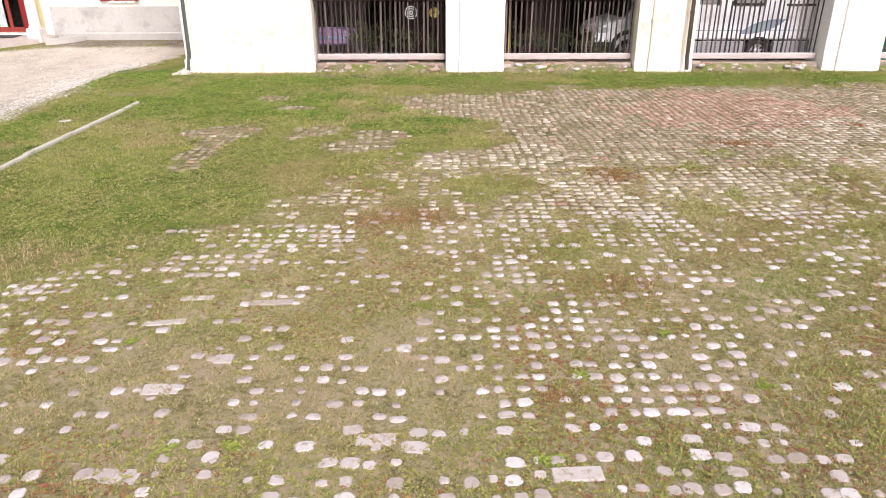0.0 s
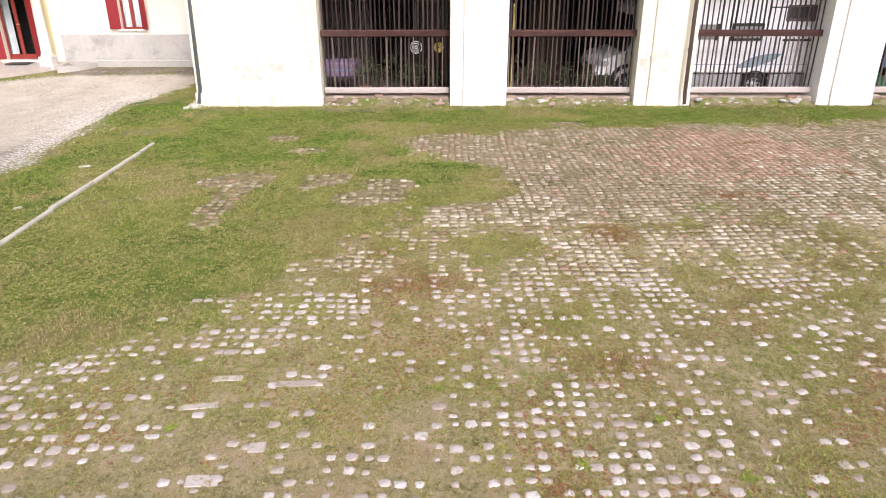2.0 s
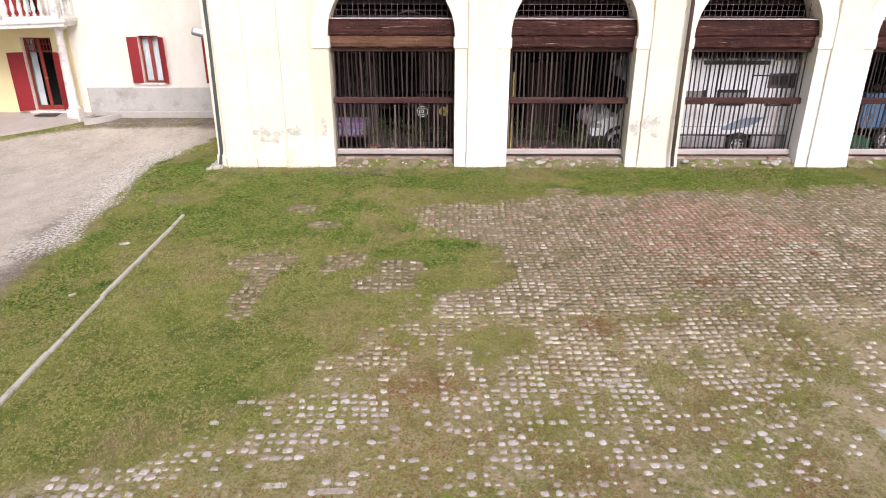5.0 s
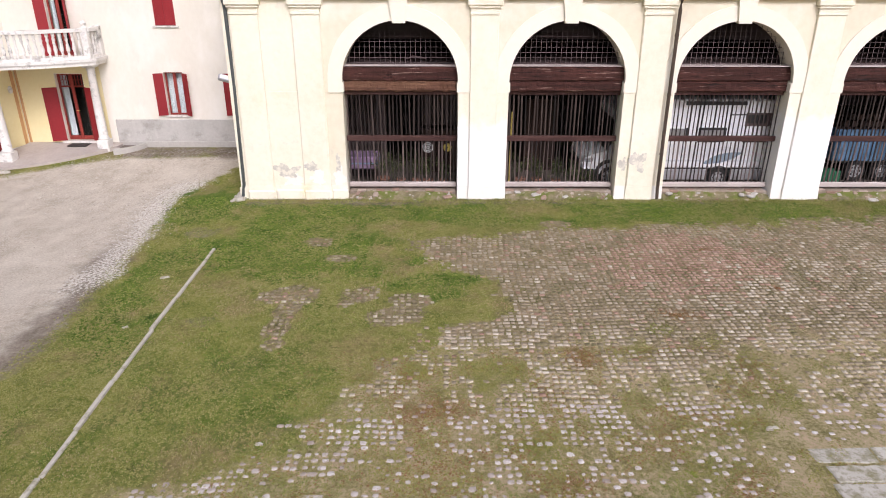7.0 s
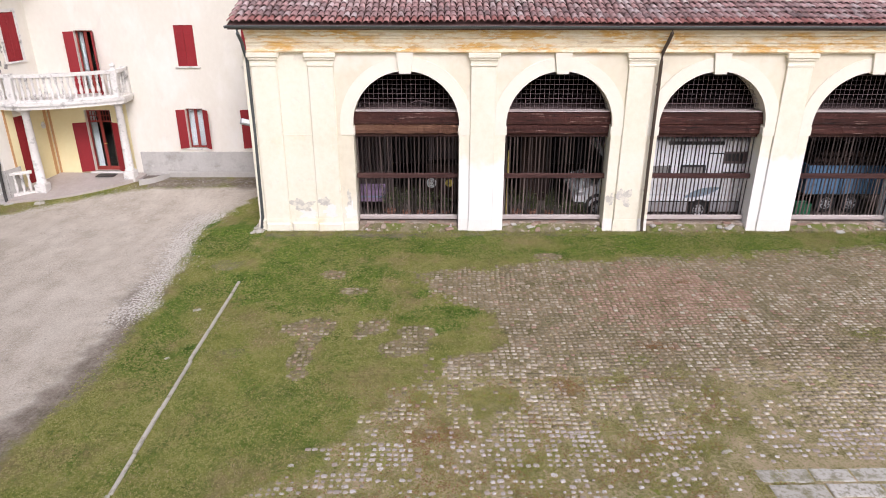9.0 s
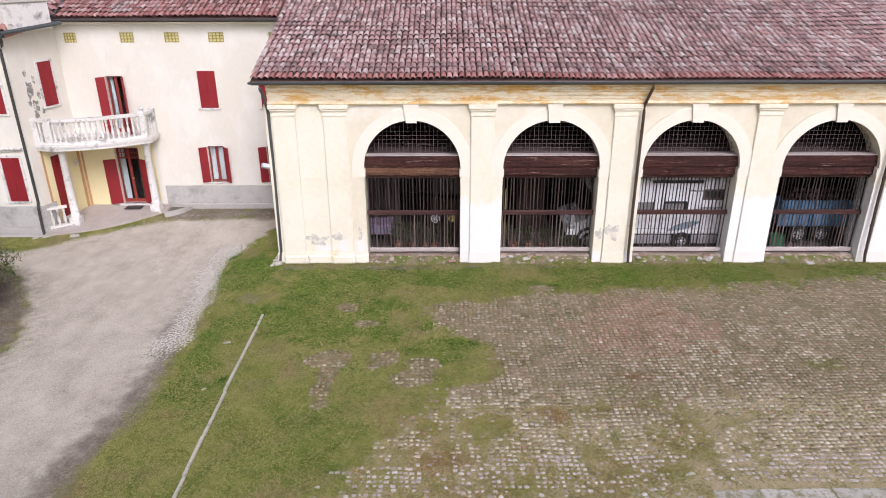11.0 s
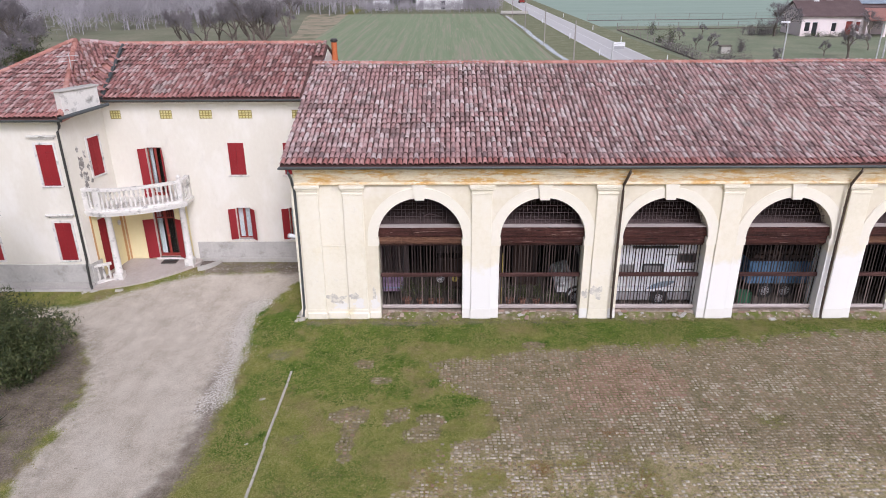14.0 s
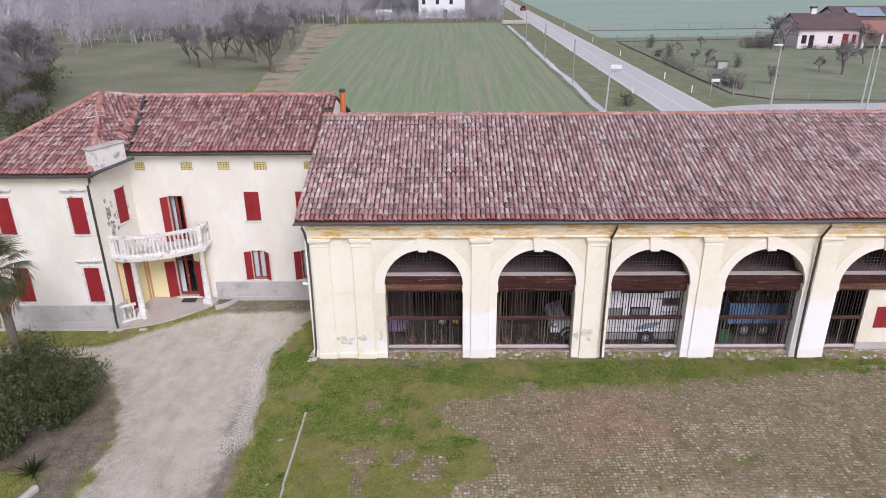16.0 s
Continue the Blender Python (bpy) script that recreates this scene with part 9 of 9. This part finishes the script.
put("roof", Mesh().add([(0, -1.5, 2.7), (12, -1.5, 2.7), (12, 5.2, 4.3), (0, 5.2, 4.3), (0, -1.5, 2.9), (12, -1.5, 2.9), (12, 5.2, 4.5), (0, 5.2, 4.5)], [(0, 1, 2, 3), (4, 7, 6, 5), (0, 4, 5, 1), (0, 3, 7, 4), (1, 5, 6, 2)]), M_RROOF, lt)
for x in (0.3, 3.4, 7, 11.5):
    put("pillar", Mesh().box(x - 0.2, x + 0.2, -1.3, -0.9, 0, 2.75, 0.02), M_PINKW, lt)
put("back_wall", Mesh().box(0, 12, 3.8, 4.1, 0, 3.9), M_PINKW, lt)
# white farm buildings beyond the field
gable_house("far_farmhouse", -1.2, 172, 0, 13.5, 8, 6.2, 2.0, M_SIGN, M_BROOF, "white two-storey farmhouse beyond the field",
            [(1, 2, 3.8, 5.2, 1), (5, 6, 3.8, 5.2, 1), (9, 10, 3.8, 5.2, 1), (1, 2, 1, 2.4, 1), (7, 8.4, 0.1, 2.4, 1)], [(4, 4)])
gable_house("far_shed", -13.0, 168, 0, 3.4, 4, 1.7, 0.7, M_SIGN, M_SIGN, "small white shed beyond the field", [(1, 2, 0.1, 1.4, 1)])
br = thing("ditch_bridge", "pale culvert bridge over the ditch", "bridge", at=(23.5, 150, 0))
put("deck", Mesh().box(-2, 5, -1.5, 1.5, 0.2, 0.45, 0.03), M_CONC, br)
put("parapet", Mesh().box(-2, 5, -1.6, -1.4, 0.45, 1.1, 0.03), M_CONC, br)


def far_car(x, y):
    t = thing("far_car", "small dark red car far down the road", "car", at=(x, y, 0.1))
    put("body", Mesh().box(-0.85, 0.85, -2.0, 2.0, 0.25, 0.85, 0.2), M_DOORWOOD, t)
    put("cabin", Mesh().box(-0.75, 0.75, -1.1, 1.2, 0.8, 1.42, 0.25), M_DARKGLASS, t)
    for sx in (-0.8, 0.8):
        for sy in (-1.3, 1.3):
            put("wheel", Mesh().lathe([(0.3, -0.1), (0.32, 0), (0.3, 0.1)], 14, pose(sx, sy, 0.3, 0, 90, 0)), M_BLACK, t)


far_car(33.4, 200)


# woods along the horizon
def woods():
    rs = np.random.RandomState(31)
    pts = []
    for x0, x1, y0, y1, n, h0, h1 in ((-190, -17, 150, 230, 900, 6, 11), (-190, -45, 112, 150, 330, 5, 9), (-17, 24, 178, 225, 260, 6, 11), (38, 330, 330, 420, 400, 7, 12), (-260, -60, 60, 118, 260, 5, 8), (-17, 22, 157, 168, 170, 1.5, 3.5), (14, 23, 160, 200, 40, 4, 8)):
        x, y = rs.uniform(x0, x1, n), rs.uniform(y0, y1, n)
        pts.append(np.stack([x, y, rs.uniform(h0, h1, n)], 1))
    pts = np.concatenate(pts)
    V_, F_, off = [], [], 0
    for k in range(4):
        rk = np.random.RandomState(200 + k)
        trunk = Mesh().tube([(0, 0, -0.02), (0.01, 0, 0.4), (0.0, 0.01, 0.8)], [0.014, 0.01, 0.004], 3)
        c_ = rk.normal(0, 1, (90, 3)) * np.array([0.14, 0.14, 0.2]) + np.array([0, 0, 0.58])
        c_[:, 2] = np.clip(c_[:, 2], 0.12, 0.95)
        vv, ff = slivers(c_, 2, 0.3, 210 + k, 0.7)
        base_v = [tuple(q) for q in trunk.v] + [tuple(q) for q in vv]
        tri = []
        for f in trunk.f:
            for i in range(1, len(f) - 1):
                tri.append((f[0], f[i], f[i + 1]))
        tri += [tuple(q + len(trunk.v)) for q in ff]
        top = 1.0
        sel = pts[k::4]
        n = len(sel)
        a = rs.uniform(0, 6.28, n)
        s = sel[:, 2] / top
        m = np.zeros((n, 3, 4))
        m[:, 0, 0], m[:, 0, 1], m[:, 1, 0], m[:, 1, 1], m[:, 2, 2] = np.cos(a) * s, -np.sin(a) * s, np.sin(a) * s, np.cos(a) * s, s
        m[:, 0, 3], m[:, 1, 3] = sel[:, 0], sel[:, 1]
        vv, ff = repeat(base_v, tri, m)
        V_.append(vv)
        F_.append(ff + off)
        off += len(vv)
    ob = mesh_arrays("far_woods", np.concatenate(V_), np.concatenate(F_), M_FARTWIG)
    tagged(ob, "grey belt of bare woods beyond the fields, haze put into its pale colour", "woods", kind="stuff")


woods()


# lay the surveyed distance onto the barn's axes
def to_site(ob, done):
    if abs(ob.location.x) + abs(ob.location.y) > 1e-6:
        ob.location.x, ob.location.y = site(ob.location.x, ob.location.y)
        return
    if ob.type == "MESH" and ob.data.name not in done:
        done.add(ob.data.name)
        co = np.zeros(3 * len(ob.data.vertices), np.float32)
        ob.data.vertices.foreach_get("co", co)
        co = co.reshape(-1, 3)
        co[:, 0], co[:, 1] = site(co[:, 0].copy(), co[:, 1].copy())
        ob.data.vertices.foreach_set("co", co.ravel())
        ob.data.update()
    for c_ in ob.children:
        to_site(c_, done)


_done = set()
for ob in list(bpy.data.objects):
    if ob not in EARLIER and ob.parent is None:
        to_site(ob, _done)
